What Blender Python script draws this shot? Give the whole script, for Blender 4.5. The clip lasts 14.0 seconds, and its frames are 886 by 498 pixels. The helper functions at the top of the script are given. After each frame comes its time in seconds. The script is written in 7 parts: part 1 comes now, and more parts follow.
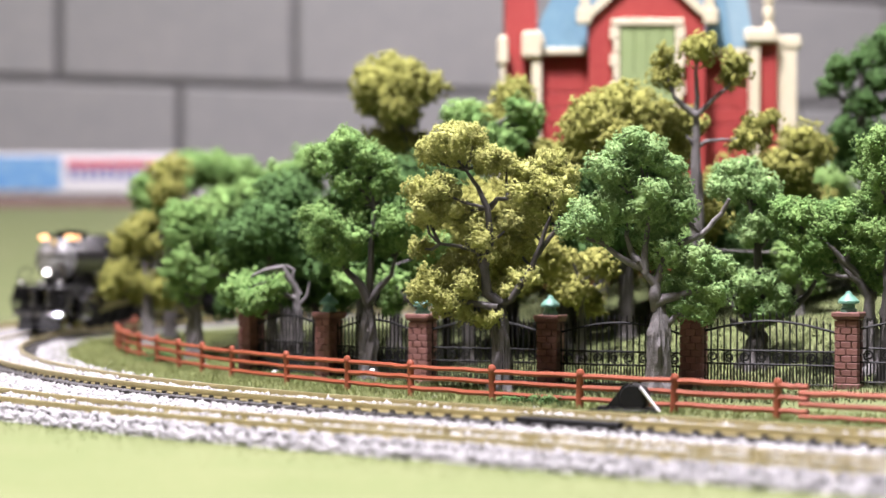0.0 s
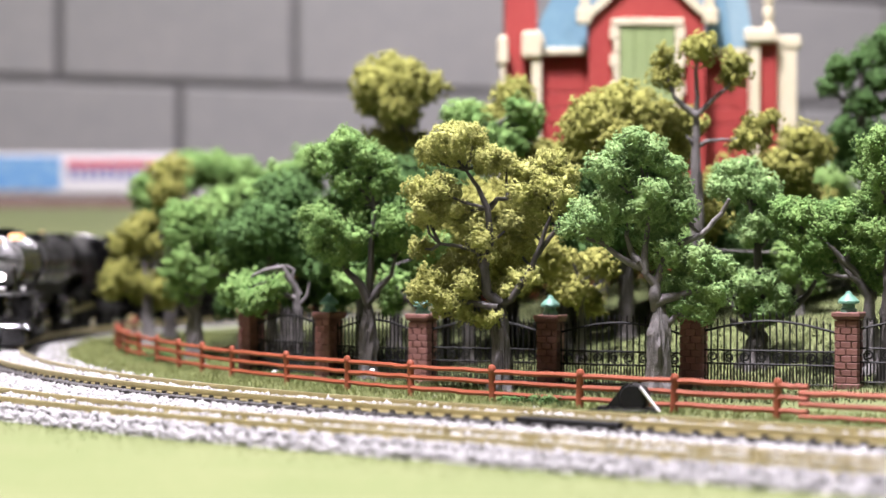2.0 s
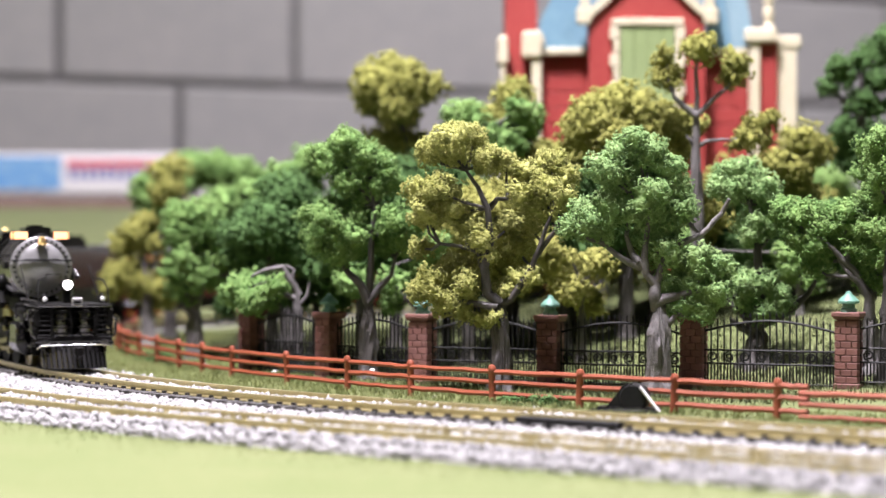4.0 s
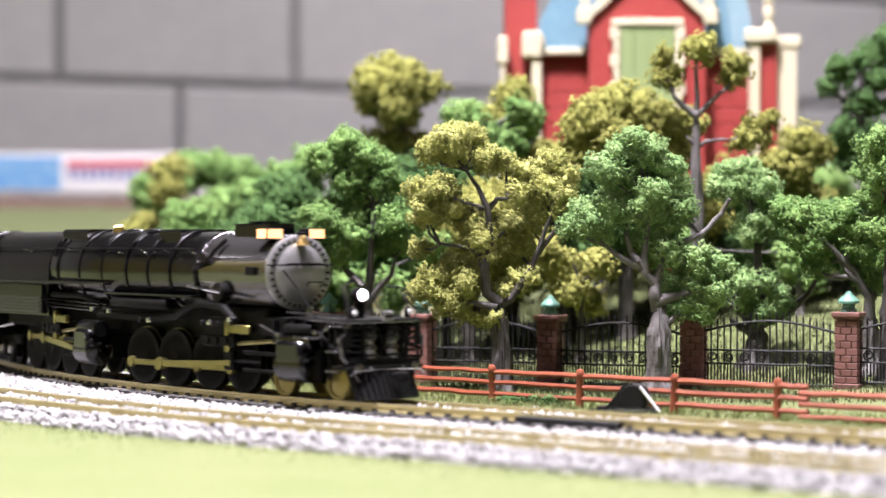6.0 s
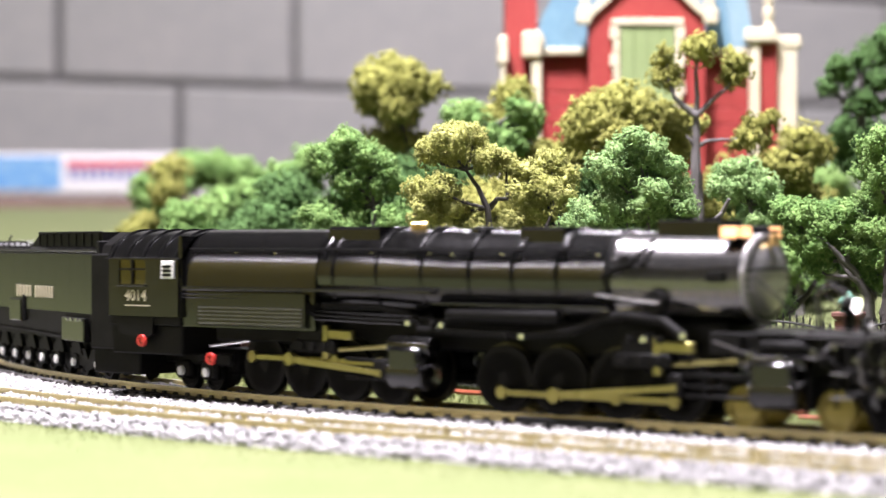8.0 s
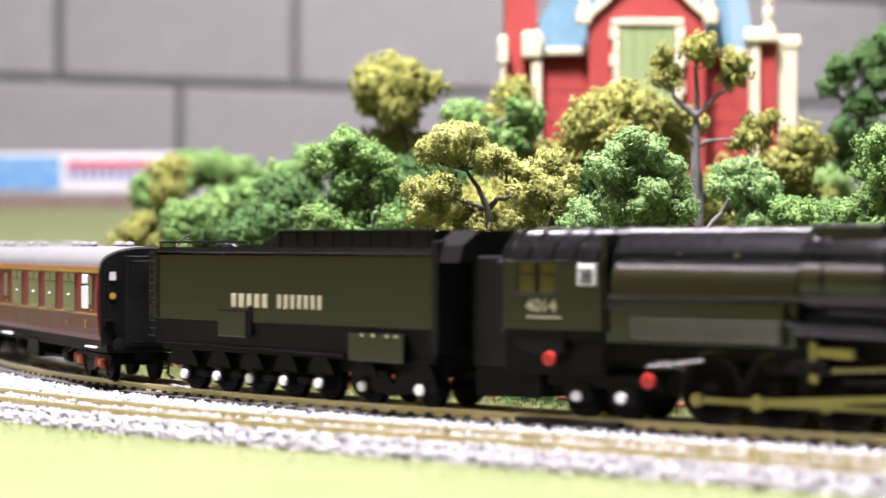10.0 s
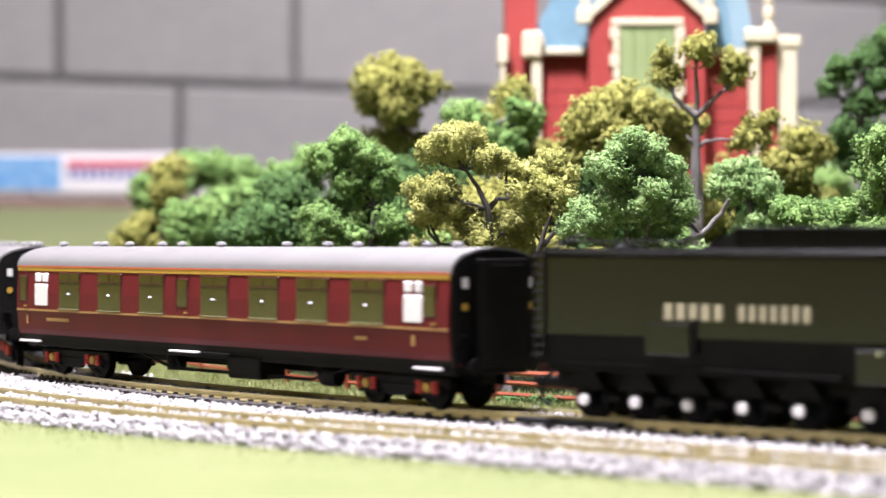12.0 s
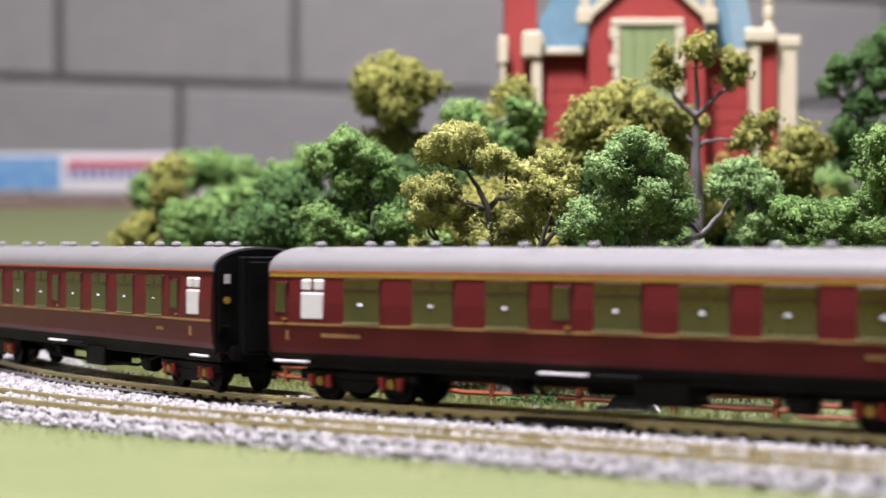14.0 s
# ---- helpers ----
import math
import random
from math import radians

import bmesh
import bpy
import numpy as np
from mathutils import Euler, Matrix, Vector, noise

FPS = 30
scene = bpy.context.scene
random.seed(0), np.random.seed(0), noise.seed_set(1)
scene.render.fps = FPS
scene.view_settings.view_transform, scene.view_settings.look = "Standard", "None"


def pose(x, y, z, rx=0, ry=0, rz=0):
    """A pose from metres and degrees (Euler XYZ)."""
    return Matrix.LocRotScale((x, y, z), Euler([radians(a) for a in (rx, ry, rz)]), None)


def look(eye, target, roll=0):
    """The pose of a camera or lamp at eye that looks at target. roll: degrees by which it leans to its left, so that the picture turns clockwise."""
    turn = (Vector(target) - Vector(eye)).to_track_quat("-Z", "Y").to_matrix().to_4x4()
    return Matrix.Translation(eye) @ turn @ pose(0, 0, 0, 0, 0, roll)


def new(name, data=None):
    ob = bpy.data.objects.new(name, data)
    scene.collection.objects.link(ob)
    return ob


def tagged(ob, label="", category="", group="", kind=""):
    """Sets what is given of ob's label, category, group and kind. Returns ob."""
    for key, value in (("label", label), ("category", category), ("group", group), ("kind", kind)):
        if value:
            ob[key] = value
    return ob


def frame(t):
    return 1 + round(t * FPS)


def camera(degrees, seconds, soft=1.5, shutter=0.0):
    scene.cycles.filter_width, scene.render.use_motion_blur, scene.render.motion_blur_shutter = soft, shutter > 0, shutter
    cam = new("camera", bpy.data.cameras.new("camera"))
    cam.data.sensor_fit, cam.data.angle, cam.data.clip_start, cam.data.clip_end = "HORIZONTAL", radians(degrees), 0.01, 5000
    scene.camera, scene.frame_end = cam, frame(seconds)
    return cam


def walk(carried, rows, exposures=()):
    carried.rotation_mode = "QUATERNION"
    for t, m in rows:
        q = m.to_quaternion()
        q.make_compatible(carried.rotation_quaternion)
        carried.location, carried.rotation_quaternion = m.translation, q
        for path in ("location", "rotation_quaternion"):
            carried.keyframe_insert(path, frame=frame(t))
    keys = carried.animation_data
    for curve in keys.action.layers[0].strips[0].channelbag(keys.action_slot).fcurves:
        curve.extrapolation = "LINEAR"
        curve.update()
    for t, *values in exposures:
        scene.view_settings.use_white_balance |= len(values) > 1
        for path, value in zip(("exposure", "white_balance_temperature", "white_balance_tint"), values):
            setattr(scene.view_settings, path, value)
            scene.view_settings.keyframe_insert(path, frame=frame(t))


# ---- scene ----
MM = 0.001
# Plan in millimetres: x to the right, y into the depth, z up from the lawn. Rail tops lie at RT.
RT = 5.0
cam = camera(24.25, 14.0, soft=1.5, shutter=0.5)
walk(cam, [(0.0, look((0, 0, 0.055), (0, 1.0, 0.0517))), (14.0, look((0, 0, 0.055), (0, 1.0, 0.0517)))],
     exposures=[(0.0, 0.28, 6200, 24), (5.4, 0.25, 6200, 24), (6.4, 0.56, 6200, 24), (11.0, 0.6, 6200, 24), (12.0, 0.48, 6200, 24), (13.0, 0.4, 6200, 24), (13.5, 0.05, 6200, 24), (14.0, -0.1, 6200, 24)])
cam.data.dof.use_dof = True
cam.data.dof.focus_distance = 0.73
cam.data.dof.aperture_fstop = 11.5

# ---- light ----
world = bpy.data.worlds.new("room_air")
scene.world = world
world.use_nodes = True
world.node_tree.nodes["Background"].inputs["Color"].default_value = (0.9, 0.95, 1.0, 1)
world.node_tree.nodes["Background"].inputs["Strength"].default_value = 0.12


def area_lamp(x, y, z, lx, ly, watts, colour=(1.0, 0.97, 0.95)):
    data = bpy.data.lights.new("unseen_lamp", "AREA")
    data.shape, data.size, data.size_y, data.energy, data.color = "RECTANGLE", lx, ly, watts, colour
    ob = new("unseen_lamp", data)
    ob.location = (x, y, z)
    return ob


area_lamp(-0.22, 0.50, 1.50, 0.10, 0.30, 93)
# Weaker unseen lamp, added as fill.
area_lamp(0.50, 0.50, 1.50, 0.10, 0.30, 13)
# Unseen lamp added to brighten the olive wall that the train reflects.
area_lamp(-2.80, -0.1, 1.50, 0.16, 1.8, 35)
# Unseen lamp added to brighten the block wall at the back.
area_lamp(0.9, 2.95, 1.50, 2.4, 0.2, 44)

# ---- materials ----


# Dims non-metal base colours evenly, so bounced light fills shade less.
ALBEDO_CUT = 0.62


def mat(name, c1, c2=None, scale=60, rough=0.6, metal=0.0, bump=0.0, bscale=None, fine=0.0, coat=0.0, island=0.0, emit=0.0, spec=0.5, objvar=0.0, stretch=None):
    """A surface with blotches between two colours, finer grain over them, and relief."""
    m = bpy.data.materials.new(name)
    m.use_nodes = True
    nt, b = m.node_tree, m.node_tree.nodes["Principled BSDF"]
    nd = lambda kind: nt.nodes.new("ShaderNode" + kind)
    b.inputs["Roughness"].default_value, b.inputs["Metallic"].default_value = rough, metal
    b.inputs["Coat Weight"].default_value, b.inputs["Specular IOR Level"].default_value = coat, spec
    b.inputs["Coat Roughness"].default_value = 0.08
    c2 = c2 or tuple(v * 0.8 for v in c1)
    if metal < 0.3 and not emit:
        k = ALBEDO_CUT if max(c1) < 0.6 or max(c1) > 1.6 * min(c1) else 0.8
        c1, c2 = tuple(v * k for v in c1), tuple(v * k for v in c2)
    co = nd("TexCoord").outputs["Object"]
    if stretch:
        mp = nd("Mapping")
        mp.inputs["Scale"].default_value = stretch
        nt.links.new(co, mp.inputs["Vector"])
        co = mp.outputs["Vector"]
    n1, n2 = nd("TexNoise"), nd("TexNoise")
    for n, s in ((n1, scale), (n2, scale * 7)):
        n.inputs["Scale"].default_value, n.inputs["Detail"].default_value = s, 4
        nt.links.new(co, n.inputs["Vector"])
    mid = nd("Math")
    mid.operation = "MULTIPLY_ADD"
    mid.inputs[1].default_value, mid.inputs[2].default_value = 0.5, 0.0
    nt.links.new(n2.outputs["Fac"], mid.inputs[0])
    add = nd("Math")
    add.operation = "MULTIPLY_ADD"
    add.inputs[1].default_value = 0.5
    nt.links.new(n1.outputs["Fac"], add.inputs[0])
    nt.links.new(mid.outputs[0], add.inputs[2])
    ramp = nd("MapRange")
    ramp.inputs["From Min"].default_value, ramp.inputs["From Max"].default_value = 0.36, 0.64
    nt.links.new(add.outputs[0], ramp.inputs["Value"])
    mix = nd("Mix")
    mix.data_type = "RGBA"
    mix.inputs["A"].default_value, mix.inputs["B"].default_value = (*c1, 1), (*c2, 1)
    nt.links.new(ramp.outputs[0], mix.inputs["Factor"])
    col = mix.outputs["Result"]
    if island or objvar:
        geo = nd("NewGeometry").outputs["Random Per Island"] if island else nd("ObjectInfo").outputs["Random"]
        hsv = nd("HueSaturation")
        mr = nd("MapRange")
        k = island or objvar
        mr.inputs["To Min"].default_value, mr.inputs["To Max"].default_value = 1 - k, 1 + k
        nt.links.new(geo, mr.inputs["Value"])
        nt.links.new(mr.outputs[0], hsv.inputs["Value"])
        nt.links.new(col, hsv.inputs["Color"])
        col = hsv.outputs["Color"]
    nt.links.new(col, b.inputs["Base Color"])
    rr = nd("MapRange")
    rr.inputs["To Min"].default_value, rr.inputs["To Max"].default_value = max(0.02, rough - 0.06), min(1, rough + 0.08)
    nt.links.new(n2.outputs["Fac"], rr.inputs["Value"])
    nt.links.new(rr.outputs[0], b.inputs["Roughness"])
    if bump:
        n3, bp = nd("TexNoise"), nd("Bump")
        n3.inputs["Scale"].default_value, n3.inputs["Detail"].default_value = bscale or scale * 5, 5
        bp.inputs["Strength"].default_value, bp.inputs["Distance"].default_value = bump, 0.0004
        nt.links.new(co, n3.inputs["Vector"])
        nt.links.new(n3.outputs["Fac"], bp.inputs["Height"])
        nt.links.new(bp.outputs["Normal"], b.inputs["Normal"])
    if emit:
        b.inputs["Emission Color"].default_value = (*c1, 1)
        b.inputs["Emission Strength"].default_value = emit
    return m


M = {
    "grass": mat("lawn_flock", (0.1582, 0.2024, 0.0626), (0.1987, 0.2282, 0.0846), 25, 0.95, bump=0.6, bscale=900),
    "blade": mat("grass_fibre", (0.22, 0.275, 0.075), (0.3, 0.325, 0.115), 40, 0.8, island=0.2),
    "front_blade": mat("front_grass_fibre", (0.1879, 0.2403, 0.0743), (0.236, 0.2709, 0.1005), 25, 0.9, island=0.1, spec=0.2),
    # Bank fibres carry the shade under the trees in their dark colour.
    "bank": mat("shaded_bank_fibre", (0.035, 0.05, 0.011), (0.09, 0.105, 0.024), 40, 0.85, island=0.35),
    "ballast": mat("ballast_bed", (0.36, 0.35, 0.34), (0.46, 0.45, 0.44), 150, 0.95, bump=1.0, bscale=1200),
    "stone": mat("ballast_chips", (0.37, 0.366, 0.36), (0.52, 0.515, 0.506), 120, 0.9, island=0.3),
    "sleeper": mat("sleeper_plastic", (0.018, 0.016, 0.015), (0.05, 0.045, 0.04), 200, 0.55, bump=0.3),
    # Weathered bronze rail; the olive it reflects is mixed into the colour.
    "rail": mat("weathered_rail_olive_cast", (0.47, 0.41, 0.2), (0.58, 0.51, 0.28), 90, 0.34, metal=0.7),
    "fence": mat("orange_fence_plastic", (0.42, 0.105, 0.045), (0.33, 0.07, 0.03), 160, 0.5, bump=0.3),
    "brick": mat("pillar_brick", (0.21, 0.08, 0.065), (0.3, 0.135, 0.11), 300, 0.75, bump=0.5, objvar=0.15),
    "mortar": mat("pillar_core", (0.17, 0.075, 0.06), (0.22, 0.10, 0.08), 300, 0.85),
    "verdigris": mat("verdigris_cap", (0.12, 0.312, 0.228), (0.18, 0.396, 0.3), 200, 0.5),
    "iron": mat("black_iron_plastic", (0.007, 0.007, 0.008), (0.016, 0.016, 0.016), 200, 0.5, spec=0.25),
    "block": mat("painted_block", (0.415, 0.42, 0.405), (0.5, 0.49, 0.465), 5, 0.85, bump=0.5, bscale=90, objvar=0.07),
    "joint": mat("block_joint", (0.25, 0.245, 0.245), (0.3, 0.29, 0.29), 8, 0.9),
    "red": mat("red_house_paint", (0.40, 0.035, 0.03), (0.47, 0.06, 0.045), 40, 0.6, bump=0.3),
    "cream": mat("cream_trim_paint", (0.78, 0.70, 0.48), (0.85, 0.78, 0.58), 60, 0.55),
    "slate": mat("blue_roof_paint", (0.17, 0.34, 0.46), (0.23, 0.42, 0.53), 50, 0.5),
    # Roof blue with the light on a glossy facet painted in.
    "slate_lit": mat("lit_blue_roof_paint", (0.30, 0.47, 0.56), (0.36, 0.53, 0.61), 50, 0.4),
    "doorgreen": mat("green_door_paint", (0.30, 0.40, 0.16), (0.34, 0.44, 0.19), 60, 0.55),
    "bark": mat("grey_trunk_plastic", (0.115, 0.1058, 0.1035), (0.23, 0.215, 0.2104), 250, 0.5, bump=0.8, bscale=1500),
    "barkdark": mat("dark_trunk_plastic", (0.05, 0.045, 0.042), (0.1, 0.09, 0.085), 250, 0.5, bump=0.8, bscale=1500),
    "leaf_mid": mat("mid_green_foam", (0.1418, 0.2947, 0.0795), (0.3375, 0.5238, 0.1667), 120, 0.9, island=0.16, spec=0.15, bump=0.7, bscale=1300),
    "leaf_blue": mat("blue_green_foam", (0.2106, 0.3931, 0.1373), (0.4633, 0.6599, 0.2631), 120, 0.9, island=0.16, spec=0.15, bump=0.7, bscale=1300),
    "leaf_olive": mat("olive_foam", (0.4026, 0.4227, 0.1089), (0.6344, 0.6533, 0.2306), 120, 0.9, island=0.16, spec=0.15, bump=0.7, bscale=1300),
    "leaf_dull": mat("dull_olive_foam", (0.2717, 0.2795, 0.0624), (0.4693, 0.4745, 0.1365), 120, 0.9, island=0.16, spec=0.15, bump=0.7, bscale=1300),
    # On the added park trees this dark green stands in for shade.
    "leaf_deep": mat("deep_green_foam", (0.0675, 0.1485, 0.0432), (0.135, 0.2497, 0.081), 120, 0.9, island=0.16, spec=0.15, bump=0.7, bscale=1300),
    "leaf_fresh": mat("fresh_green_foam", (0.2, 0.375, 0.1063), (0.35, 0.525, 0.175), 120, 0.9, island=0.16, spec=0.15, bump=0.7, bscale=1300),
    # For the unseen west wall: olive chosen to reflect in the train.
    "olive_wall": mat("olive_reflector_paint", (0.56, 0.48, 0.06), (0.62, 0.53, 0.08), 2, 0.8),
    "plain": mat("drab_wall_paint", (0.10, 0.098, 0.095), (0.13, 0.127, 0.12), 2, 0.85),
    "ceil": mat("ceiling_paint", (0.09, 0.088, 0.085), (0.12, 0.118, 0.115), 2, 0.9),
    "carpet": mat("floor_covering", (0.10, 0.095, 0.09), (0.13, 0.125, 0.12), 5, 0.95),
}

# ---- geometry helpers (millimetres; each part is scaled to metres when linked) ----


def mp(x, y, z, rx=0, ry=0, rz=0):
    return pose(x * MM, y * MM, z * MM, rx, ry, rz)


def mesh_of(name, bm, material, smooth=False):
    me = bpy.data.meshes.new(name)
    bmesh.ops.scale(bm, vec=(MM, MM, MM), verts=bm.verts)
    bm.normal_update()
    bm.to_mesh(me)
    bm.free()
    for m in material if isinstance(material, list) else [material]:
        me.materials.append(m)
    if smooth:
        me.shade_smooth()
        me.set_sharp_from_angle(angle=radians(38))
    return me


def part(name, bm, material, parent=None, label="", at=None, smooth=True):
    ob = new(name, mesh_of(name, bm, material, smooth))
    ob.parent = parent
    if at is not None:
        ob.matrix_basis = at
    if label:
        ob["label"] = label
    return ob


def share(name, me, parent, at, label=""):
    ob = new(name, me)
    ob.parent = parent
    ob.matrix_basis = at
    if label:
        ob["label"] = label
    return ob


def thing(name, label, category, at=None, group="", kind=""):
    ob = new(name)
    ob.empty_display_size = 0.01
    if at is not None:
        ob.matrix_basis = at
    return tagged(ob, label, category, group, kind)


def B():
    return bmesh.new()


def box(bm, x0, x1, y0, y1, z0, z1, bev=0.0, m=None):
    vs = bmesh.ops.create_cube(bm, size=1)["verts"]
    for v in vs:
        v.co = Vector(((x0 + x1) / 2 + v.co.x * (x1 - x0), (y0 + y1) / 2 + v.co.y * (y1 - y0), (z0 + z1) / 2 + v.co.z * (z1 - z0)))
    if m is not None:
        bmesh.ops.transform(bm, matrix=m, verts=vs)
    if bev:
        es = list({e for v in vs for e in v.link_edges})
        bmesh.ops.bevel(bm, geom=es, offset=bev, segments=1, affect="EDGES")
    return bm


def prism(bm, pts, y0, y1, axis="y"):
    """A profile of (a, b) points drawn out along one axis: for y the points are (x, z), for x (y, z), for z (x, y)."""
    put = {"y": lambda a, b, c: (a, c, b), "x": lambda a, b, c: (c, a, b), "z": lambda a, b, c: (a, b, c)}[axis]
    f = [bm.verts.new(put(a, b, y0)) for a, b in pts]
    g = [bm.verts.new(put(a, b, y1)) for a, b in pts]
    n = len(pts)
    fs = [bm.faces.new(f), bm.faces.new(g[::-1])]
    for i in range(n):
        fs.append(bm.faces.new((f[i], g[i], g[(i + 1) % n], f[(i + 1) % n])))
    bmesh.ops.recalc_face_normals(bm, faces=fs)
    return bm


def lathe(bm, prof, axis="z", seg=16, at=(0, 0, 0)):
    """A turned body: prof holds (radius, height) pairs; a radius of 0 closes an end."""
    put = {"z": lambda r, a, h: (r * math.cos(a), r * math.sin(a), h), "x": lambda r, a, h: (h, r * math.cos(a), r * math.sin(a)),
           "y": lambda r, a, h: (r * math.cos(a), h, r * math.sin(a))}[axis]
    rings = []
    for r, h in prof:
        k = 1 if r == 0 else seg
        rings.append([bm.verts.new(Vector(put(r, 2 * math.pi * i / seg, h)) + Vector(at)) for i in range(k)])
    fs = []
    for a, b in zip(rings, rings[1:]):
        for i in range(seg):
            j = (i + 1) % seg
            q = [a[i % len(a)], a[j % len(a)], b[j % len(b)], b[i % len(b)]]
            q = list(dict.fromkeys(q))
            if len(q) > 2:
                fs.append(bm.faces.new(q))
    for ring in (rings[0], rings[-1]):
        if len(ring) > 2:
            fs.append(bm.faces.new(ring))
    bmesh.ops.recalc_face_normals(bm, faces=fs)
    return bm


def tube(bm, pts, r, seg=6, r2=None):
    """A round bar or pipe through the points, tapering from r to r2."""
    pts = [Vector(p) for p in pts]
    r2 = r if r2 is None else r2
    rings, n = [], len(pts)
    ref = None
    for i, p in enumerate(pts):
        d = (pts[min(i + 1, n - 1)] - pts[max(i - 1, 0)]).normalized()
        if ref is None:
            ref = Vector((0, 0, 1)) if abs(d.z) < 0.9 else Vector((1, 0, 0))
        u = d.cross(ref).normalized()
        w = u.cross(d)
        ref = w
        rad = r + (r2 - r) * i / max(1, n - 1)
        rings.append([bm.verts.new(p + rad * (math.cos(2 * math.pi * k / seg) * u + math.sin(2 * math.pi * k / seg) * w)) for k in range(seg)])
    fs = []
    for a, b in zip(rings, rings[1:]):
        for k in range(seg):
            fs.append(bm.faces.new((a[k], a[(k + 1) % seg], b[(k + 1) % seg], b[k])))
    fs += [bm.faces.new(rings[0]), bm.faces.new(rings[-1])]
    bmesh.ops.recalc_face_normals(bm, faces=fs)
    return bm


def bulk(name, verts, faces, material, parent=None):
    """Very many small pieces as one mesh, from arrays (millimetres)."""
    me = bpy.data.meshes.new(name)
    v, f = np.asarray(verts, dtype=np.float32) * MM, np.asarray(faces, dtype=np.int32)
    k = f.shape[1]
    me.vertices.add(len(v))
    me.vertices.foreach_set("co", v.ravel())
    me.loops.add(f.size)
    me.loops.foreach_set("vertex_index", f.ravel())
    me.polygons.add(len(f))
    me.polygons.foreach_set("loop_start", np.arange(0, f.size, k, dtype=np.int32))
    me.update(calc_edges=True)
    for m in material if isinstance(material, list) else [material]:
        me.materials.append(m)
    ob = new(name, me)
    ob.parent = parent
    return ob


OCT_V = np.array([(1, 0, 0), (-1, 0, 0), (0, 1, 0), (0, -1, 0), (0, 0, 1), (0, 0, -1)], dtype=float)
TET_V = np.array([(1, 1, 1), (1, -1, -1), (-1, 1, -1), (-1, -1, 1)], dtype=float) * 0.8
TET_F = np.array([(0, 1, 2), (0, 3, 1), (0, 2, 3), (1, 3, 2)])
OCT_F = np.array([(0, 2, 4), (2, 1, 4), (1, 3, 4), (3, 0, 4), (2, 0, 5), (1, 2, 5), (3, 1, 5), (0, 3, 5)])


def chips(rng, centres, size, jitter=0.35):
    """Irregular eight-faced chips, one at each centre; size is one radius or one for each."""
    n = len(centres)
    a = rng.normal(size=(n, 3, 3))
    q, _ = np.linalg.qr(a)
    s = (np.ones(n) * size)[:, None, None]
    v = OCT_V[None] * (1 + rng.uniform(-jitter, jitter, (n, 6, 1)))
    v = np.einsum("nij,nkj->nki", q, v) * s + np.asarray(centres)[:, None, :]
    f = OCT_F[None] + 6 * np.arange(n)[:, None, None]
    return v.reshape(-1, 3), f.reshape(-1, 3)


def crumbs(rng, centres, size, jitter=0.45):
    """Four-faced foam crumbs, one at each centre."""
    n = len(centres)
    q, _ = np.linalg.qr(rng.normal(size=(n, 3, 3)))
    v = TET_V[None] * (1 + rng.uniform(-jitter, jitter, (n, 4, 1)))
    v = np.einsum("nij,nkj->nki", q, v) * size[:, None, None] + np.asarray(centres)[:, None, :]
    return v.reshape(-1, 3), (TET_F[None] + 4 * np.arange(n)[:, None, None]).reshape(-1, 3)


# ---- the line of the track ----
BEND = 614.0
TA = Vector((12.7, 623.2))
TD = Vector((0.7878, -0.6159)).normalized()
TN = Vector((-TD.y, TD.x))
TC = TA + BEND * TN


def on_track(s, o=0.0):
    """Place and direction at s mm along the line, o mm to its inner side."""
    if s >= 0:
        d, p = TD, TA + TD * s
        n = TN
    else:
        a = -s / BEND
        d = Vector((TD.x * math.cos(a) + TD.y * math.sin(a), -TD.x * math.sin(a) + TD.y * math.cos(a)))
        n = Vector((-d.y, d.x))
        p = TC - BEND * n
    return p + n * o, d


def inside(x, y):
    """How far a place lies to the inner side of the line."""
    p = Vector((x, y))
    if (p - TA).dot(TD) > 0:
        return BEND - abs(BEND - (p - TA).dot(TN))
    return BEND - (p - TC).length


def step(a, b, x):
    t = min(1.0, max(0.0, (x - a) / (b - a)))
    return t * t * (3 - 2 * t)


def lawn(x, y):
    """Height of the modelled ground."""
    u = inside(x, y)
    inner = 46 * step(135, 430, u) if u > 0 else 0
    far = 92 * step(1250, 2250, y) * step(60, 260, abs(u))
    z = max(inner, far)
    if u > 75 or u < -150:
        z += 1.2 * noise.noise(Vector((x * 0.02, y * 0.02, 0)))
    return z

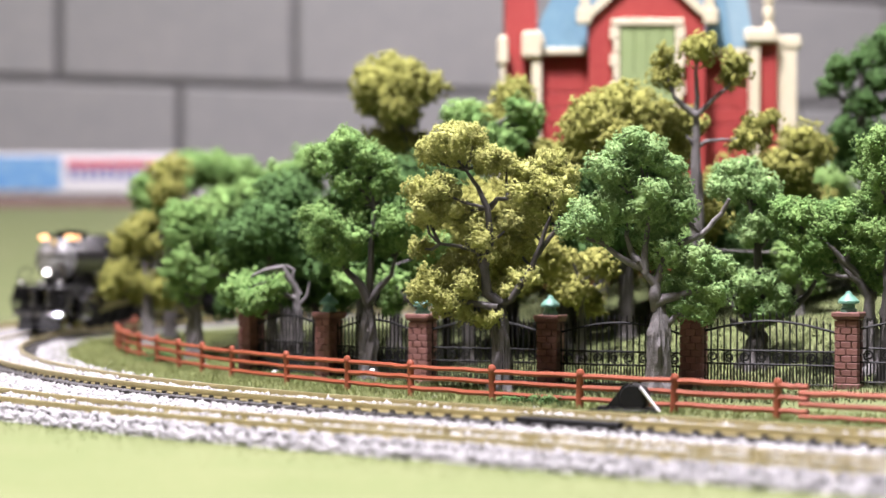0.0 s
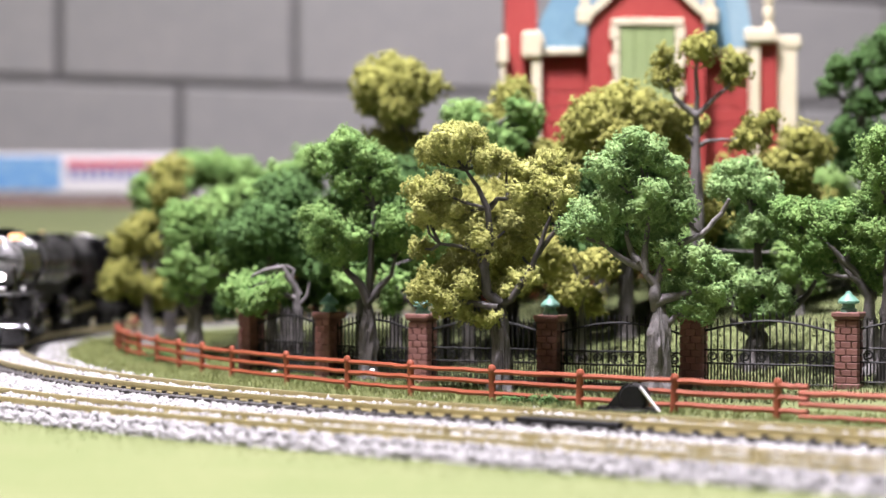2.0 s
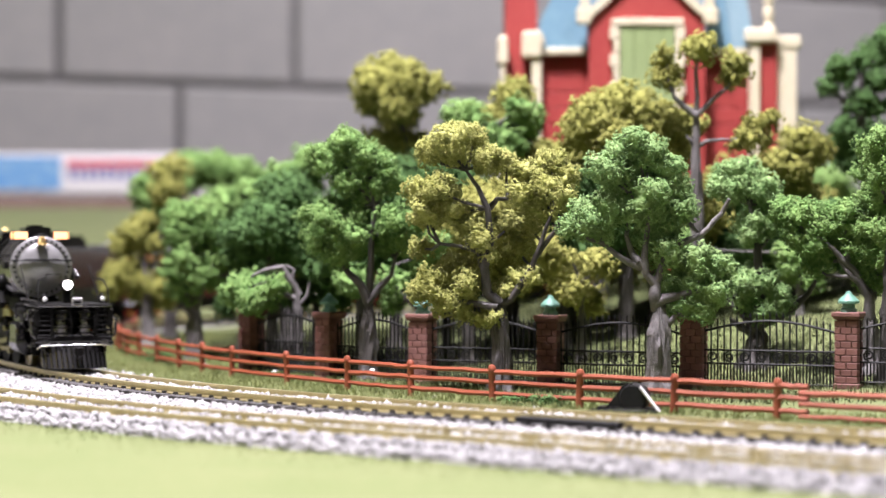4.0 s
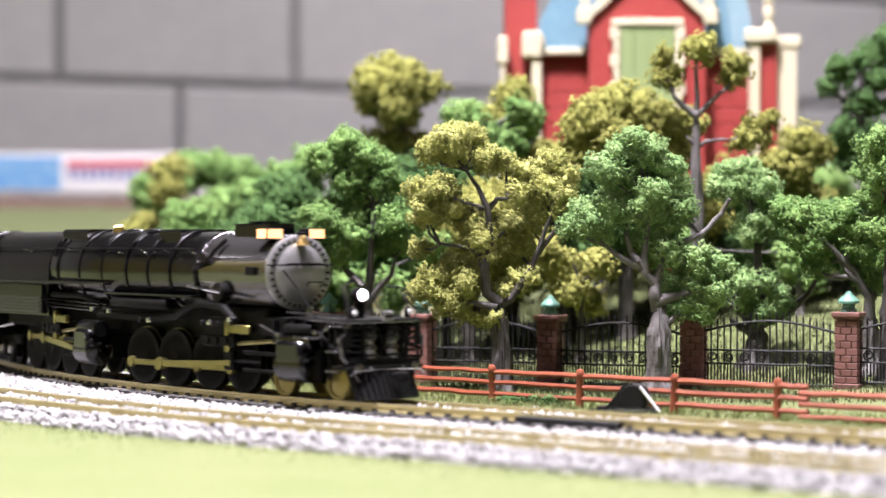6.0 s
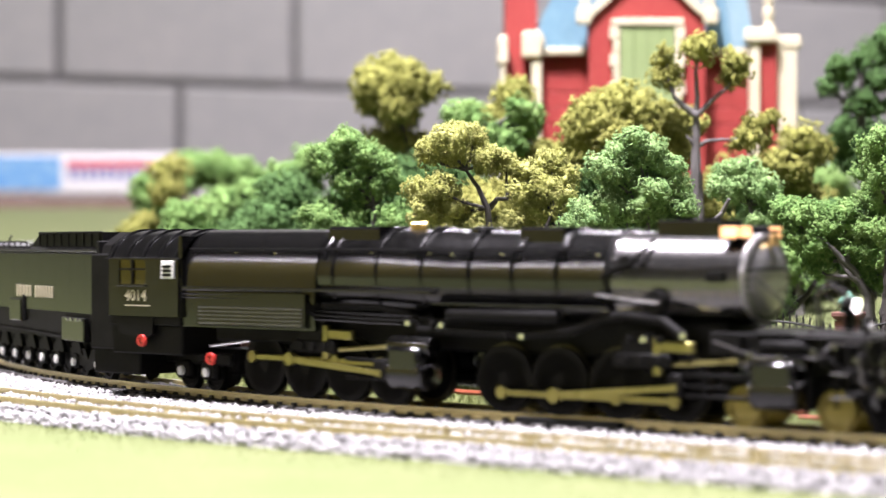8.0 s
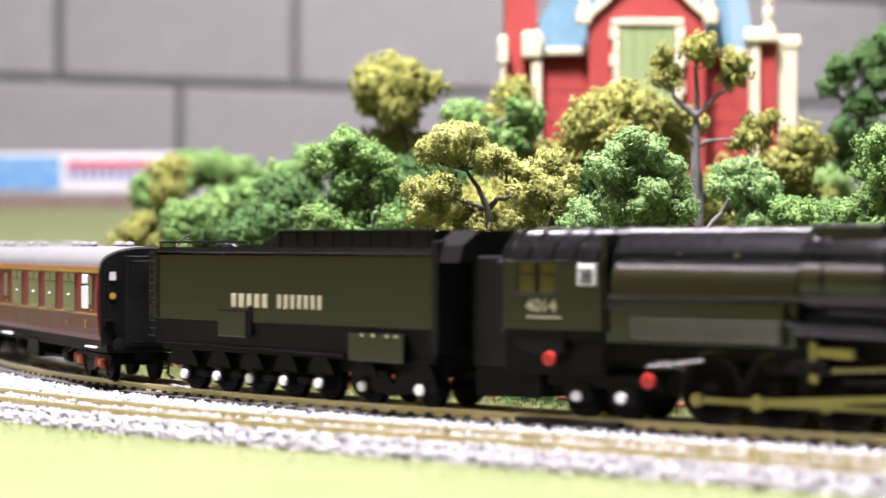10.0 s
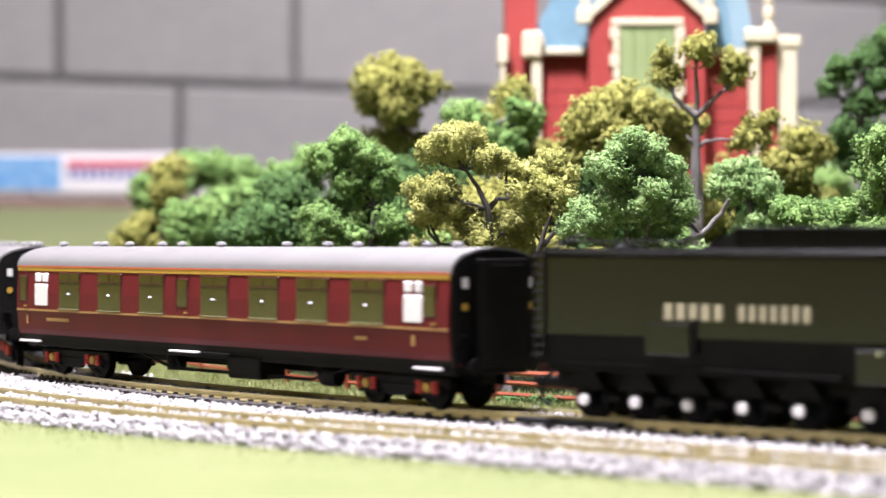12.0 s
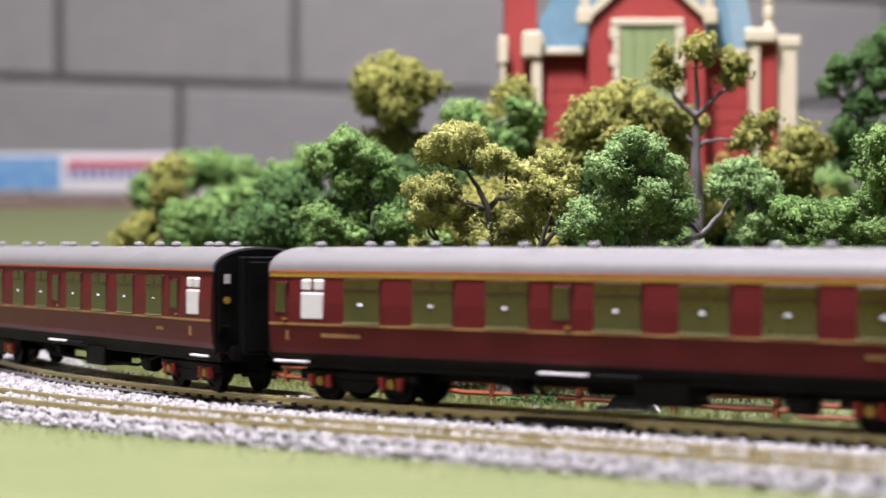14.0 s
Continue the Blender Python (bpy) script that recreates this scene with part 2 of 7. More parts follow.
# ---- the room ----


def room():
    bm = box(B(), -3200, 3600, -2200, 4600, -905, -900)
    tagged(part("floor", bm, M["carpet"], smooth=False), "dark plain floor covering of the room", "floor", kind="structure")
    bm = box(B(), -3300, 3700, -2300, 4700, 1540, 1600)
    tagged(part("ceiling", bm, M["ceil"], smooth=False), "dark painted ceiling over the layout", "ceiling", kind="structure")
    for name, a, mt, words in (("wall_south", (-3200, 3600, -2300, -2200), "plain", "drab painted wall behind the layout's front edge"),
                               ("wall_west", (-3300, -3200, -2300, 4600), "olive_wall", "unseen side wall, coloured olive yellow to reflect in the train"),
                               ("wall_east", (3600, 3700, -2300, 4600), "plain", "drab painted side wall of the room")):
        bm = box(B(), a[0], a[1], a[2], a[3], -900, 1540)
        tagged(part(name, bm, M[mt], smooth=False), words, "wall", kind="structure")
    # the block wall stands askew behind the layout
    turn = mp(0, 3560, 0, 0, 0, 24)
    wall = tagged(part("wall_north", box(B(), -3600, 3800, 12, 120, -900, 1540), M["joint"], at=turn, smooth=False),
                  "grey painted concrete block wall with raked joints", "wall", kind="structure")
    me = mesh_of("block", box(B(), -194, 194, 0, 20, -94, 94, 4), M["block"])
    for r in range(-5, 8):
        for k in range(-8, 10):
            share("block", me, wall, mp(k * 400 + (200 if r % 2 else 0) + 129, 0, 214 + r * 200))


def ground():
    xs = np.unique(np.concatenate([np.arange(-2000, -500, 60), np.arange(-500, 500, 12), np.arange(500, 2401, 60)]))
    ys = np.unique(np.concatenate([np.arange(104, 344, 24), np.arange(344, 1500, 12), np.arange(1500, 2801, 40)]))
    bm = B()
    grid = [[bm.verts.new((x, y, lawn(x, y))) for x in xs] for y in ys]
    for a, b in zip(grid, grid[1:]):
        for i in range(len(xs) - 1):
            bm.faces.new((a[i], a[i + 1], b[i + 1], b[i]))
    tagged(part("ground", bm, M["grass"]), "bright green flocked lawn of the model layout, rising to a bank", "ground", kind="structure")
    bm = box(B(), -2000, 2400, 104, 2800, -60, -4)
    tagged(part("baseboard", bm, M["plain"], smooth=False), "plain board that carries the layout", "baseboard", kind="structure")


def ribbon(bm, s0, s1, o0, o1, z0, z1, dz=6):
    """A low bank along the line with sloping shoulders."""
    n = max(2, int((s1 - s0) / dz))
    prev = None
    for i in range(n + 1):
        s = s0 + (s1 - s0) * i / n
        row = []
        for o, z in ((o0 - 5, z0), (o0, z1), (o1, z1), (o1 + 5, z0)):
            w = 1.5 * noise.noise(Vector((s * 0.05, o, 3)))
            p, d = on_track(s, o + w)
            row.append(bm.verts.new((p.x, p.y, z)))
        if prev:
            for k in range(3):
                bm.faces.new((prev[k], row[k], row[k + 1], prev[k + 1]))
        prev = row


def track(name, offset, s0, s1, words):
    """Plastic sleepers, chairs and two rails along the line."""
    th = thing(name, words, "railway track")
    for side in (-8.7, 8.7):
        bm = B()
        n = int((s1 - s0) / 6)
        prev = None
        for i in range(n + 1):
            s = s0 + (s1 - s0) * i / n
            row = []
            for a, z in ((-1.2, 2.5), (-1.2, 2.8), (-0.35, 3.1), (-0.35, 4.0), (-0.6, 4.3), (-0.6, RT), (0.6, RT), (0.6, 4.3), (0.35, 4.0), (0.35, 3.1), (1.2, 2.8), (1.2, 2.5)):
                p, d = on_track(s, offset + side + a)
                row.append(bm.verts.new((p.x, p.y, z)))
            if prev:
                for k in range(11):
                    bm.faces.new((prev[k], row[k], row[k + 1], prev[k + 1]))
            prev = row
        part("rail", bm, M["rail"], th)
    bm = box(B(), -1.9, 1.9, -15.6, 15.6, -0.6, 2.6, 0.25)
    for sy in (-8.7, 8.7):
        for a in (-1.6, 1.6):
            box(bm, -0.9, 0.9, sy + a - 0.5, sy + a + 0.5, 2.6, 3.4)
    me = mesh_of("sleeper", bm, M["sleeper"], True)
    rng = random.Random(int(offset) + 5)
    s = max(s0, -640)
    count = 0
    while s < min(s1, 330) and count < 230:
        p, d = on_track(s, offset)
        share("sleeper", me, th, mp(p.x, p.y, rng.uniform(-0.15, 0.1), 0, 0, math.degrees(math.atan2(d.y, d.x)) + rng.uniform(-1.2, 1.2)))
        s += 7.2
        count += 1
    return th


def ballast():
    bm = B()
    ribbon(bm, -1500, 700, -92, 26, -0.7, 0.2)
    tagged(part("ballast_bed", bm, M["ballast"]), "pale grey ballast bed under both tracks", "ballast", kind="structure")
    rng = np.random.default_rng(4)
    n = 66000
    s = rng.uniform(-560, 330, n)
    o = rng.uniform(-96, 30, n)
    keep = rng.random(n) < np.where((o > -90) & (o < 20), 1.0, 0.35)
    s, o = s[keep], o[keep]
    c = np.empty((len(s), 3))
    for i in range(len(s)):
        p, d = on_track(s[i], o[i])
        c[i] = (p.x, p.y, 0)
    gap = np.minimum(np.abs(o), np.abs(o + 67))
    shoulder = np.where((np.abs(o + 67) < 14.6), rng.uniform(1.0, 2.2, len(s)), rng.uniform(-0.5, 0.6, len(s)))
    shoulder = np.where((o < -76) & (o > -84), rng.uniform(1.6, 3.0, len(s)), shoulder)
    c[:, 2] = np.where(gap < 7.2, rng.uniform(1.8, 3.5, len(s)), np.where(gap < 16.5, shoulder, rng.uniform(0.2, 1.8, len(s))))
    bare = (gap > 7.4) & (gap < 10.0)
    s, o, c = s[~bare], o[~bare], c[~bare]
    size = rng.uniform(0.6, 1.35, len(s))
    v, f = chips(rng, c, size)
    tagged(bulk("ballast_chips", v, f, M["stone"]), "loose pale grey ballast chips between the sleepers", "ballast", kind="stuff")


def blades(name, rng, xy, height, words, material="blade"):
    n = len(xy)
    a = rng.uniform(0, 2 * math.pi, n)
    h = height * rng.uniform(0.5, 1.3, n)
    w = rng.uniform(0.14, 0.26, n)
    lean = rng.normal(0, 0.45, (n, 2)) * h[:, None]
    z = np.array([lawn(x, y) for x, y in xy])
    v = np.zeros((n, 3, 3))
    v[:, 0, 0], v[:, 0, 1] = xy[:, 0] - w * np.cos(a), xy[:, 1] - w * np.sin(a)
    v[:, 1, 0], v[:, 1, 1] = xy[:, 0] + w * np.cos(a), xy[:, 1] + w * np.sin(a)
    v[:, 2, :2] = xy + lean
    v[:, :2, 2] = z[:, None] - 0.3
    v[:, 2, 2] = z + h
    tagged(bulk(name, v.reshape(-1, 3), np.arange(3 * n).reshape(-1, 3), M[material]), words, "grass", kind="stuff")


def grass():
    rng = np.random.default_rng(9)
    pts = []
    for s, o in zip(rng.uniform(-700, 330, 52000), rng.uniform(23, 100, 52000) ** 1.0):
        p, d = on_track(s, o)
        pts.append((p.x, p.y))
    blades("verge_grass", rng, np.array(pts), 2.3, "short bright green static grass along the fences")
    pts = []
    for s, o in zip(rng.uniform(-420, 330, 9000), -90 - rng.gamma(1.5, 7.0, 9000)):
        p, d = on_track(s, o)
        pts.append((p.x, p.y))
    blades("front_grass", rng, np.array(pts), 0.7, "short yellow-green static grass before the tracks", "front_blade")
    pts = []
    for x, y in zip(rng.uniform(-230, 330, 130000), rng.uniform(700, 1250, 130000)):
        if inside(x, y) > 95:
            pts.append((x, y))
    blades("bank_grass", rng, np.array(pts), 3.2, "static grass on the bank behind the iron fence, coloured dark for tree shade", "bank")


# ---- fences ----


def fence_offset(s):
    return 67 - 19 * step(-300, -620, s) - 24 * step(-620, -800, s) if s < -300 else 67


def rail_fence(s_list, rails_z, words, shift=0.0, bare=()):
    th = thing("rail_fence", words, "fence", group="wooden rail fence")
    rng = random.Random(3)
    bm = lathe(B(), [(1.45, -1.5), (1.4, 4), (1.3, 10.4), (1.55, 10.9), (1.5, 12.0), (0.9, 12.9), (0, 13.1)], seg=10)
    for v in bm.verts:
        v.co.y *= 0.8
    post = mesh_of("post", bm, M["fence"], True)
    spots = []
    for s in s_list:
        p, d = on_track(s, fence_offset(s) + shift)
        spots.append((p, math.degrees(math.atan2(d.y, d.x))))
        if s in bare:
            continue
        share("post", post, th, mp(p.x, p.y, lawn(p.x, p.y), rng.uniform(-3, 3), rng.uniform(-3, 3), spots[-1][1]))
    for (p, a), (q, b) in zip(spots, spots[1:]):
        for z in rails_z:
            bm = B()
            pts = []
            for i in range(7):
                t = i / 6
                w = p.lerp(q, t)
                pts.append((w.x, w.y, z + lawn(w.x, w.y) + rng.uniform(-0.22, 0.22)))
            tube(bm, pts, 0.95 + rng.uniform(-0.1, 0.1), 6)
            part("fence_rail", bm, M["fence"], th)
    return th


def litter():
    """White flecks that lie on the verge and hang on the fence."""
    rng = random.Random(8)
    for x, y, z in ((-3, 727, 0.4), (31, 683, 0.4), (92, 660, 9.6), (-26, 757, 8.0), (-104, 905, 0.5), (-70, 852, 1.0), (-40, 812, 0.6)):
        bm = bmesh.new()
        bmesh.ops.create_icosphere(bm, subdivisions=1, radius=1.3)
        for v in bm.verts:
            v.co = Vector((v.co.x * rng.uniform(0.6, 1.2), v.co.y * rng.uniform(0.6, 1.2), v.co.z * rng.uniform(0.4, 0.9)))
        tagged(part("paper_fleck", bm, M["chalk"], at=mp(x, y, lawn(x, y) + z), smooth=False), "small white fleck by the fence", "litter", "paper flecks")


def verge_tufts():
    rng = np.random.default_rng(31)
    for x, y, r in ((35, 690, 3.2), (-128, 935, 4.5), (24, 700, 2.2)):
        c = np.array((x, y, lawn(x, y))) + rng.normal(0, 1, (260, 3)) * (r, r * 0.7, 0.1)
        c[:, 2] += rng.uniform(0, 1, 260) * r * 1.1
        v, f = chips(rng, c, 0.55, 0.6)
        tagged(bulk("weed_tuft", v, f, M["leaf_deep"]), "small dark green weed tuft at the fence foot", "weed", "weed tufts")


PILLARS = [(198, 719), (146, 742), (93, 765), (41, 787), (-8, 808), (-46, 834), (-81, 874)]


def brick_pillar(x, y, turn, group):
    th = thing("brick_pillar", "reddish brick gate pillar with a verdigris green lamp cap", "pillar", mp(x, y, lawn(x, y), 0, 0, turn), group)
    part("core", box(B(), -3.5, 3.5, -3.5, 3.5, -1.5, 25.5), M["mortar"], th, smooth=False)
    part("coping", box(box(B(), -5.2, 5.2, -5.2, 5.2, 25.5, 27.2, 0.3), -4.6, 4.6, -4.6, 4.6, 24.6, 25.5), M["brick"], th, smooth=False)
    cap = part("cap", lathe(B(), [(3.0, 27.2), (3.0, 28.3), (2.3, 28.8), (2.2, 30.2), (3.9, 30.4), (3.9, 31.2), (2.6, 32.6), (1.3, 33.6), (1.1, 34.4), (0, 34.9)], seg=8), M["verdigris"], th, "weathered green metal cap")
    part("plinth", box(B(), -4.8, 4.8, -4.8, 4.8, -1.5, 1.6, 0.3), M["brick"], th, smooth=False)
    for r in range(9):
        z = 1.7 + r * 2.52
        for k, (m1, m2) in enumerate((((-4.1, -0.1), (0.1, 4.1)), ((-4.1, -2.1), (-1.9, 1.9), (2.1, 4.1)))[r % 2]):
            w = m2 - m1
            for side in range(4):
                share("brick", brick_mesh(w), th, mp(0, 0, z, 0, 0, 90 * side) @ mp((m1 + m2) / 2, -3.75, 0))
    return th


BRICKS = {}


def brick_mesh(w):
    key = round(w, 1)
    if key not in BRICKS:
        BRICKS[key] = mesh_of("brick", box(B(), -w / 2, w / 2, -0.5, 0.5, 0.05, 2.4, 0.25), M["brick"])
    return BRICKS[key]


def iron_fence(a, b):
    """One bay between two pillars: bars with spear tips under a low arch, a band of scrolls, three rails."""
    p, q = Vector(a), Vector(b)
    d = (q - p).normalized()
    length = (q - p).length - 8.5
    mid = (p + q) / 2
    th = thing("iron_fence", "black ornamental iron fence bay with scrolls and spear tips", "fence", mp(mid.x, mid.y, lawn(mid.x, mid.y), 0, 0, math.degrees(math.atan2(d.y, d.x))), "iron fence bays")
    h = length / 2
    arch = lambda x: 20.5 + 4.0 * math.cos(x / h * math.pi / 2)
    for z, r in ((1.4, 0.5), (8.6, 0.42), (13.6, 0.42)):
        part("rail", tube(B(), [(-h, 0, z), (0, 0, z), (h, 0, z)], r, 6), M["iron"], th)
    part("top_rail", tube(B(), [(x, 0, arch(x)) for x in np.linspace(-h, h, 13)], 0.5, 6), M["iron"], th)
    n = 20
    for i in range(n + 1):
        x = -h + 2 * h * i / n
        bm = tube(B(), [(x, 0, 0.4), (x, 0, arch(x) + 1.6)], 0.34, 5)
        lathe(bm, [(0, 1.3), (0.5, 1.9), (0, 3.6)], seg=5, at=(x, 0, arch(x)))
        part("bar", bm, M["iron"], th)
        if i < n:
            part("bar", tube(B(), [(x + h / n, 0, 0.4), (x + h / n, 0, 8.6)], 0.3, 4), M["iron"], th)
    k = 8
    for i in range(k):
        x = -h + 2 * h * (i + 0.5) / k
        pts = []
        for j in range(13):
            t = j / 12
            a2 = (0.5 + 3.2 * t) * math.pi * (1 if i % 2 else -1)
            rr = 2.1 * (1 - 0.72 * t)
            pts.append((x + rr * math.cos(a2), 0, 11.1 + rr * math.sin(a2)))
        part("scroll", tube(B(), pts, 0.4, 5), M["iron"], th)
    return th


# ---- trees of clumped foam on plastic trunks ----


def foam_tree(seed, label, x, y, base_z, lean, clumps, leaf, bark, grain=0.75, density=1.0, forks=None, girth=3.2, arms=(), sparse=False):
    """clumps: (x, z, r, depth) of each tuft from the trunk's foot, in mm."""
    rng = np.random.default_rng(seed)
    th = thing("tree", label, "tree", mp(x, y, base_z))
    cl = np.array(clumps, dtype=float)
    low, top = cl[:, 1].min(), cl[:, 1].max()
    fork = forks or max(9.0, low * 0.82)
    end = Vector((lean, 0, fork))
    bm = B()
    bow = rng.normal(0, 0.22 * girth, 2)
    pts = [(0.25 * lean * t * t + bow[0] * math.sin(4.2 * t) * t * (1 - t) * 2.4, bow[1] * math.sin(3.1 * t), -2 + (fork + 2) * t) for t in np.linspace(0, 1, 30)]
    tube(bm, pts, girth * 1.15, 40, girth * 0.72)
    twist = rng.uniform(-0.05, 0.05)
    for v in bm.verts:
        t = min(1.0, max(0.0, (v.co.z + 2) / (fork + 2)))
        c = pts[min(29, int(round(t * 29)))]
        out = Vector((v.co.x - c[0], v.co.y - c[1], 0))
        a = math.atan2(out.y, out.x) + twist * v.co.z
        ridge = noise.noise(Vector((2.4 * math.cos(a), 2.4 * math.sin(a), v.co.z * 0.05 + seed)))
        fine = noise.noise(Vector((6.5 * math.cos(a), 6.5 * math.sin(a), v.co.z * 0.11 + seed)))
        knot = max(0.0, noise.noise(Vector((1.1 * math.cos(a), 1.1 * math.sin(a), v.co.z * 0.16 + 3 * seed))) - 0.2)
        waist = 1 - 0.5 * max(0.0, (t - 0.72) / 0.28) ** 1.5 if arms else 1.0
        flare = 0.5 * max(0.0, 1 - v.co.z / 8) ** 2 * (1 + 0.6 * math.sin(5 * a))
        if out.length > 1e-6:
            v.co -= out * (1 - waist)
            v.co += out.normalized() * waist * girth * (0.26 * ridge + 0.24 * fine + 0.5 * knot + flare)
    for k in range(6):
        a = k * 1.05 + rng.uniform(-0.2, 0.2)
        tube(bm, [(girth * 0.7 * math.cos(a), girth * 0.7 * math.sin(a), 3.5), (girth * 1.6 * math.cos(a), girth * 1.6 * math.sin(a), -0.6)], girth * 0.38, 6, girth * 0.18)
    part("trunk", bm, M[bark], th)
    order = np.argsort(cl[:, 1])
    hub = Vector(pts[-1])
    spine = [hub]
    for z in np.linspace(fork, top, 5)[1:4] if not forks else []:
        sel = cl[np.abs(cl[:, 1] - z) < 0.3 * (top - low) + 3]
        mx = sel[:, 0].mean() if len(sel) else cl[:, 0].mean()
        spine.append(Vector((0.45 * mx + 0.55 * spine[-1].x, rng.normal(0, 1.2), z)))
    if len(spine) > 1:
        part("limb", tube(B(), spine, girth * 0.7, 9, girth * 0.25), M[bark], th)
    for line in arms:
        bend = [Vector((x1, rng.normal(0, 0.5) - 0.3 * k, z1)) for k, (x1, z1) in enumerate(line)]
        fine = [bend[0]]
        for p, q in zip(bend, bend[1:]):
            fine += [p.lerp(q, t) + Vector(rng.normal(0, 0.12, 3)) for t in (0.34, 0.67)] + [q]
        root = (0.66 if line is arms[0] else 0.5) if abs(line[0][1] - fork) < 4 else 0.36
        part("branch", tube(B(), fine, girth * root, 12, girth * 0.17), M[bark], th)
        spine += bend[1:]
    for i in order:
        c = Vector((cl[i, 0], cl[i, 3], cl[i, 1]))
        root = min(spine, key=lambda q: (q - c).length + (8 if q.z > c.z else 0))
        if (root - c).length < (0.8 * cl[i, 2] if arms else 4):
            continue
        m1 = root.lerp(c, 0.5) + Vector((rng.normal(0, 1), rng.normal(0, 1), -1.2))
        part("branch", tube(B(), [root, m1 + Vector((0, 2.0, 0)), c + Vector((0, 2.5, 0))], girth * (0.2 if arms else 0.34), 7, girth * 0.12), M[bark], th)
    if not sparse:
        # tufts added behind those in front deepen the crown and shade the ground below
        back = cl.copy()
        back[:, 0] = back[:, 0] * 0.9 + rng.normal(0, 1.2, len(cl))
        back[:, 1] += rng.normal(0.5, 1.0, len(cl))
        back[:, 3] += 1.5 * cl[:, 2] + rng.uniform(2, 12, len(cl))
        cl = np.vstack([cl, back])
    crown(rng, th, cl, leaf, grain, density, seed)
    return th


BALL = bmesh.new()
bmesh.ops.create_icosphere(BALL, subdivisions=3, radius=1)
BALL_V = np.array([v.co[:] for v in BALL.verts])
BALL_F = np.array([[v.index for v in f.verts] for f in BALL.faces])
BALL.free()


def crown(rng, th, cl, leaf, grain, density, seed):
    """Tufts of curly foam: each a heap of small lumps, closed inside, its skin broken into curls of crumbs."""
    CV, CF, PC, PR, n0 = [], [], [], [], 0
    heart = np.stack([cl[:, 0], cl[:, 3], cl[:, 1]], axis=1)
    squash = np.array((1, 0.88, 0.92))
    waves = rng.normal(size=(9, 3))
    waves *= (2 * math.pi / (grain * rng.uniform(3.2, 7.5, 9)) / np.linalg.norm(waves, axis=1))[:, None]
    shift = rng.uniform(0, 6.28, 9)
    curl = lambda p: np.sin(p @ waves.T + shift).sum(1) / 2.1
    for ci, (cx, cz, r, cy) in enumerate(cl):
        k = int(np.clip(3.2 * r + 12, 18, 46))
        dirs = rng.normal(size=(k, 3))
        dirs /= np.linalg.norm(dirs, axis=1)[:, None]
        at = dirs * rng.uniform(0.5, 0.88, (k, 1))
        rad = rng.uniform(0.14, 0.34, k)
        # the closed inside: the farthest lump met along each direction
        along = BALL_V @ at.T
        miss = (at ** 2).sum(1)[None] - along ** 2
        hit = np.where(miss < rad[None] ** 2, along + np.sqrt(np.maximum(rad[None] ** 2 - miss, 0)), 0)
        reach = np.maximum(hit.max(1), 0.5) * 0.82
        v = BALL_V * reach[:, None] * r * squash + heart[ci]
        v += BALL_V * (np.minimum(curl(v), 0.6) - 0.6)[:, None] * 0.5 * grain
        CV.append(v)
        CF.append(BALL_F + n0)
        n0 += len(v)
        # crumbs on the lumps that show
        m = (density * 7.3 * (rad * r / grain) ** 2).astype(int) + 4
        who = np.repeat(np.arange(k), m)
        dd = rng.normal(size=(len(who), 3))
        dd /= np.linalg.norm(dd, axis=1)[:, None]
        loc = at[who] + dd * rad[who][:, None] * rng.uniform(0.86, 1.04, (len(who), 1))
        gap = np.linalg.norm(loc[:, None] - at[None], axis=2) / rad[None]
        gap[np.arange(len(who)), who] = 9
        keep = (gap.min(1) > 0.8) & (np.linalg.norm(loc, axis=1) > 0.45)
        loc, dd = loc[keep], dd[keep]
        out = loc / np.linalg.norm(loc, axis=1)[:, None]
        p = loc * r * squash + heart[ci]
        far = np.linalg.norm((p[:, None] - heart[None]) / squash, axis=2) / cl[None, :, 2]
        far[:, ci] = 9
        c = curl(p)
        keep = (far.min(1) > 0.62) & (c > rng.uniform(-0.55, 0.25, len(p)))
        p = p + dd * (np.clip(c, -0.6, 1.5) * 1.7 * grain)[:, None]
        PC.append(p[keep])
        PR.append((0.6 * dd + 0.4 * out)[keep])
    c, face = np.vstack(PC), np.vstack(PR)
    v, f = crumbs(rng, c, grain * rng.uniform(0.4, 0.95, len(c)))
    ob = tagged(bulk("crown", v, f, M[leaf], th), kind="stuff")
    # the crumbs are soft: they shade partly with the lump they sit on
    nrm = 0.45 * np.repeat(face, 4, axis=0) + 0.95 * (v - np.repeat(c, 4, axis=0)) / grain
    nrm /= np.linalg.norm(nrm, axis=1)[:, None] + 1e-9
    ob.data.shade_smooth()
    ob.data.normals_split_custom_set_from_vertices(nrm.tolist())
    core = bulk("crown_core", np.vstack(CV), np.vstack(CF), M[leaf], th)
    core.data.shade_smooth()
    tagged(core, kind="stuff")


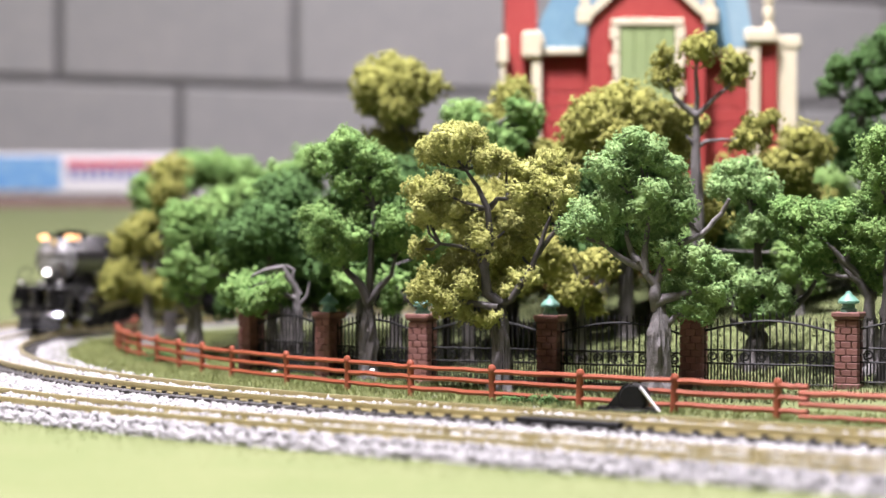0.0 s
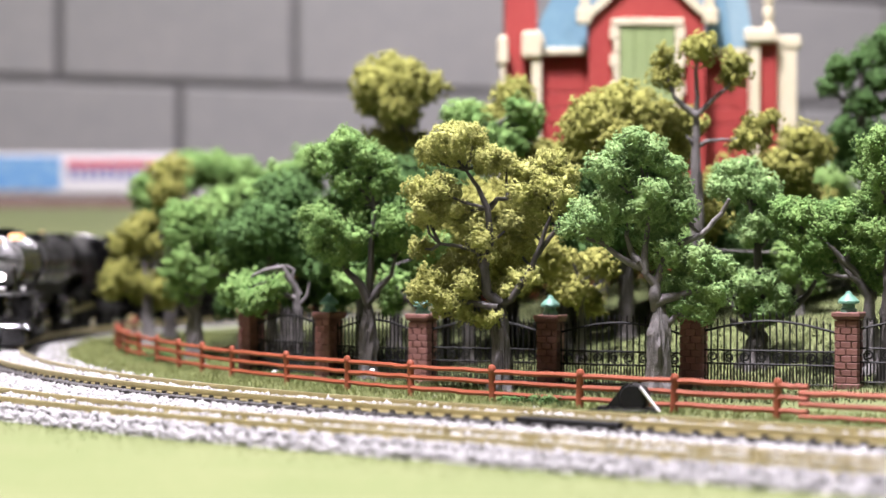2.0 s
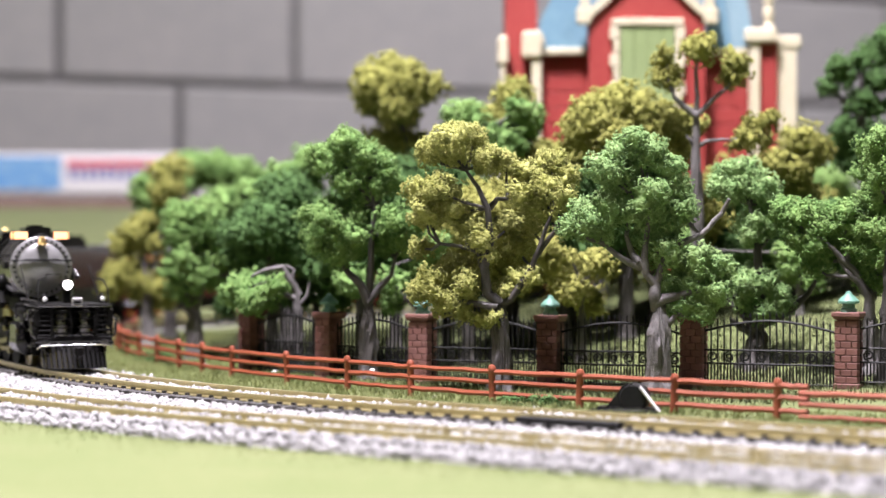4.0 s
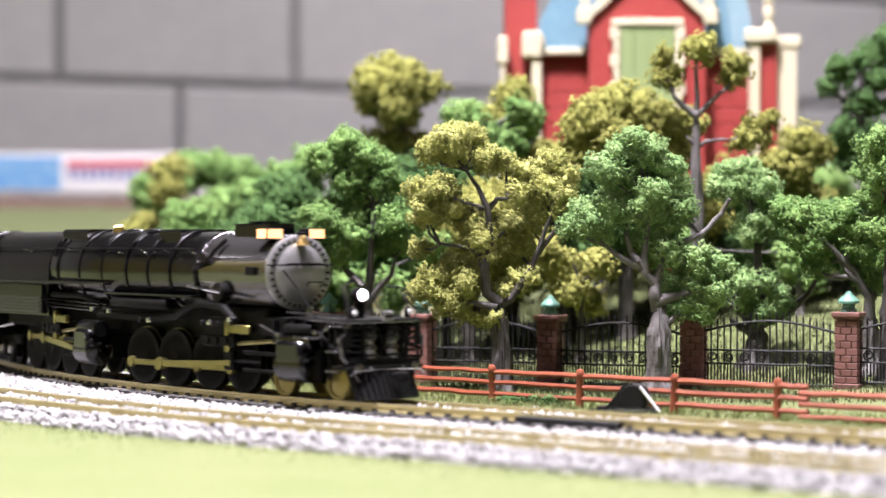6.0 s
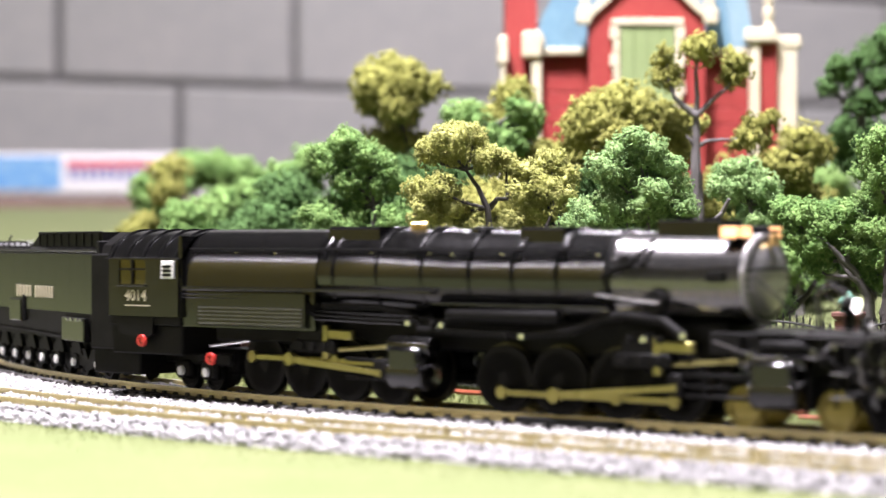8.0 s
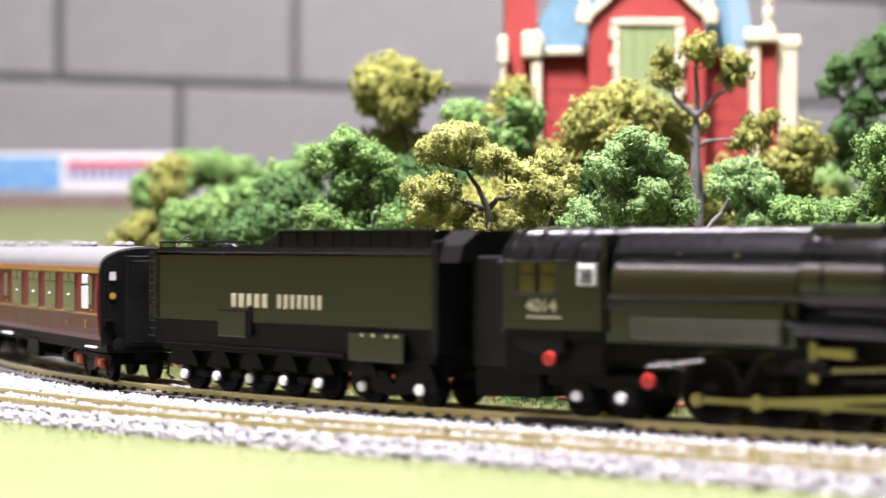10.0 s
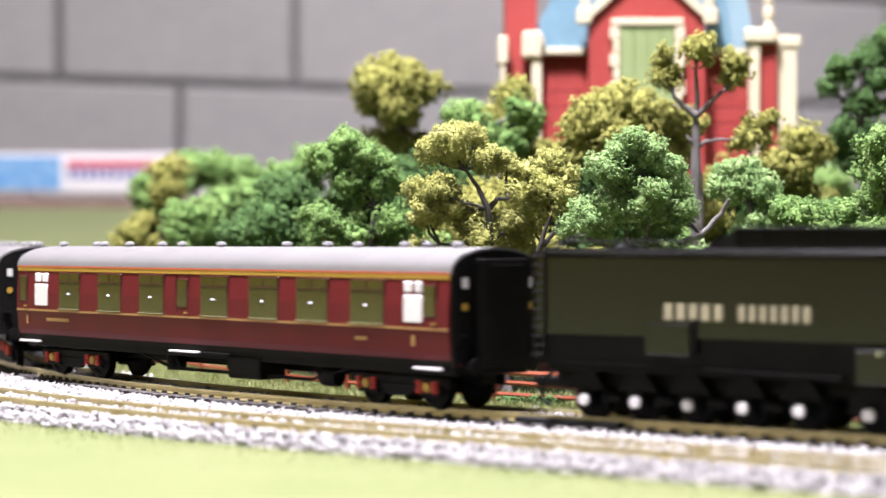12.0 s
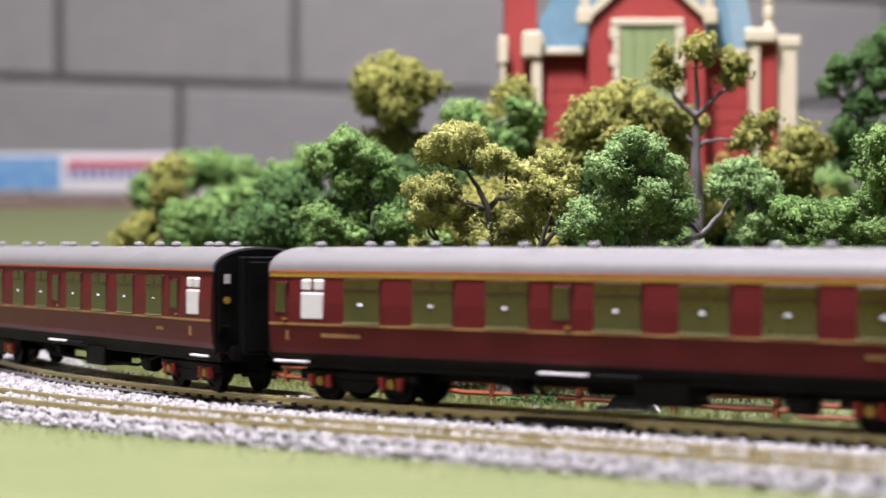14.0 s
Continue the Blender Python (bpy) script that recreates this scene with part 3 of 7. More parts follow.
def trees():
    z = lawn(-155.9, 1090)
    foam_tree(11, "olive foam tree with a pale branch beside the curve", -155.9, 1090, z, 0, [
        (-6.9, 59.2 - z, 9.9, 0), (1.5, 54.7 - z, 8.7, 1), (-13.5, 53.5 - z, 7.5, 3.5), (-3, 65.2 - z, 7.5, 0.1), (-14.7, 35.9 - z, 9.3, 0.5), (-6.9, 39.2 - z, 8.7, 1.2),
        (-19.1, 31.4 - z, 6.2, -1.6), (4.8, 31.4 - z, 9.3, 0.6), (9.2, 25.4 - z, 6.8, 1.2), (8.6, 92.3 - z, 9.3, 3.2), (10.4, 81.6 - z, 8.7, -3.1), (-3.6, 27.8 - z, 7.5, 8),
    ], "leaf_dull", "bark", 1, 1, girth=3.2, forks=30.8 - z, arms=[[(-0, 30.2 - z), (2.4, 36.8 - z), (4.8, 40.7 - z), (-8.1, 47.5 - z)], [(-0, 30.2 - z), (-3.6, 48.7 - z), (-5.1, 60.7 - z)], [(-0, 30.2 - z), (6.8, 54.7 - z), (9.8, 84.6 - z)], [(-0, 30.2 - z), (-11.1, 33.8 - z)]])
    z = lawn(-114.9, 955)
    foam_tree(12, "mid-green foam tree with a pale trunk before the fence", -114.9, 955, z, 0, [
        (-7.3, 66.8 - z, 8.7, 0.2), (2.9, 65.5 - z, 9.3, 1.9), (-2.1, 57.1 - z, 10.3, 2.2), (-9.2, 58.1 - z, 7.6, -2.3), (-6, 45.1 - z, 9.8, -4.3), (-7.3, 34.8 - z, 7.6, -0.6),
        (-0.5, 38.3 - z, 8.2, -1.4), (8.1, 45.1 - z, 9.3, 3.3), (14.9, 49.8 - z, 7.6, 1.8), (6.3, 38.3 - z, 7.1, 1.1), (-2.1, 28 - z, 4.1, 0.4), (6.3, 60 - z, 7.1, 1.5),
        (18.3, 46.9 - z, 5.4, -1.7),
    ], "leaf_mid", "bark", 0.8, 1, girth=3.8, forks=24.6 - z, arms=[[(0, 23.9 - z), (-2.6, 31.2 - z), (-4.4, 41.7 - z), (-3.9, 54.7 - z)], [(0, 23.9 - z), (3.9, 33.8 - z), (7.9, 44.3 - z)], [(-1.3, 20.7 - z), (-4.4, 24.6 - z), (-6, 27.3 - z)], [(7.1, 39 - z), (14.4, 39.8 - z), (21.7, 38.5 - z)]])
    z = lawn(-153.8, 1160)
    foam_tree(13, "deep green foam tree beside the curve", -153.8, 1160, z, 0, [
        (-9.3, 81.7 - z, 11.9, -2.3), (-15.3, 86.5 - z, 7.9, 1.9), (-5.1, 73.4 - z, 9.3, 2.2), (13.6, 97 - z, 11.2, 4.5), (24.1, 97 - z, 9.9, -2.6), (34.3, 94.7 - z, 11.2, -2.5),
        (44.8, 92.2 - z, 9.3, -2.8), (40.6, 85.8 - z, 9.3, -2.1), (30.1, 88.1 - z, 9.3, 2.6), (9.5, 89 - z, 6.6, -2.1),
    ], "leaf_mid", "barkdark", 1, 1, girth=3.2, forks=42 - z, arms=[[(0.6, 42 - z), (-4.8, 54.7 - z), (-9, 73.8 - z)], [(0.6, 42 - z), (9.5, 64.2 - z), (14.2, 83.3 - z), (14.2, 92.8 - z)], [(9.5, 64.2 - z), (25.4, 80.1 - z), (34.9, 91.2 - z)]])
    z = lawn(-79.5, 1040)
    foam_tree(14, "deep green foam tree behind the fence", -79.5, 1040, z, 0, [
        (-31.4, 72.1 - z, 10.1, -3.5), (-22, 68.4 - z, 10.1, 2.5), (-35.6, 74.1 - z, 7.7, 1.6), (-7.1, 77.5 - z, 10.1, 4.9), (0.8, 75.8 - z, 8.9, -1.6), (-10.8, 72.1 - z, 9.5, -1.8),
        (-1.4, 67.8 - z, 9.5, 2.7), (-5.1, 58.7 - z, 10.1, 2.1), (2.8, 56.7 - z, 8.9, -1.3), (-15.1, 62.7 - z, 8.9, 2.1), (-3.4, 51.6 - z, 7.7, -0.4), (-5.1, 88.3 - z, 7.7, 2.5),
        (2.8, 88.3 - z, 7.7, -2.6), (11.4, 95.8 - z, 8.3, -1.9), (11.4, 86.4 - z, 8.3, 3.7), (-18.5, 78.9 - z, 8.3, -0.8), (7.1, 66.1 - z, 8.3, -1.6), (-22.8, 57.6 - z, 8.3, 10),
        (-12.8, 51.9 - z, 8.3, 12),
    ], "leaf_mid", "bark", 0.9, 1, girth=3.2, forks=34.8 - z, arms=[[(-0, 34.8 - z), (-1.4, 49 - z), (-7.1, 63.3 - z), (-7.1, 74.7 - z)], [(-0, 34.8 - z), (4.3, 51.9 - z), (10, 80.4 - z)], [(-2.9, 49 - z), (-18.5, 60.4 - z), (-28.5, 69 - z)]])
    z = lawn(-61.2, 862)
    foam_tree(15, "low mid-green foam tree with bare pale branches", -61.2, 862, z, 0, [
        (-21.5, 33.3 - z, 8.4, 4.3), (-26.4, 34.7 - z, 6.1, -2.7), (-15.3, 30.4 - z, 6.1, 1.8), (-9, 36.3 - z, 5.9, -1.7), (-17.2, 27.4 - z, 4.9, 2.6), (-18.9, 30 - z, 5.9, -10),
    ], "leaf_mid", "bark", 0.75, 1, girth=2.9, forks=33.5 - z, arms=[[(0.7, 32.6 - z), (-2.3, 38.2 - z), (-5.9, 44.6 - z), (-13, 43.4 - z), (-18.9, 40.6 - z)], [(0.7, 31.1 - z), (-5.9, 33.5 - z), (-11.8, 34.7 - z)], [(-2.3, 38.2 - z), (-1.2, 43.4 - z), (-4.7, 45.3 - z)], [(0.3, 27.6 - z), (4.7, 33 - z), (5.4, 38.2 - z)], [(-5.9, 44.6 - z), (-10.6, 39.4 - z), (-20.1, 35.9 - z)]])
    z = lawn(-29.5, 815)
    foam_tree(16, "mid-green foam tree with open crown beside a pillar", -29.5, 815, z, 0, [
        (-8.2, 94.5 - z, 7.4, -0.7), (-14.9, 87.2 - z, 7.9, 0.2), (-2.7, 88.3 - z, 8.4, -0.3), (6.3, 84.3 - z, 6.5, -0), (2.3, 77.1 - z, 5.8, -0.2), (9.6, 78.2 - z, 5.1, 1.1),
        (-8.9, 78.9 - z, 6.5, -1.2), (-20.5, 88.9 - z, 5.6, 1), (-17.8, 62.6 - z, 8.8, -3.9), (-8.2, 57 - z, 9.3, -1.4), (-20.5, 55.9 - z, 7, -0.8), (-11.6, 49.9 - z, 6.5, -2),
        (-4.9, 64.8 - z, 6.5, 1.9), (8.5, 62.6 - z, 8.8, -1.2), (14.1, 57 - z, 7.9, 2.7), (5.2, 54.3 - z, 6, 3.1), (18.6, 61 - z, 4.6, -0.9), (15.2, 65.9 - z, 5.1, 2.3),
        (-2.7, 72.2 - z, 4.6, 1.7), (-23.9, 65.3 - z, 5.1, 1.1), (-13.8, 69.3 - z, 5.6, 6),
    ], "leaf_mid", "barkdark", 0.5, 1, girth=3.3, forks=31.3 - z, arms=[[(0, 31.3 - z), (-2.7, 38 - z), (-8.9, 44.1 - z), (-12.5, 49.2 - z)], [(0, 31.3 - z), (4.5, 37.4 - z), (9, 41.8 - z), (10.7, 49.2 - z)], [(0, 31.3 - z), (0.9, 43.6 - z), (1.4, 57 - z), (2.7, 69.3 - z), (-0.9, 79.8 - z)], [(2.7, 69.3 - z), (6.7, 74.9 - z)], [(2.7, 67.7 - z), (-2.7, 76 - z), (-8.2, 83.8 - z)]])
    z = lawn(20.8, 750)
    foam_tree(17, "yellow-olive foam tree with a twisted open crown", 20.8, 750, z, 0, [
        (-17.9, 91.4 - z, 9.8, 0.7), (-25.9, 88.1 - z, 6, 2.1), (-9.7, 93.2 - z, 5.6, 2.8), (-5.8, 85.6 - z, 6, -1), (2.2, 83.6 - z, 5.6, 1.8), (8.8, 80.7 - z, 5.1, 1.3),
        (-30, 73.9 - z, 6.2, 1.3), (-23.3, 74.3 - z, 7.3, -2.5), (-27.4, 64.7 - z, 6.4, -2.7), (-17.9, 67.3 - z, 6.4, -0.4), (-10.9, 62 - z, 6.8, 2), (-7.2, 56.6 - z, 6, -1.2),
        (-4.6, 49.9 - z, 4.3, 0.2), (-26.3, 40.4 - z, 7.7, -1), (-17.9, 41.8 - z, 8.1, 3.2), (-30, 36.5 - z, 5.1, 2.5), (-12.6, 39.2 - z, 6.8, -0.3), (-8.7, 43.7 - z, 5.6, 3),
        (-20.6, 33.8 - z, 6, -2.3), (-7.2, 27.7 - z, 5.1, 1.9), (-12.6, 29.7 - z, 4.7, 2), (-1.9, 27.7 - z, 3.8, -1.2), (15.6, 75.3 - z, 6.8, 1.7), (22.2, 71.2 - z, 6, 0.7),
        (12.9, 68.6 - z, 6, 3), (7.6, 72.7 - z, 5.6, -1.3), (19.9, 65.9 - z, 3.8, 0.3), (6.1, 40 - z, 5.6, 2.4), (2.2, 37.1 - z, 4.7, 0.9), (11.5, 42.5 - z, 4.7, -0.7),
        (6.7, 53.2 - z, 6.8, 13), (4.1, 61 - z, 6, 13), (24.8, 79.5 - z, 5.6, 6), (19.5, 84.4 - z, 6, 8), (-30.3, 52.7 - z, 4.3, 10), (11.3, 61 - z, 5.1, 10),
    ], "leaf_olive", "barkdark", 0.46, 1, girth=3.3, forks=33 - z, arms=[[(-0, 32.6 - z), (-4.8, 36.3 - z), (-5.8, 46 - z), (-3.5, 55.2 - z), (-4.6, 67.3 - z), (-8.3, 75.3 - z), (-12.6, 81.3 - z)], [(0.2, 32.6 - z), (3.9, 34.2 - z), (11.5, 46 - z), (15, 55.2 - z), (19.5, 67.9 - z)], [(12.9, 49.7 - z), (16.6, 54.8 - z), (20.5, 59.9 - z), (22, 66.7 - z)], [(-3.9, 67.3 - z), (-1.1, 70.8 - z), (2.6, 70.8 - z)], [(-1.1, 31.2 - z), (-8.3, 32.6 - z), (-17.5, 34.2 - z)], [(-5.2, 50.7 - z), (-11.3, 52.7 - z), (-22, 54.4 - z)], [(-5.6, 44.5 - z), (-7.2, 46.6 - z), (-8.1, 52.7 - z)]])
    z = lawn(77.7, 742)
    foam_tree(18, "large blue-green foam tree with a gnarled trunk", 77.7, 742, z, 0, [
        (-8.6, 92 - z, 5.9, -1.6), (-12.6, 86.9 - z, 7.2, 1.5), (-3.3, 87.9 - z, 6.8, -0.8), (-20.6, 81.4 - z, 7.2, -1.8), (-15.3, 80 - z, 7.2, 0.3), (3.4, 80.4 - z, 7.2, 0.3),
        (7.3, 75.1 - z, 5.9, 0.2), (-25.8, 63.1 - z, 8.9, 0.1), (-32.4, 60.5 - z, 5.5, -1), (-19.5, 66.2 - z, 7.2, -1.4), (-20.6, 57.8 - z, 5.1, 1.2), (-4.5, 72.5 - z, 9.3, -1.2),
        (0.8, 67.2 - z, 8.5, 1.9), (-10, 66.2 - z, 7.6, 2.6), (-3.3, 58.9 - z, 7.2, 3), (3.4, 60.5 - z, 7.2, 3.6), (8.7, 67.2 - z, 5.5, -1.2), (3.8, 51.9 - z, 5.9, -1.3),
        (-1.2, 54.4 - z, 5.1, 1.4), (1.2, 46.3 - z, 3.8, 0.5), (14, 48.3 - z, 7.2, -1.8), (19.3, 45.8 - z, 7.2, 1.6), (14, 36.7 - z, 8.9, 3.8), (9.5, 31.4 - z, 6.3, 2.4),
        (20.5, 37.9 - z, 6.8, -1.6), (16.7, 30 - z, 5.1, -0.8), (23.6, 47.1 - z, 4.7, -2.1), (-13.4, 74.1 - z, 8, 7), (-9.4, 81.2 - z, 8, 6),
    ], "leaf_blue", "bark", 0.46, 1, girth=4.3, forks=31.4 - z, arms=[[(-0, 30.8 - z), (-1.6, 36.1 - z), (-1.2, 39.7 - z), (-4.5, 43.2 - z), (-7.1, 48.3 - z)], [(-6.1, 45.8 - z), (-12.6, 48.7 - z), (-20.6, 54.6 - z)], [(-7.1, 47.9 - z), (-9.8, 51.7 - z), (-11.8, 57.2 - z)], [(-4.9, 43.8 - z), (-5.3, 49.7 - z), (-4.5, 56.8 - z), (-2.9, 67 - z)], [(-1.2, 39.5 - z), (2.8, 50.3 - z), (7.9, 54.6 - z), (15.2, 57.8 - z), (22.5, 65.2 - z), (25, 70.5 - z)], [(-0, 28.4 - z), (3.6, 25.9 - z), (6.1, 29.2 - z)], [(-1.2, 33.2 - z), (2.8, 34.9 - z), (5.3, 36.5 - z)], [(1.2, 34.5 - z), (6.9, 35.5 - z), (13, 37.5 - z)], [(1.2, 8 - z), (-2.3, 12.1 - z), (-3.3, 16.6 - z)]])
    z = lawn(121.9, 800)
    foam_tree(19, "blue-green foam tree with wide low branches behind the iron fence", 121.9, 800, z, 0, [
        (-3.5, 80.9 - z, 7.8, 1.8), (-8.1, 83.5 - z, 5, 1.7), (2, 75.4 - z, 7.8, 0.5), (-9, 75.4 - z, 6.4, 0.4), (5, 71.2 - z, 5.5, -0.3), (-14.5, 76.7 - z, 5, 2.7),
        (0.4, 61.8 - z, 6.8, -1.1), (-2.2, 57.2 - z, 5, -1.5), (4.8, 61.4 - z, 4.6, -0.9), (-4.4, 38.3 - z, 7.3, -1.4), (2.2, 37.7 - z, 8.2, -1), (8.1, 32.9 - z, 6.8, -1.2),
        (2.2, 27.4 - z, 6.4, -2.2), (-5.9, 30.7 - z, 5.5, -0.7), (11.4, 28.5 - z, 4.1, -0.6),
    ], "leaf_blue", "barkdark", 0.5, 1, girth=4.4, forks=21.9 - z, arms=[[(-0, 21 - z), (1.1, 30.7 - z), (0.4, 46 - z), (-0, 57 - z), (-3.3, 70.1 - z)], [(-0.4, 21 - z), (-4.8, 26.3 - z), (-8.8, 29.6 - z), (-12.7, 31.1 - z)], [(-8.8, 29.6 - z), (-11, 32.9 - z), (-12.7, 34.6 - z)], [(1.1, 23 - z), (8.8, 26.3 - z), (14.2, 30 - z), (19.7, 35 - z), (22.8, 40.1 - z)], [(-0.9, 19.7 - z), (-6.6, 21.9 - z), (-10.5, 25.2 - z)], [(0.2, 52.6 - z), (4.4, 57 - z)]])
    z = lawn(159.5, 770)
    foam_tree(20, "fresh green foam tree with drooping branches", 159.5, 770, z, 0, [
        (-29.7, 65.3 - z, 6.6, 3), (-24.7, 64.1 - z, 7.5, 1.8), (-19.4, 60.1 - z, 7.5, 2.4), (-12.8, 61.5 - z, 7.9, 3.6), (-6.1, 60.1 - z, 6.6, -1.3), (-21.9, 54.4 - z, 6.6, 1.2),
        (-16.6, 49.9 - z, 6.1, 2.8), (-19.4, 45.5 - z, 4.4, 1.9), (-28.5, 57.5 - z, 5.3, 0.6), (-8.8, 66.2 - z, 5.3, -1.5), (-6.1, 53.5 - z, 5.7, -0.2), (-33.7, 66.6 - z, 4.8, 2.6),
        (3, 51 - z, 7.9, -2.7), (0, 59 - z, 6.6, -0.9), (-1, 44.2 - z, 4.8, 2.4), (4.2, 40 - z, 5.3, -0),
    ], "leaf_mid", "bark", 0.5, 1, girth=3.6, forks=27.4 - z, arms=[[(0, 26.9 - z), (-0.4, 34.7 - z), (-6.1, 44.2 - z), (-12.8, 51 - z), (-17.9, 55.8 - z)], [(-2.5, 39 - z), (-7.4, 42.1 - z), (-11.6, 48 - z)], [(0, 31.6 - z), (3.4, 40 - z), (3.4, 50.6 - z)], [(-8.4, 46.3 - z), (-8.4, 54.8 - z), (-9.5, 61.1 - z)]])
    z = lawn(152.1, 880)
    foam_tree(21, "fresh green small foam bush behind the fence", 152.1, 880, z, 0, [
        (-1.2, 44.6 - z, 8.9, 2.7), (-4.8, 49.9 - z, 5.7, -0.2), (6, 40.3 - z, 6.5, -2.7), (-50.6, 54.8 - z, 5.7, 3.6),
    ], "leaf_fresh", "bark", 0.9, 0.8, girth=1.5)
    z = lawn(161.5, 745)
    foam_tree(22, "mid-green tall foam tree at the corner of the park", 161.5, 745, z, 0, [
        (-3.9, 85 - z, 6.8, 3.5), (-6.3, 90.3 - z, 4.2, -1.3), (-2.7, 93.6 - z, 3.8, -1.6), (-2, 72.1 - z, 7.2, 4), (-5.1, 78.9 - z, 4.2, -1.1), (3.1, 81.3 - z, 8.5, -2.8),
        (5.1, 67 - z, 8.5, 1.7), (-3.7, 59.3 - z, 5.5, -0.6), (5.1, 54.8 - z, 7.6, 3.4),
    ], "leaf_fresh", "barkdark", 0.5, 1, girth=3.2)
    z = lawn(-10.9, 1020)
    foam_tree(23, "dull olive foam tree with a round crown on the bank", -10.9, 1020, z, 0, [
        (-21, 133 - z, 13.3, -4.5), (-7, 133 - z, 13.3, -1.2), (-12.6, 121.2 - z, 12.1, -5.2), (4.8, 133 - z, 7.2, 0.3), (-26, 124 - z, 7.8, 3), (-15.4, 141.4 - z, 7.8, 2.8),
        (-12, 102.8 - z, 9.1, 4.9), (-21.5, 105 - z, 8.5, 3.2), (-1.4, 101.7 - z, 8.5, 4.2),
    ], "leaf_dull", "barkdark", 1.05, 0.8, girth=2.6)
    z = lawn(31.8, 960)
    foam_tree(24, "olive and green foam tree on the bank", 31.8, 960, z, 0, [
        (1.3, 123.1 - z, 9.7, 3.1), (-1.3, 112.1 - z, 8.5, 0.5), (-9.7, 109.4 - z, 8, -1.7), (9.7, 96.3 - z, 9.7, 2.6), (19.7, 94.2 - z, 9.7, -1.1), (30.2, 94.2 - z, 8.5, -3),
        (-13.2, 113.9 - z, 5.7, 0.2),
    ], "leaf_dull", "barkdark", 1.0, 0.8, girth=3.2)
    z = lawn(29.9, 942)
    foam_tree(25, "deep green foam tree on the bank", 29.9, 942, z, 0, [
        (9, 110.7 - z, 9.5, 4.8), (-18.1, 111 - z, 8.9, -2.9), (-24.5, 112.8 - z, 6.1, 1.1), (-10.3, 103.8 - z, 8.4, -0.2), (0, 99.9 - z, 9.8, 1.1), (5.2, 116.7 - z, 6.1, -1.9),
    ], "leaf_mid", "barkdark", 1.0, 0.8, girth=3.2)
    z = lawn(80.4, 900)
    foam_tree(26, "broad dull olive foam tree before the red house", 80.4, 900, z, 0, [
        (-4.9, 113.4 - z, 13.8, 8.4), (-15.3, 108.5 - z, 11.2, -2), (4.9, 111.5 - z, 12.8, 2.7), (17.8, 106 - z, 11.2, 0), (-22.7, 102.8 - z, 8.8, -3.9), (9.9, 98.6 - z, 11.2, 1.8),
        (22.2, 96.2 - z, 9.6, -2.9), (20.2, 88.8 - z, 6.9, -2.8), (-7.4, 101.6 - z, 10.7, -4.5), (32.1, 105.3 - z, 4.3, -1.2),
    ], "leaf_dull", "barkdark", 0.95, 0.9, girth=3.2)
    z = lawn(108.0, 880)
    foam_tree(27, "sparse dull olive foam tree with bare grey limbs", 108.0, 880, z, 0, [
        (0.2, 136.2 - z, 7.3, -2.6), (4.3, 139.6 - z, 5.2, 1.3), (-3.4, 139.1 - z, 4.7, 0.5), (-14.5, 132.4 - z, 5.7, 3.6), (-11.1, 127.6 - z, 6.2, 3.6), (-14.9, 125.2 - z, 4.7, 3),
        (-10.1, 122.3 - z, 3.6, -0.7), (-13.5, 136.7 - z, 3.6, 0.1), (15.9, 131.4 - z, 5.7, -1.1), (19.3, 126.1 - z, 5.7, 1.1), (14, 125.2 - z, 5.2, 1.2), (16.4, 134.8 - z, 3.6, 1.6),
        (26, 104.9 - z, 6.8, 2.2), (21.7, 99.4 - z, 6.2, -1.1), (32.3, 107.8 - z, 4.4, 0), (28.4, 98.2 - z, 4.7, 0.6), (16.4, 96.7 - z, 3.9, -1.8),
    ], "leaf_dull", "bark", 0.85, 0.9, girth=2.7, forks=109 - z, arms=[[(0.0, 109.0 - z), (-4.8, 112.6 - z), (-9.6, 117.0 - z), (-11.6, 123.5 - z)], [(0.0, 109.0 - z), (0.5, 117.4 - z), (-0.2, 127.1 - z), (0.7, 134.3 - z)], [(0.0, 108.8 - z), (4.3, 113.1 - z), (10.4, 118.6 - z), (16.4, 123.5 - z)], [(0.5, 95.3 - z), (3.4, 97.7 - z), (8.7, 98.6 - z), (15.2, 98.6 - z)], [(-0.5, 95.3 - z), (-2.4, 98.2 - z), (-4.3, 100.6 - z)]], sparse=True)
    z = lawn(163.3, 930)
    foam_tree(28, "dull olive foam tree beside the red house", 163.3, 930, z, 0, [
        (-1.3, 100.6 - z, 9.1, -3.8), (6.4, 95.5 - z, 7.7, -0.1), (-6.4, 87.9 - z, 10.5, -3.5), (-0.8, 79 - z, 9.1, 3.1), (-11.5, 90.4 - z, 6.9, -1.3), (-19.1, 87.9 - z, 6.9, -2.4),
        (-47.1, 72.6 - z, 7.7, -2), (-38.2, 77.7 - z, 6.9, -1.4),
    ], "leaf_dull", "barkdark", 1.0, 0.8, girth=3.2)
    z = lawn(217.7, 1150)
    foam_tree(29, "pale green distant foam bush", 217.7, 1150, z, 0, [
        (0, 87.8 - z, 10.2, -2.3), (-7.9, 84.6 - z, 9.5, 1.1), (6.3, 81.5 - z, 7.5, 0.4),
    ], "leaf_fresh", "barkdark", 1.3, 0.8, girth=3.2)
    z = lawn(201.6, 980)
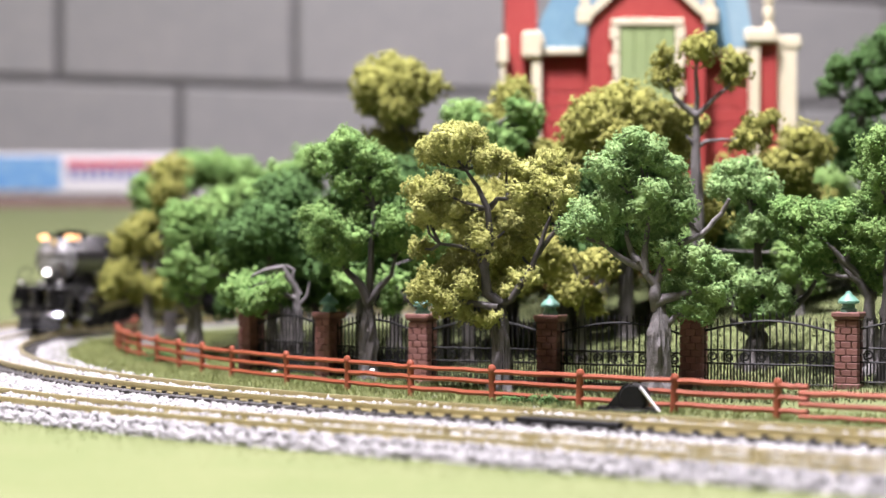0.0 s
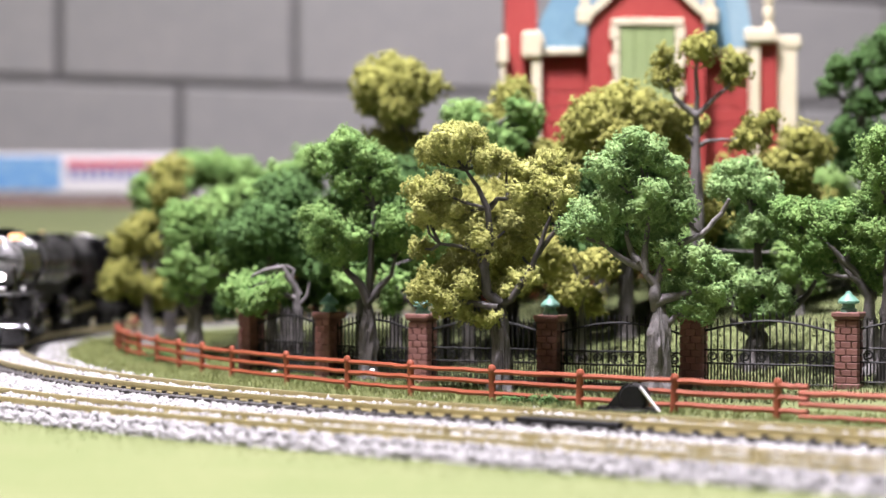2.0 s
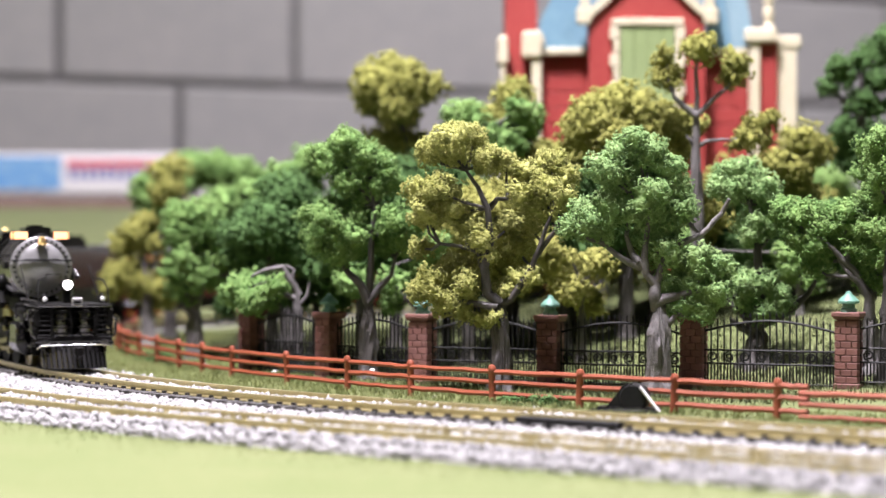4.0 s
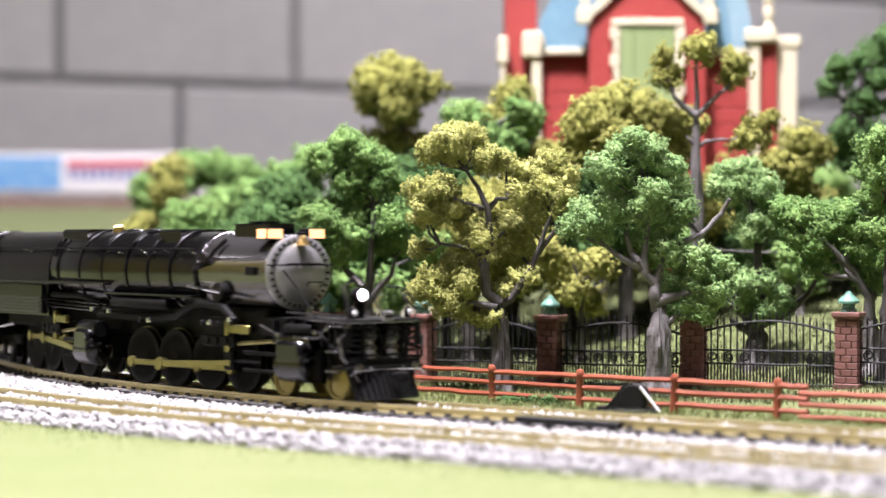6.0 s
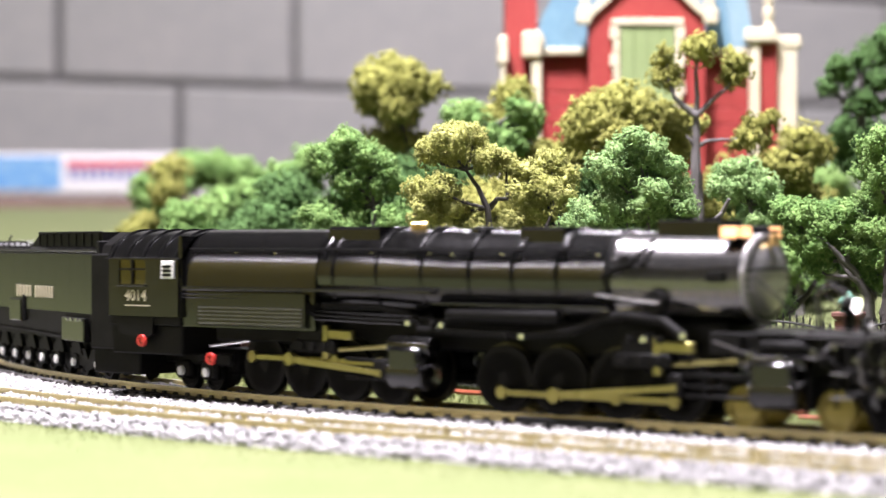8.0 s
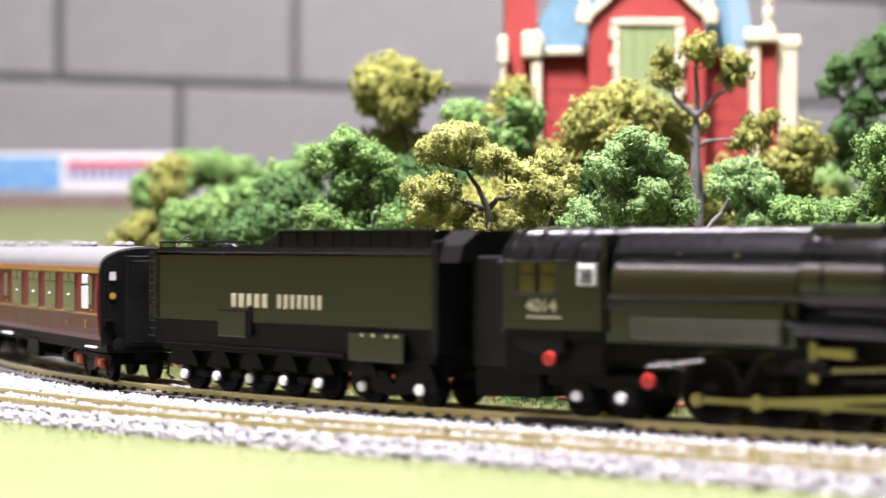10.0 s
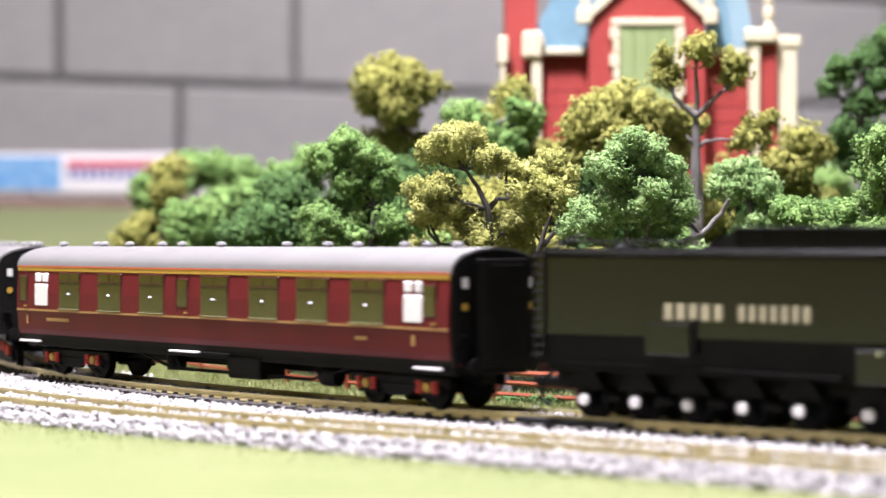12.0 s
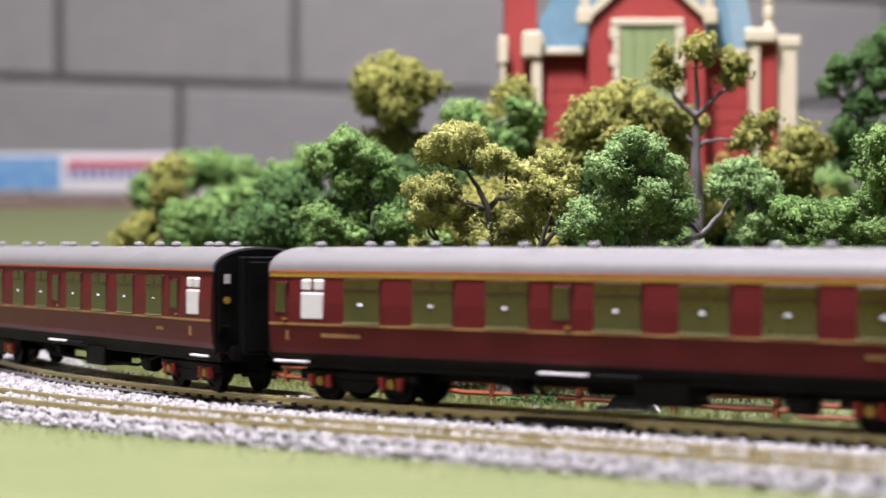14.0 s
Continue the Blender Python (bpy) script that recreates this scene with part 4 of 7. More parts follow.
    foam_tree(30, "dark green tall foam tree at the end of the bank", 201.6, 980, z, 0, [
        (-13.2, 138.5 - z, 6.4, -0.8), (-17.5, 129.9 - z, 5.2, 1.3), (-9.4, 133.1 - z, 4.9, -1.1), (1.3, 140.1 - z, 7, 3.8), (7.2, 145.5 - z, 7.5, 4.6), (-4, 142 - z, 4.1, 1.4),
        (-1.9, 122.4 - z, 6.4, 0.1), (4.6, 119.2 - z, 5.8, 0.6), (-5.4, 119.2 - z, 4.1, 0.7), (6.7, 131.3 - z, 6.4, -2.6), (-9.4, 109 - z, 7, 0), (-1.3, 105.7 - z, 7, 0.8),
        (-14.2, 105.7 - z, 5.2, -1.4), (5.6, 106.3 - z, 5.8, -2.1), (-6.7, 99 - z, 5.8, 2.5), (1.3, 96.3 - z, 5.8, -0.3), (10.7, 151.4 - z, 6.4, 0.7), (-9.4, 92.3 - z, 4.3, 2.4),
    ], "leaf_deep", "barkdark", 1.0, 0.8, girth=4)
    z = lawn(57.3, 850)
    foam_tree(31, "olive foam bush in the shade under the trees", 57.3, 850, z, 0, [
        (-10.5, 45.5 - z, 8.8, 1.9), (-4.7, 33.8 - z, 7.5, -1.1), (4.7, 29.2 - z, 7, 4.4), (-16.3, 52.4 - z, 8.8, -0.4), (7, 45.5 - z, 7.5, -3.3),
    ], "leaf_dull", "barkdark", 0.95, 0.8, girth=2)
    z = lawn(-5.8, 880)
    foam_tree(32, "mid-green foam bush in the shade under the trees", -5.8, 880, z, 0, [
        (-14.5, 37.9 - z, 7.8, 2.3), (0, 52.3 - z, 10.4, -3.7), (-33.8, 37.9 - z, 7.3, -0.9), (-16.9, 28.2 - z, 5.2, 2.5),
    ], "leaf_mid", "barkdark", 0.95, 0.8, girth=2)
    # Trees added to fill the dark, shaded depth behind the fence.
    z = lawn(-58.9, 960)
    foam_tree(33, "added foam tree standing in for the dark shaded park", -58.9, 960, z, 0, [
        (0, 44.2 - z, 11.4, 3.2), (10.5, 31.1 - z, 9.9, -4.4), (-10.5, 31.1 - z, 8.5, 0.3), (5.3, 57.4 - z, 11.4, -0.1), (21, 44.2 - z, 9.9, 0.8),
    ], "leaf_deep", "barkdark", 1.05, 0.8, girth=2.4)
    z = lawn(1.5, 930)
    foam_tree(34, "added foam tree standing in for the dark shaded park", 1.5, 930, z, 0, [
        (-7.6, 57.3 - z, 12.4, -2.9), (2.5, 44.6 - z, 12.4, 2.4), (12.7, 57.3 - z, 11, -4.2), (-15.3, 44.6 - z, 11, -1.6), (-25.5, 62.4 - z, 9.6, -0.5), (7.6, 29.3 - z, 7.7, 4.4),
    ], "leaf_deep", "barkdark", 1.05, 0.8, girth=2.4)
    z = lawn(58.2, 940)
    foam_tree(35, "added foam tree standing in for the dark shaded park", 58.2, 940, z, 0, [
        (-12.9, 57.3 - z, 12.5, -4.7), (-2.6, 47 - z, 11.1, 4.2), (10.3, 54.7 - z, 12.5, -3.1), (20.6, 44.4 - z, 9.7, 1.7), (-20.6, 36.7 - z, 9.7, -0.3), (-7.7, 67.6 - z, 11.1, 0.6),
    ], "leaf_dull", "barkdark", 1.05, 0.8, girth=2.4)
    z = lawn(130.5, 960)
    foam_tree(36, "added foam tree standing in for the dark shaded park", 130.5, 960, z, 0, [
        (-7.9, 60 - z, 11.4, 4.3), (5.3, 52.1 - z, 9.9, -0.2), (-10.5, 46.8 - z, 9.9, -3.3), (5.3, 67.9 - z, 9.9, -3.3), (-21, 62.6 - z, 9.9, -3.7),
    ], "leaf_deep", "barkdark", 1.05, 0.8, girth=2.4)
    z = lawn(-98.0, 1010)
    foam_tree(37, "added foam tree standing in for the dark shaded park", -98.0, 1010, z, 0, [
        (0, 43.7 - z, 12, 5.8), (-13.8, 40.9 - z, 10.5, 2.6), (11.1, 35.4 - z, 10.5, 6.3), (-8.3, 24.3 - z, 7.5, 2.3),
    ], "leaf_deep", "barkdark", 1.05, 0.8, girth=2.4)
    # Trees added behind the others so their crowns block light from the bank.
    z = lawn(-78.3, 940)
    foam_tree(38, "added foam tree whose crown shades the bank", -78.3, 940, z, 0, [
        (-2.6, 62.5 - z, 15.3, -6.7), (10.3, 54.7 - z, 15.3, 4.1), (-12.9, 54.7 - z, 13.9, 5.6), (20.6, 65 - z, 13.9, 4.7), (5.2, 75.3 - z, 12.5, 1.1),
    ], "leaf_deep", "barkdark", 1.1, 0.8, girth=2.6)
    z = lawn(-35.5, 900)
    foam_tree(39, "added foam tree whose crown shades the bank", -35.5, 900, z, 0, [
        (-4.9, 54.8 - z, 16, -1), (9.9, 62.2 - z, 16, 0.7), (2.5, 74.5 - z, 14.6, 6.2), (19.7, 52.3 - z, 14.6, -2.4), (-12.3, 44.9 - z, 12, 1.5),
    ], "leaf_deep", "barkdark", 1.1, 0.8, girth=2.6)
    z = lawn(11.1, 880)
    foam_tree(40, "added foam tree whose crown shades the bank", 11.1, 880, z, 0, [
        (-7.2, 57.2 - z, 15.6, 1.1), (7.2, 66.8 - z, 15.6, 9.3), (16.9, 52.3 - z, 15.6, 6.7), (-16.9, 66.8 - z, 13, 7.5), (4.8, 45.1 - z, 11.7, 5.5), (24.1, 71.6 - z, 13, -1.7),
    ], "leaf_dull", "barkdark", 1.1, 0.8, girth=2.6)
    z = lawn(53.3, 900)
    foam_tree(41, "added foam tree whose crown shades the bank", 53.3, 900, z, 0, [
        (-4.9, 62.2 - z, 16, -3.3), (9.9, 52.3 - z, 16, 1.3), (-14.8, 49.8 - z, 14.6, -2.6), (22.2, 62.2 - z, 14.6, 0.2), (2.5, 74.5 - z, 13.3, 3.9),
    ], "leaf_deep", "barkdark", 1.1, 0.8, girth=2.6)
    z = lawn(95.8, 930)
    foam_tree(42, "added foam tree whose crown shades the bank", 95.8, 930, z, 0, [
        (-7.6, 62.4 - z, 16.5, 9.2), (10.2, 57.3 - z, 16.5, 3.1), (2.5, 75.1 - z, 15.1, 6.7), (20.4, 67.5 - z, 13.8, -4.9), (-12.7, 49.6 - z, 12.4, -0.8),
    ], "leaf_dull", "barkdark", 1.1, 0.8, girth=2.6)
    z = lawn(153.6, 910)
    foam_tree(43, "added foam tree whose crown shades the bank", 153.6, 910, z, 0, [
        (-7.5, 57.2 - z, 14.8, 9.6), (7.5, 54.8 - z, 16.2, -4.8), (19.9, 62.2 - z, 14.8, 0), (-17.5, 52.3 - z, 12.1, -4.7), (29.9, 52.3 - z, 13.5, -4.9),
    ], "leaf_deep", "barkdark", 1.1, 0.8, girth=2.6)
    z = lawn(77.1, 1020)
    foam_tree(44, "added foam tree whose crown shades the bank", 77.1, 1020, z, 0, [
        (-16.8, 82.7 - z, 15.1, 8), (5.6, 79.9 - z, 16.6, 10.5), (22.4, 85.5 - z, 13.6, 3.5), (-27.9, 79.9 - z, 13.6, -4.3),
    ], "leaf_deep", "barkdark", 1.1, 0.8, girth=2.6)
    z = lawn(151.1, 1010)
    foam_tree(45, "added foam tree whose crown shades the bank", 151.1, 1010, z, 0, [
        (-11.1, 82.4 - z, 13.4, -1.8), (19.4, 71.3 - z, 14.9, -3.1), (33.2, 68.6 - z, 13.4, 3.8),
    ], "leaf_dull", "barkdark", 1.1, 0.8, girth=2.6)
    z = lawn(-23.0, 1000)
    foam_tree(46, "added foam tree whose crown shades the bank", -23.0, 1000, z, 0, [
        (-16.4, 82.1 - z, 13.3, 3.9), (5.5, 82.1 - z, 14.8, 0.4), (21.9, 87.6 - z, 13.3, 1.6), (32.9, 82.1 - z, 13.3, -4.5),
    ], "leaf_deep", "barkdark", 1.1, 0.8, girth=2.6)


def red_house():
    """Red brick house of the model village: a gabled centre, two wings under blue roofs, corner piers."""
    th = thing("model_house", "red model house with cream trim, blue roofs and a green door", "house", mp(113, 1150, lawn(116, 1150) + 4))
    z0, ev = 0.0, 122.0
    part("wall", box(B(), -60, 60, 6, 70, z0, ev), M["red"], th, smooth=False)
    bm = prism(B(), [(-32, z0), (32, z0), (32, 141), (0, 172), (-32, 141)], -8, 40)
    part("gable", bm, M["red"], th, smooth=False)
    for sx in (-1, 1):
        bm = prism(B(), [(sx * 25, ev), (sx * 62, ev), (sx * 58, ev + 20), (sx * 40, ev + 55), (sx * 25, ev + 55)], 4, 68)
        part("roof", bm, M["slate"], th, smooth=False)
        part("eave", box(B(), *sorted((sx * 33, sx * 64)), 0, 5.5, ev - 1, ev + 3, 0.6), M["cream"], th, smooth=False)
        pier = part("corner_pier", box(box(B(), *sorted((sx * 58, sx * 63.5)), -2, 8, z0, ev + 6, 0.5), *((-69, -58) if sx < 0 else (55, 73)), -4, 10, *((ev - 3, ev + 12) if sx < 0 else (ev + 5.5, ev + 13.5)), 1.2), M["cream"], th, smooth=False)
        bm = prism(B(), [(sx * 35, 137), (sx * 35, 143), (0, 175), (0, 169)], -11, -7)
        part("bargeboard", bm, M["cream"], th, smooth=False)
        part("kneeler", box(box(B(), *sorted((sx * 31, sx * 39)), -11.5, -4, 137, 146, 0.8), *sorted((sx * 32, sx * 37)), -11, -5, 146, 160, 0.8), M["cream"], th, smooth=False)
        part("side_wall", box(B(), *((-78, -62) if sx < 0 else (62, 73.5)), 12 if sx < 0 else 1, 66, z0, ev + (0 if sx < 0 else 6)), M["red"], th, smooth=False)
        part("outer_pier", box(box(B(), *((-80.5, -78) if sx < 0 else (73, 85)), 4, 22, z0, ev + 4, 0.4), *((-82, -76.5) if sx < 0 else (72.5, 87.5)), 3, 24, ev + (-6 if sx < 0 else 3), ev + 10, 1.0), M["cream"], th, smooth=False)
    part("tower", box(B(), -77.5, -60, 14, 66, ev, ev + 60), M["red"], th, smooth=False)
    # faceted hip of the right-hand roof, its glossy facet painted paler, and the turned finials over the piers
    part("roof_hip", prism(B(), [(34, ev + 3), (48, ev + 3), (40, ev + 55), (34, ev + 55)], -1, 6), M["slate"], th, smooth=False)
    part("roof_hip", prism(B(), [(48.4, ev + 3), (61, ev + 3), (52, ev + 55), (40.6, ev + 55)], 0, 5), M["slate_lit"], th, "blue roof facet painted paler for its gloss", smooth=False)
    part("finial", lathe(B(), [(2.6, ev + 13.5), (3.2, ev + 15), (2.2, ev + 17), (3.0, ev + 20), (3.2, ev + 24), (2.2, ev + 27), (3.4, ev + 29), (2.4, ev + 34), (0, ev + 42)], "z", 12, (69, 3, 0)), M["cream"], th)
    part("eave_return", box(B(), -62, -56.5, -3, 6, ev + 4, ev + 9, 0.6), M["cream"], th, smooth=False)
    door = part("door", box(B(), -15, 15, -10, -7.5, 60, 136), M["doorgreen"], th, "plain green door", smooth=False)
    for i in range(4):
        x = -15 + 7.5 * i
        part("board", box(B(), x + 0.2, x + 7.3, -10.7, -10.02, 60, 136, 0.2), M["doorgreen"], door, smooth=False)
    part("lintel", box(B(), -20, 20, -12, -8, 136, 140, 0.6), M["cream"], th, smooth=False)
    for sx in (-1, 1):
        for k in range(10):
            w = 5.5 if k % 2 else 3.6
            part("quoin", box(B(), *sorted((sx * 15.3, sx * (15.3 + w))), -11.5, -8, 60 + k * 7.6, 67.3 + k * 7.6, 0.5), M["cream"], th, smooth=False)
    for k in range(13):
        for sx in (-1, 1):
            part("course", box(B(), *sorted((sx * 35, sx * 57.5)), 5.4, 6.5, 2 + k * 9, 10.4 + k * 9, 0.3), M["red"], th, smooth=False)


def switch_stand():
    th = thing("switch_stand", "black plastic points lever housing with a white rod", "switch stand", mp(60, 660, 0.6, 0, 0, -20))
    bm = prism(B(), [(-11, 0), (9, 0), (9, 1.6), (-10, 1.8)], -4, 4)
    part("base", bm, M["iron"], th, smooth=False)
    bm = lathe(B(), [(4.2, -3.2), (4.6, -2.6), (4.6, 2.6), (4.2, 3.2)], "y", 14, (1.5, 0, 4.6))
    prism(bm, [(-7.5, 1.6), (5, 1.6), (3.5, 7.0), (1.5, 9.4), (-1.5, 9.0), (-4, 5.5)], -2.8, 2.8)
    box(bm, -12, 10, -5, -3.4, 0, 1.1, 0.2)
    part("housing", bm, M["iron"], th)
    part("lever", tube(B(), [(4, -3.4, 8.4), (10.5, -3.8, 0.6)], 0.55, 6), M["pale"], th, "whitish lever rod")


def point_motor():
    th = thing("point_motor", "flat black points motor box beside the rail", "point motor", mp(38, 594, 0.9, 0, 0, -38))
    part("case", box(B(), -18, 18, -5, 3.5, -0.6, 3.4, 0.4), M["iron"], th, smooth=False)
    for x in (-10, 0, 10):
        part("lug", box(B(), x - 1.5, x + 1.5, -6, -5, -0.5, 1.8, 0.2), M["iron"], th, smooth=False)


def parked_railcar():
    """Model coach standing on the far side of the layout."""
    y = 2300
    z = lawn(-420, y) + 6
    th = thing("model_railcar", "blue, white and pink model railcar standing far behind", "model train", mp(-405, y, z))
    body = prism(B(), [(-17, 12), (17, 12), (18, 16), (18, 44), (12, 56), (-12, 56), (-18, 44), (-18, 16)], -150, 150, "x")
    part("body", body, M["pale"], th, smooth=False)
    part("blue_panel", box(B(), -150, -18, -18.8, -17.5, 15, 52, 0.3), M["skyblue"], th, smooth=False)
    part("pink_stripe", box(B(), -12, 150, -18.8, -17.5, 39, 48, 0.3), M["pink"], th, smooth=False)
    for k in range(16):
        part("window", box(B(), -10 + k * 10, -3.5 + k * 10, -18.7, -17.5, 26, 38, 0.3), M["violet"], th, smooth=False)
    for x in (-90, -60, 60, 90):
        part("wheelset", lathe(B(), [(5.5, -10), (5.5, 10)], "y", 14, (x, 0, 5.5)), M["brownish"], th)
    part("bogie", box(B(), -100, -50, -11, 11, 4, 12), M["pale"], th, smooth=False)
    part("bogie", box(B(), 50, 100, -11, 11, 4, 12), M["pale"], th, smooth=False)
    bm = box(B(), -900, 100, y - 26, y + 26, lawn(-420, y) - 14, lawn(-420, y) + 12)
    tagged(part("far_trackbed", bm, M["brownish"], smooth=False), "brown raised trackbed at the back of the layout", "trackbed", kind="structure")


M["pale"] = mat("off_white_plastic", (0.72, 0.71, 0.72), (0.8, 0.79, 0.8), 40, 0.5)
M["skyblue"] = mat("sky_blue_livery", (0.12, 0.38, 0.80), (0.40, 0.66, 0.90), 14, 0.4)
M["pink"] = mat("coral_livery", (0.75, 0.12, 0.16), (0.80, 0.18, 0.22), 30, 0.4)
M["violet"] = mat("violet_window", (0.14, 0.16, 0.50), (0.2, 0.22, 0.56), 30, 0.3)
M["brownish"] = mat("brown_trackbed", (0.25, 0.15, 0.12), (0.36, 0.25, 0.21), 30, 0.9)


# ---- the train: local x runs forward from each vehicle's reference, z up from the rail tops ----
SPEED = 85.5
M["black"] = mat("gloss_black_engine_paint", (0.003, 0.003, 0.003), (0.005, 0.005, 0.005), 60, 0.2, coat=0.05, spec=0.6)
M["satin"] = mat("satin_black_castings", (0.006, 0.006, 0.006), (0.013, 0.0125, 0.012), 120, 0.52, spec=0.09)
M["graphite"] = mat("graphite_smokebox", (0.135, 0.132, 0.13), (0.155, 0.152, 0.15), 80, 0.22, metal=0.9, coat=0.1)
M["silver"] = mat("silver_smokebox_front", (0.27, 0.267, 0.27), (0.34, 0.336, 0.34), 80, 0.36, metal=0.55)
# Rod steel with its olive reflection put into the base colour.
M["steel"] = mat("olive_sheen_rod_steel", (0.25, 0.225, 0.08), (0.32, 0.285, 0.11), 80, 0.3, metal=0.9)
M["brassy"] = mat("tarnished_wheel", (0.2, 0.165, 0.04), (0.28, 0.23, 0.07), 80, 0.3, metal=0.8)
M["tyre"] = mat("rim_highlight_steel", (0.045, 0.041, 0.028), (0.09, 0.08, 0.05), 200, 0.3, metal=0.8)
M["chrome"] = mat("polished_metal", (0.75, 0.75, 0.76), (0.82, 0.82, 0.82), 80, 0.2, metal=1.0)
M["chalk"] = mat("flat_white_paint", (0.98, 0.98, 0.96), (0.99, 0.99, 0.97), 80, 0.8, spec=0.1)
M["white"] = mat("white_paint", (0.80, 0.80, 0.80), (0.86, 0.86, 0.85), 80, 0.45)
M["brass"] = mat("brass_fittings", (0.70, 0.50, 0.18), (0.75, 0.56, 0.24), 80, 0.3, metal=1.0)
M["signal_red"] = mat("bright_red_enamel", (0.75, 0.05, 0.035), (0.68, 0.035, 0.03), 200, 0.35)
M["yellow"] = mat("yellow_enamel", (0.66, 0.40, 0.05), (0.60, 0.35, 0.04), 200, 0.4)
M["orange"] = mat("orange_red_line", (0.75, 0.16, 0.06), (0.70, 0.13, 0.05), 200, 0.4)
M["letter"] = mat("cream_lettering", (0.58, 0.53, 0.35), (0.64, 0.58, 0.40), 200, 0.5)
M["gold"] = mat("gold_lining", (0.45, 0.25, 0.07), (0.50, 0.29, 0.10), 200, 0.45)
M["maroon"] = mat("maroon_coach_enamel", (0.16, 0.019, 0.022), (0.17, 0.021, 0.024), 12, 0.34, spec=0.14)
M["coach_roof"] = mat("grey_coach_roof", (0.19, 0.19, 0.187), (0.22, 0.22, 0.216), 40, 0.55)
# Dark glass; its olive reflection is partly painted into the base colour.
M["pane"] = mat("olive_sheen_glass", (0.06, 0.048, 0.006), (0.085, 0.07, 0.01), 40, 0.05, coat=0.5, spec=0.8)
M["headlight"] = mat("lit_headlight", (1.0, 0.97, 0.90), (1.0, 0.97, 0.90), 50, 0.3, emit=6)
M["warm_lamp"] = mat("lit_number_board", (1.0, 0.50, 0.20), (1.0, 0.55, 0.25), 50, 0.3, emit=1.6)
M["class_lamp"] = mat("lit_class_lamp", (1.0, 0.75, 0.42), (1.0, 0.80, 0.5), 50, 0.3, emit=1.2)
M["blue_hose"] = mat("blue_fitting", (0.03, 0.05, 0.35), (0.04, 0.06, 0.4), 100, 0.4)


# (seconds, mm) pairs set to fit the camera's view, so the pace is uneven.
RUN = [(0.0, -632.0), (1.0, -555.0), (3.0, -378.0), (5.5, -126.0), (6.3, -53.0), (7.0, 5.0), (8.0, 94.0)]


def lead(t):
    """Where the smokebox front is along the line at t seconds: fitted to the camera's view through RUN, then steady."""
    if t >= RUN[-1][0]:
        return RUN[-1][1] + SPEED * (t - RUN[-1][0])
    n = len(RUN)
    i = max(k for k in range(n - 1) if RUN[k][0] <= t)
    pace = lambda k: SPEED if k == n - 1 else (RUN[k + 1][1] - RUN[max(0, k - 1)][1]) / (RUN[k + 1][0] - RUN[max(0, k - 1)][0])
    h = RUN[i + 1][0] - RUN[i][0]
    u = (t - RUN[i][0]) / h
    return ((2 * u ** 3 - 3 * u * u + 1) * RUN[i][1] + (u ** 3 - 2 * u * u + u) * h * pace(i)
            + (3 * u * u - 2 * u ** 3) * RUN[i + 1][1] + (u ** 3 - u * u) * h * pace(i + 1))


def riding(q1, q2, s):
    """Pose of a body carried at q1 and q2; its origin is the smokebox front or the like at q = 0."""
    a, b = on_track(s + q1)[0], on_track(s + q2)[0]
    d = a - b
    m = (a + b) / 2
    return mp(m.x, m.y, RT, 0, 0, math.degrees(math.atan2(d.y, d.x))) @ mp(-(q1 + q2) / 2, 0, 0)


MOVES, TRUCKS, ROLLS, RODS = [], [], [], []
BOILER = (-20, -153)


def wheel_mesh(name, r, spokes, half, material, crank=0.0):
    """A wheelset: two wheels on an axle. Drivers have spokes, counterweights and crank pins."""
    bm = B()
    for sy in (-1, 1):
        y = sy * half
        if spokes:
            lathe(bm, [(r * 0.82, y - 1.1), (r, y - 1.1), (r, y + 1.1), (r * 0.82, y + 1.1), (r * 0.82, y - 1.1)], "y", 28)
            lathe(bm, [(0, y - 1.2), (r * 0.24, y - 1.2), (r * 0.24, y + 1.2), (0, y + 1.2)], "y", 12)
            for k in range(spokes):
                a = 2 * math.pi * k / spokes
                tube(bm, [(r * 0.2 * math.cos(a), y, r * 0.2 * math.sin(a)), (r * 0.85 * math.cos(a), y, r * 0.85 * math.sin(a))], r * 0.055, 4)
            n = 9
            arc = [(r * 0.83 * math.cos(math.pi + (i / n - 0.5) * 1.5), r * 0.83 * math.sin(math.pi + (i / n - 0.5) * 1.5)) for i in range(n + 1)]
            prism(bm, arc, y - 0.8, y + 0.8, "y")
            if crank:
                lathe(bm, [(0, y), (1.1, y), (1.1, y + sy * 3.2), (0, y + sy * 3.2)], "y", 10, (crank, 0, 0))
        else:
            lathe(bm, [(0, y - 0.8), (r * 0.3, y - 0.9), (r * 0.75, y - 0.5), (r * 0.8, y - 1.0), (r, y - 1.0), (r, y + 1.0), (r * 0.8, y + 1.0), (r * 0.75, y + 0.5), (r * 0.3, y + 0.9), (0, y + 0.8)], "y", 20)
        lathe(bm, [(r * 0.9, y - sy * 1.15 - 0.3), (r + 0.7, y - sy * 1.15 - 0.3), (r + 0.7, y - sy * 1.15 + 0.3), (r * 0.9, y - sy * 1.15 + 0.3)], "y", 24)
    tube(bm, [(0, -half, 0), (0, half, 0)], 1.1, 6)
    me = mesh_of(name, bm, material, True)
    # Outer rim faces get a lighter steel that paints their highlight.
    if spokes:
        me.materials.append(M["tyre"])
        reach = max(math.hypot(v.co.x, v.co.z) for v in me.vertices)
        for p in me.polygons:
            if abs(p.normal.y) > 0.9 and math.hypot(p.center.x, p.center.z) > 0.86 * reach:
                p.material_index = 1
    return me


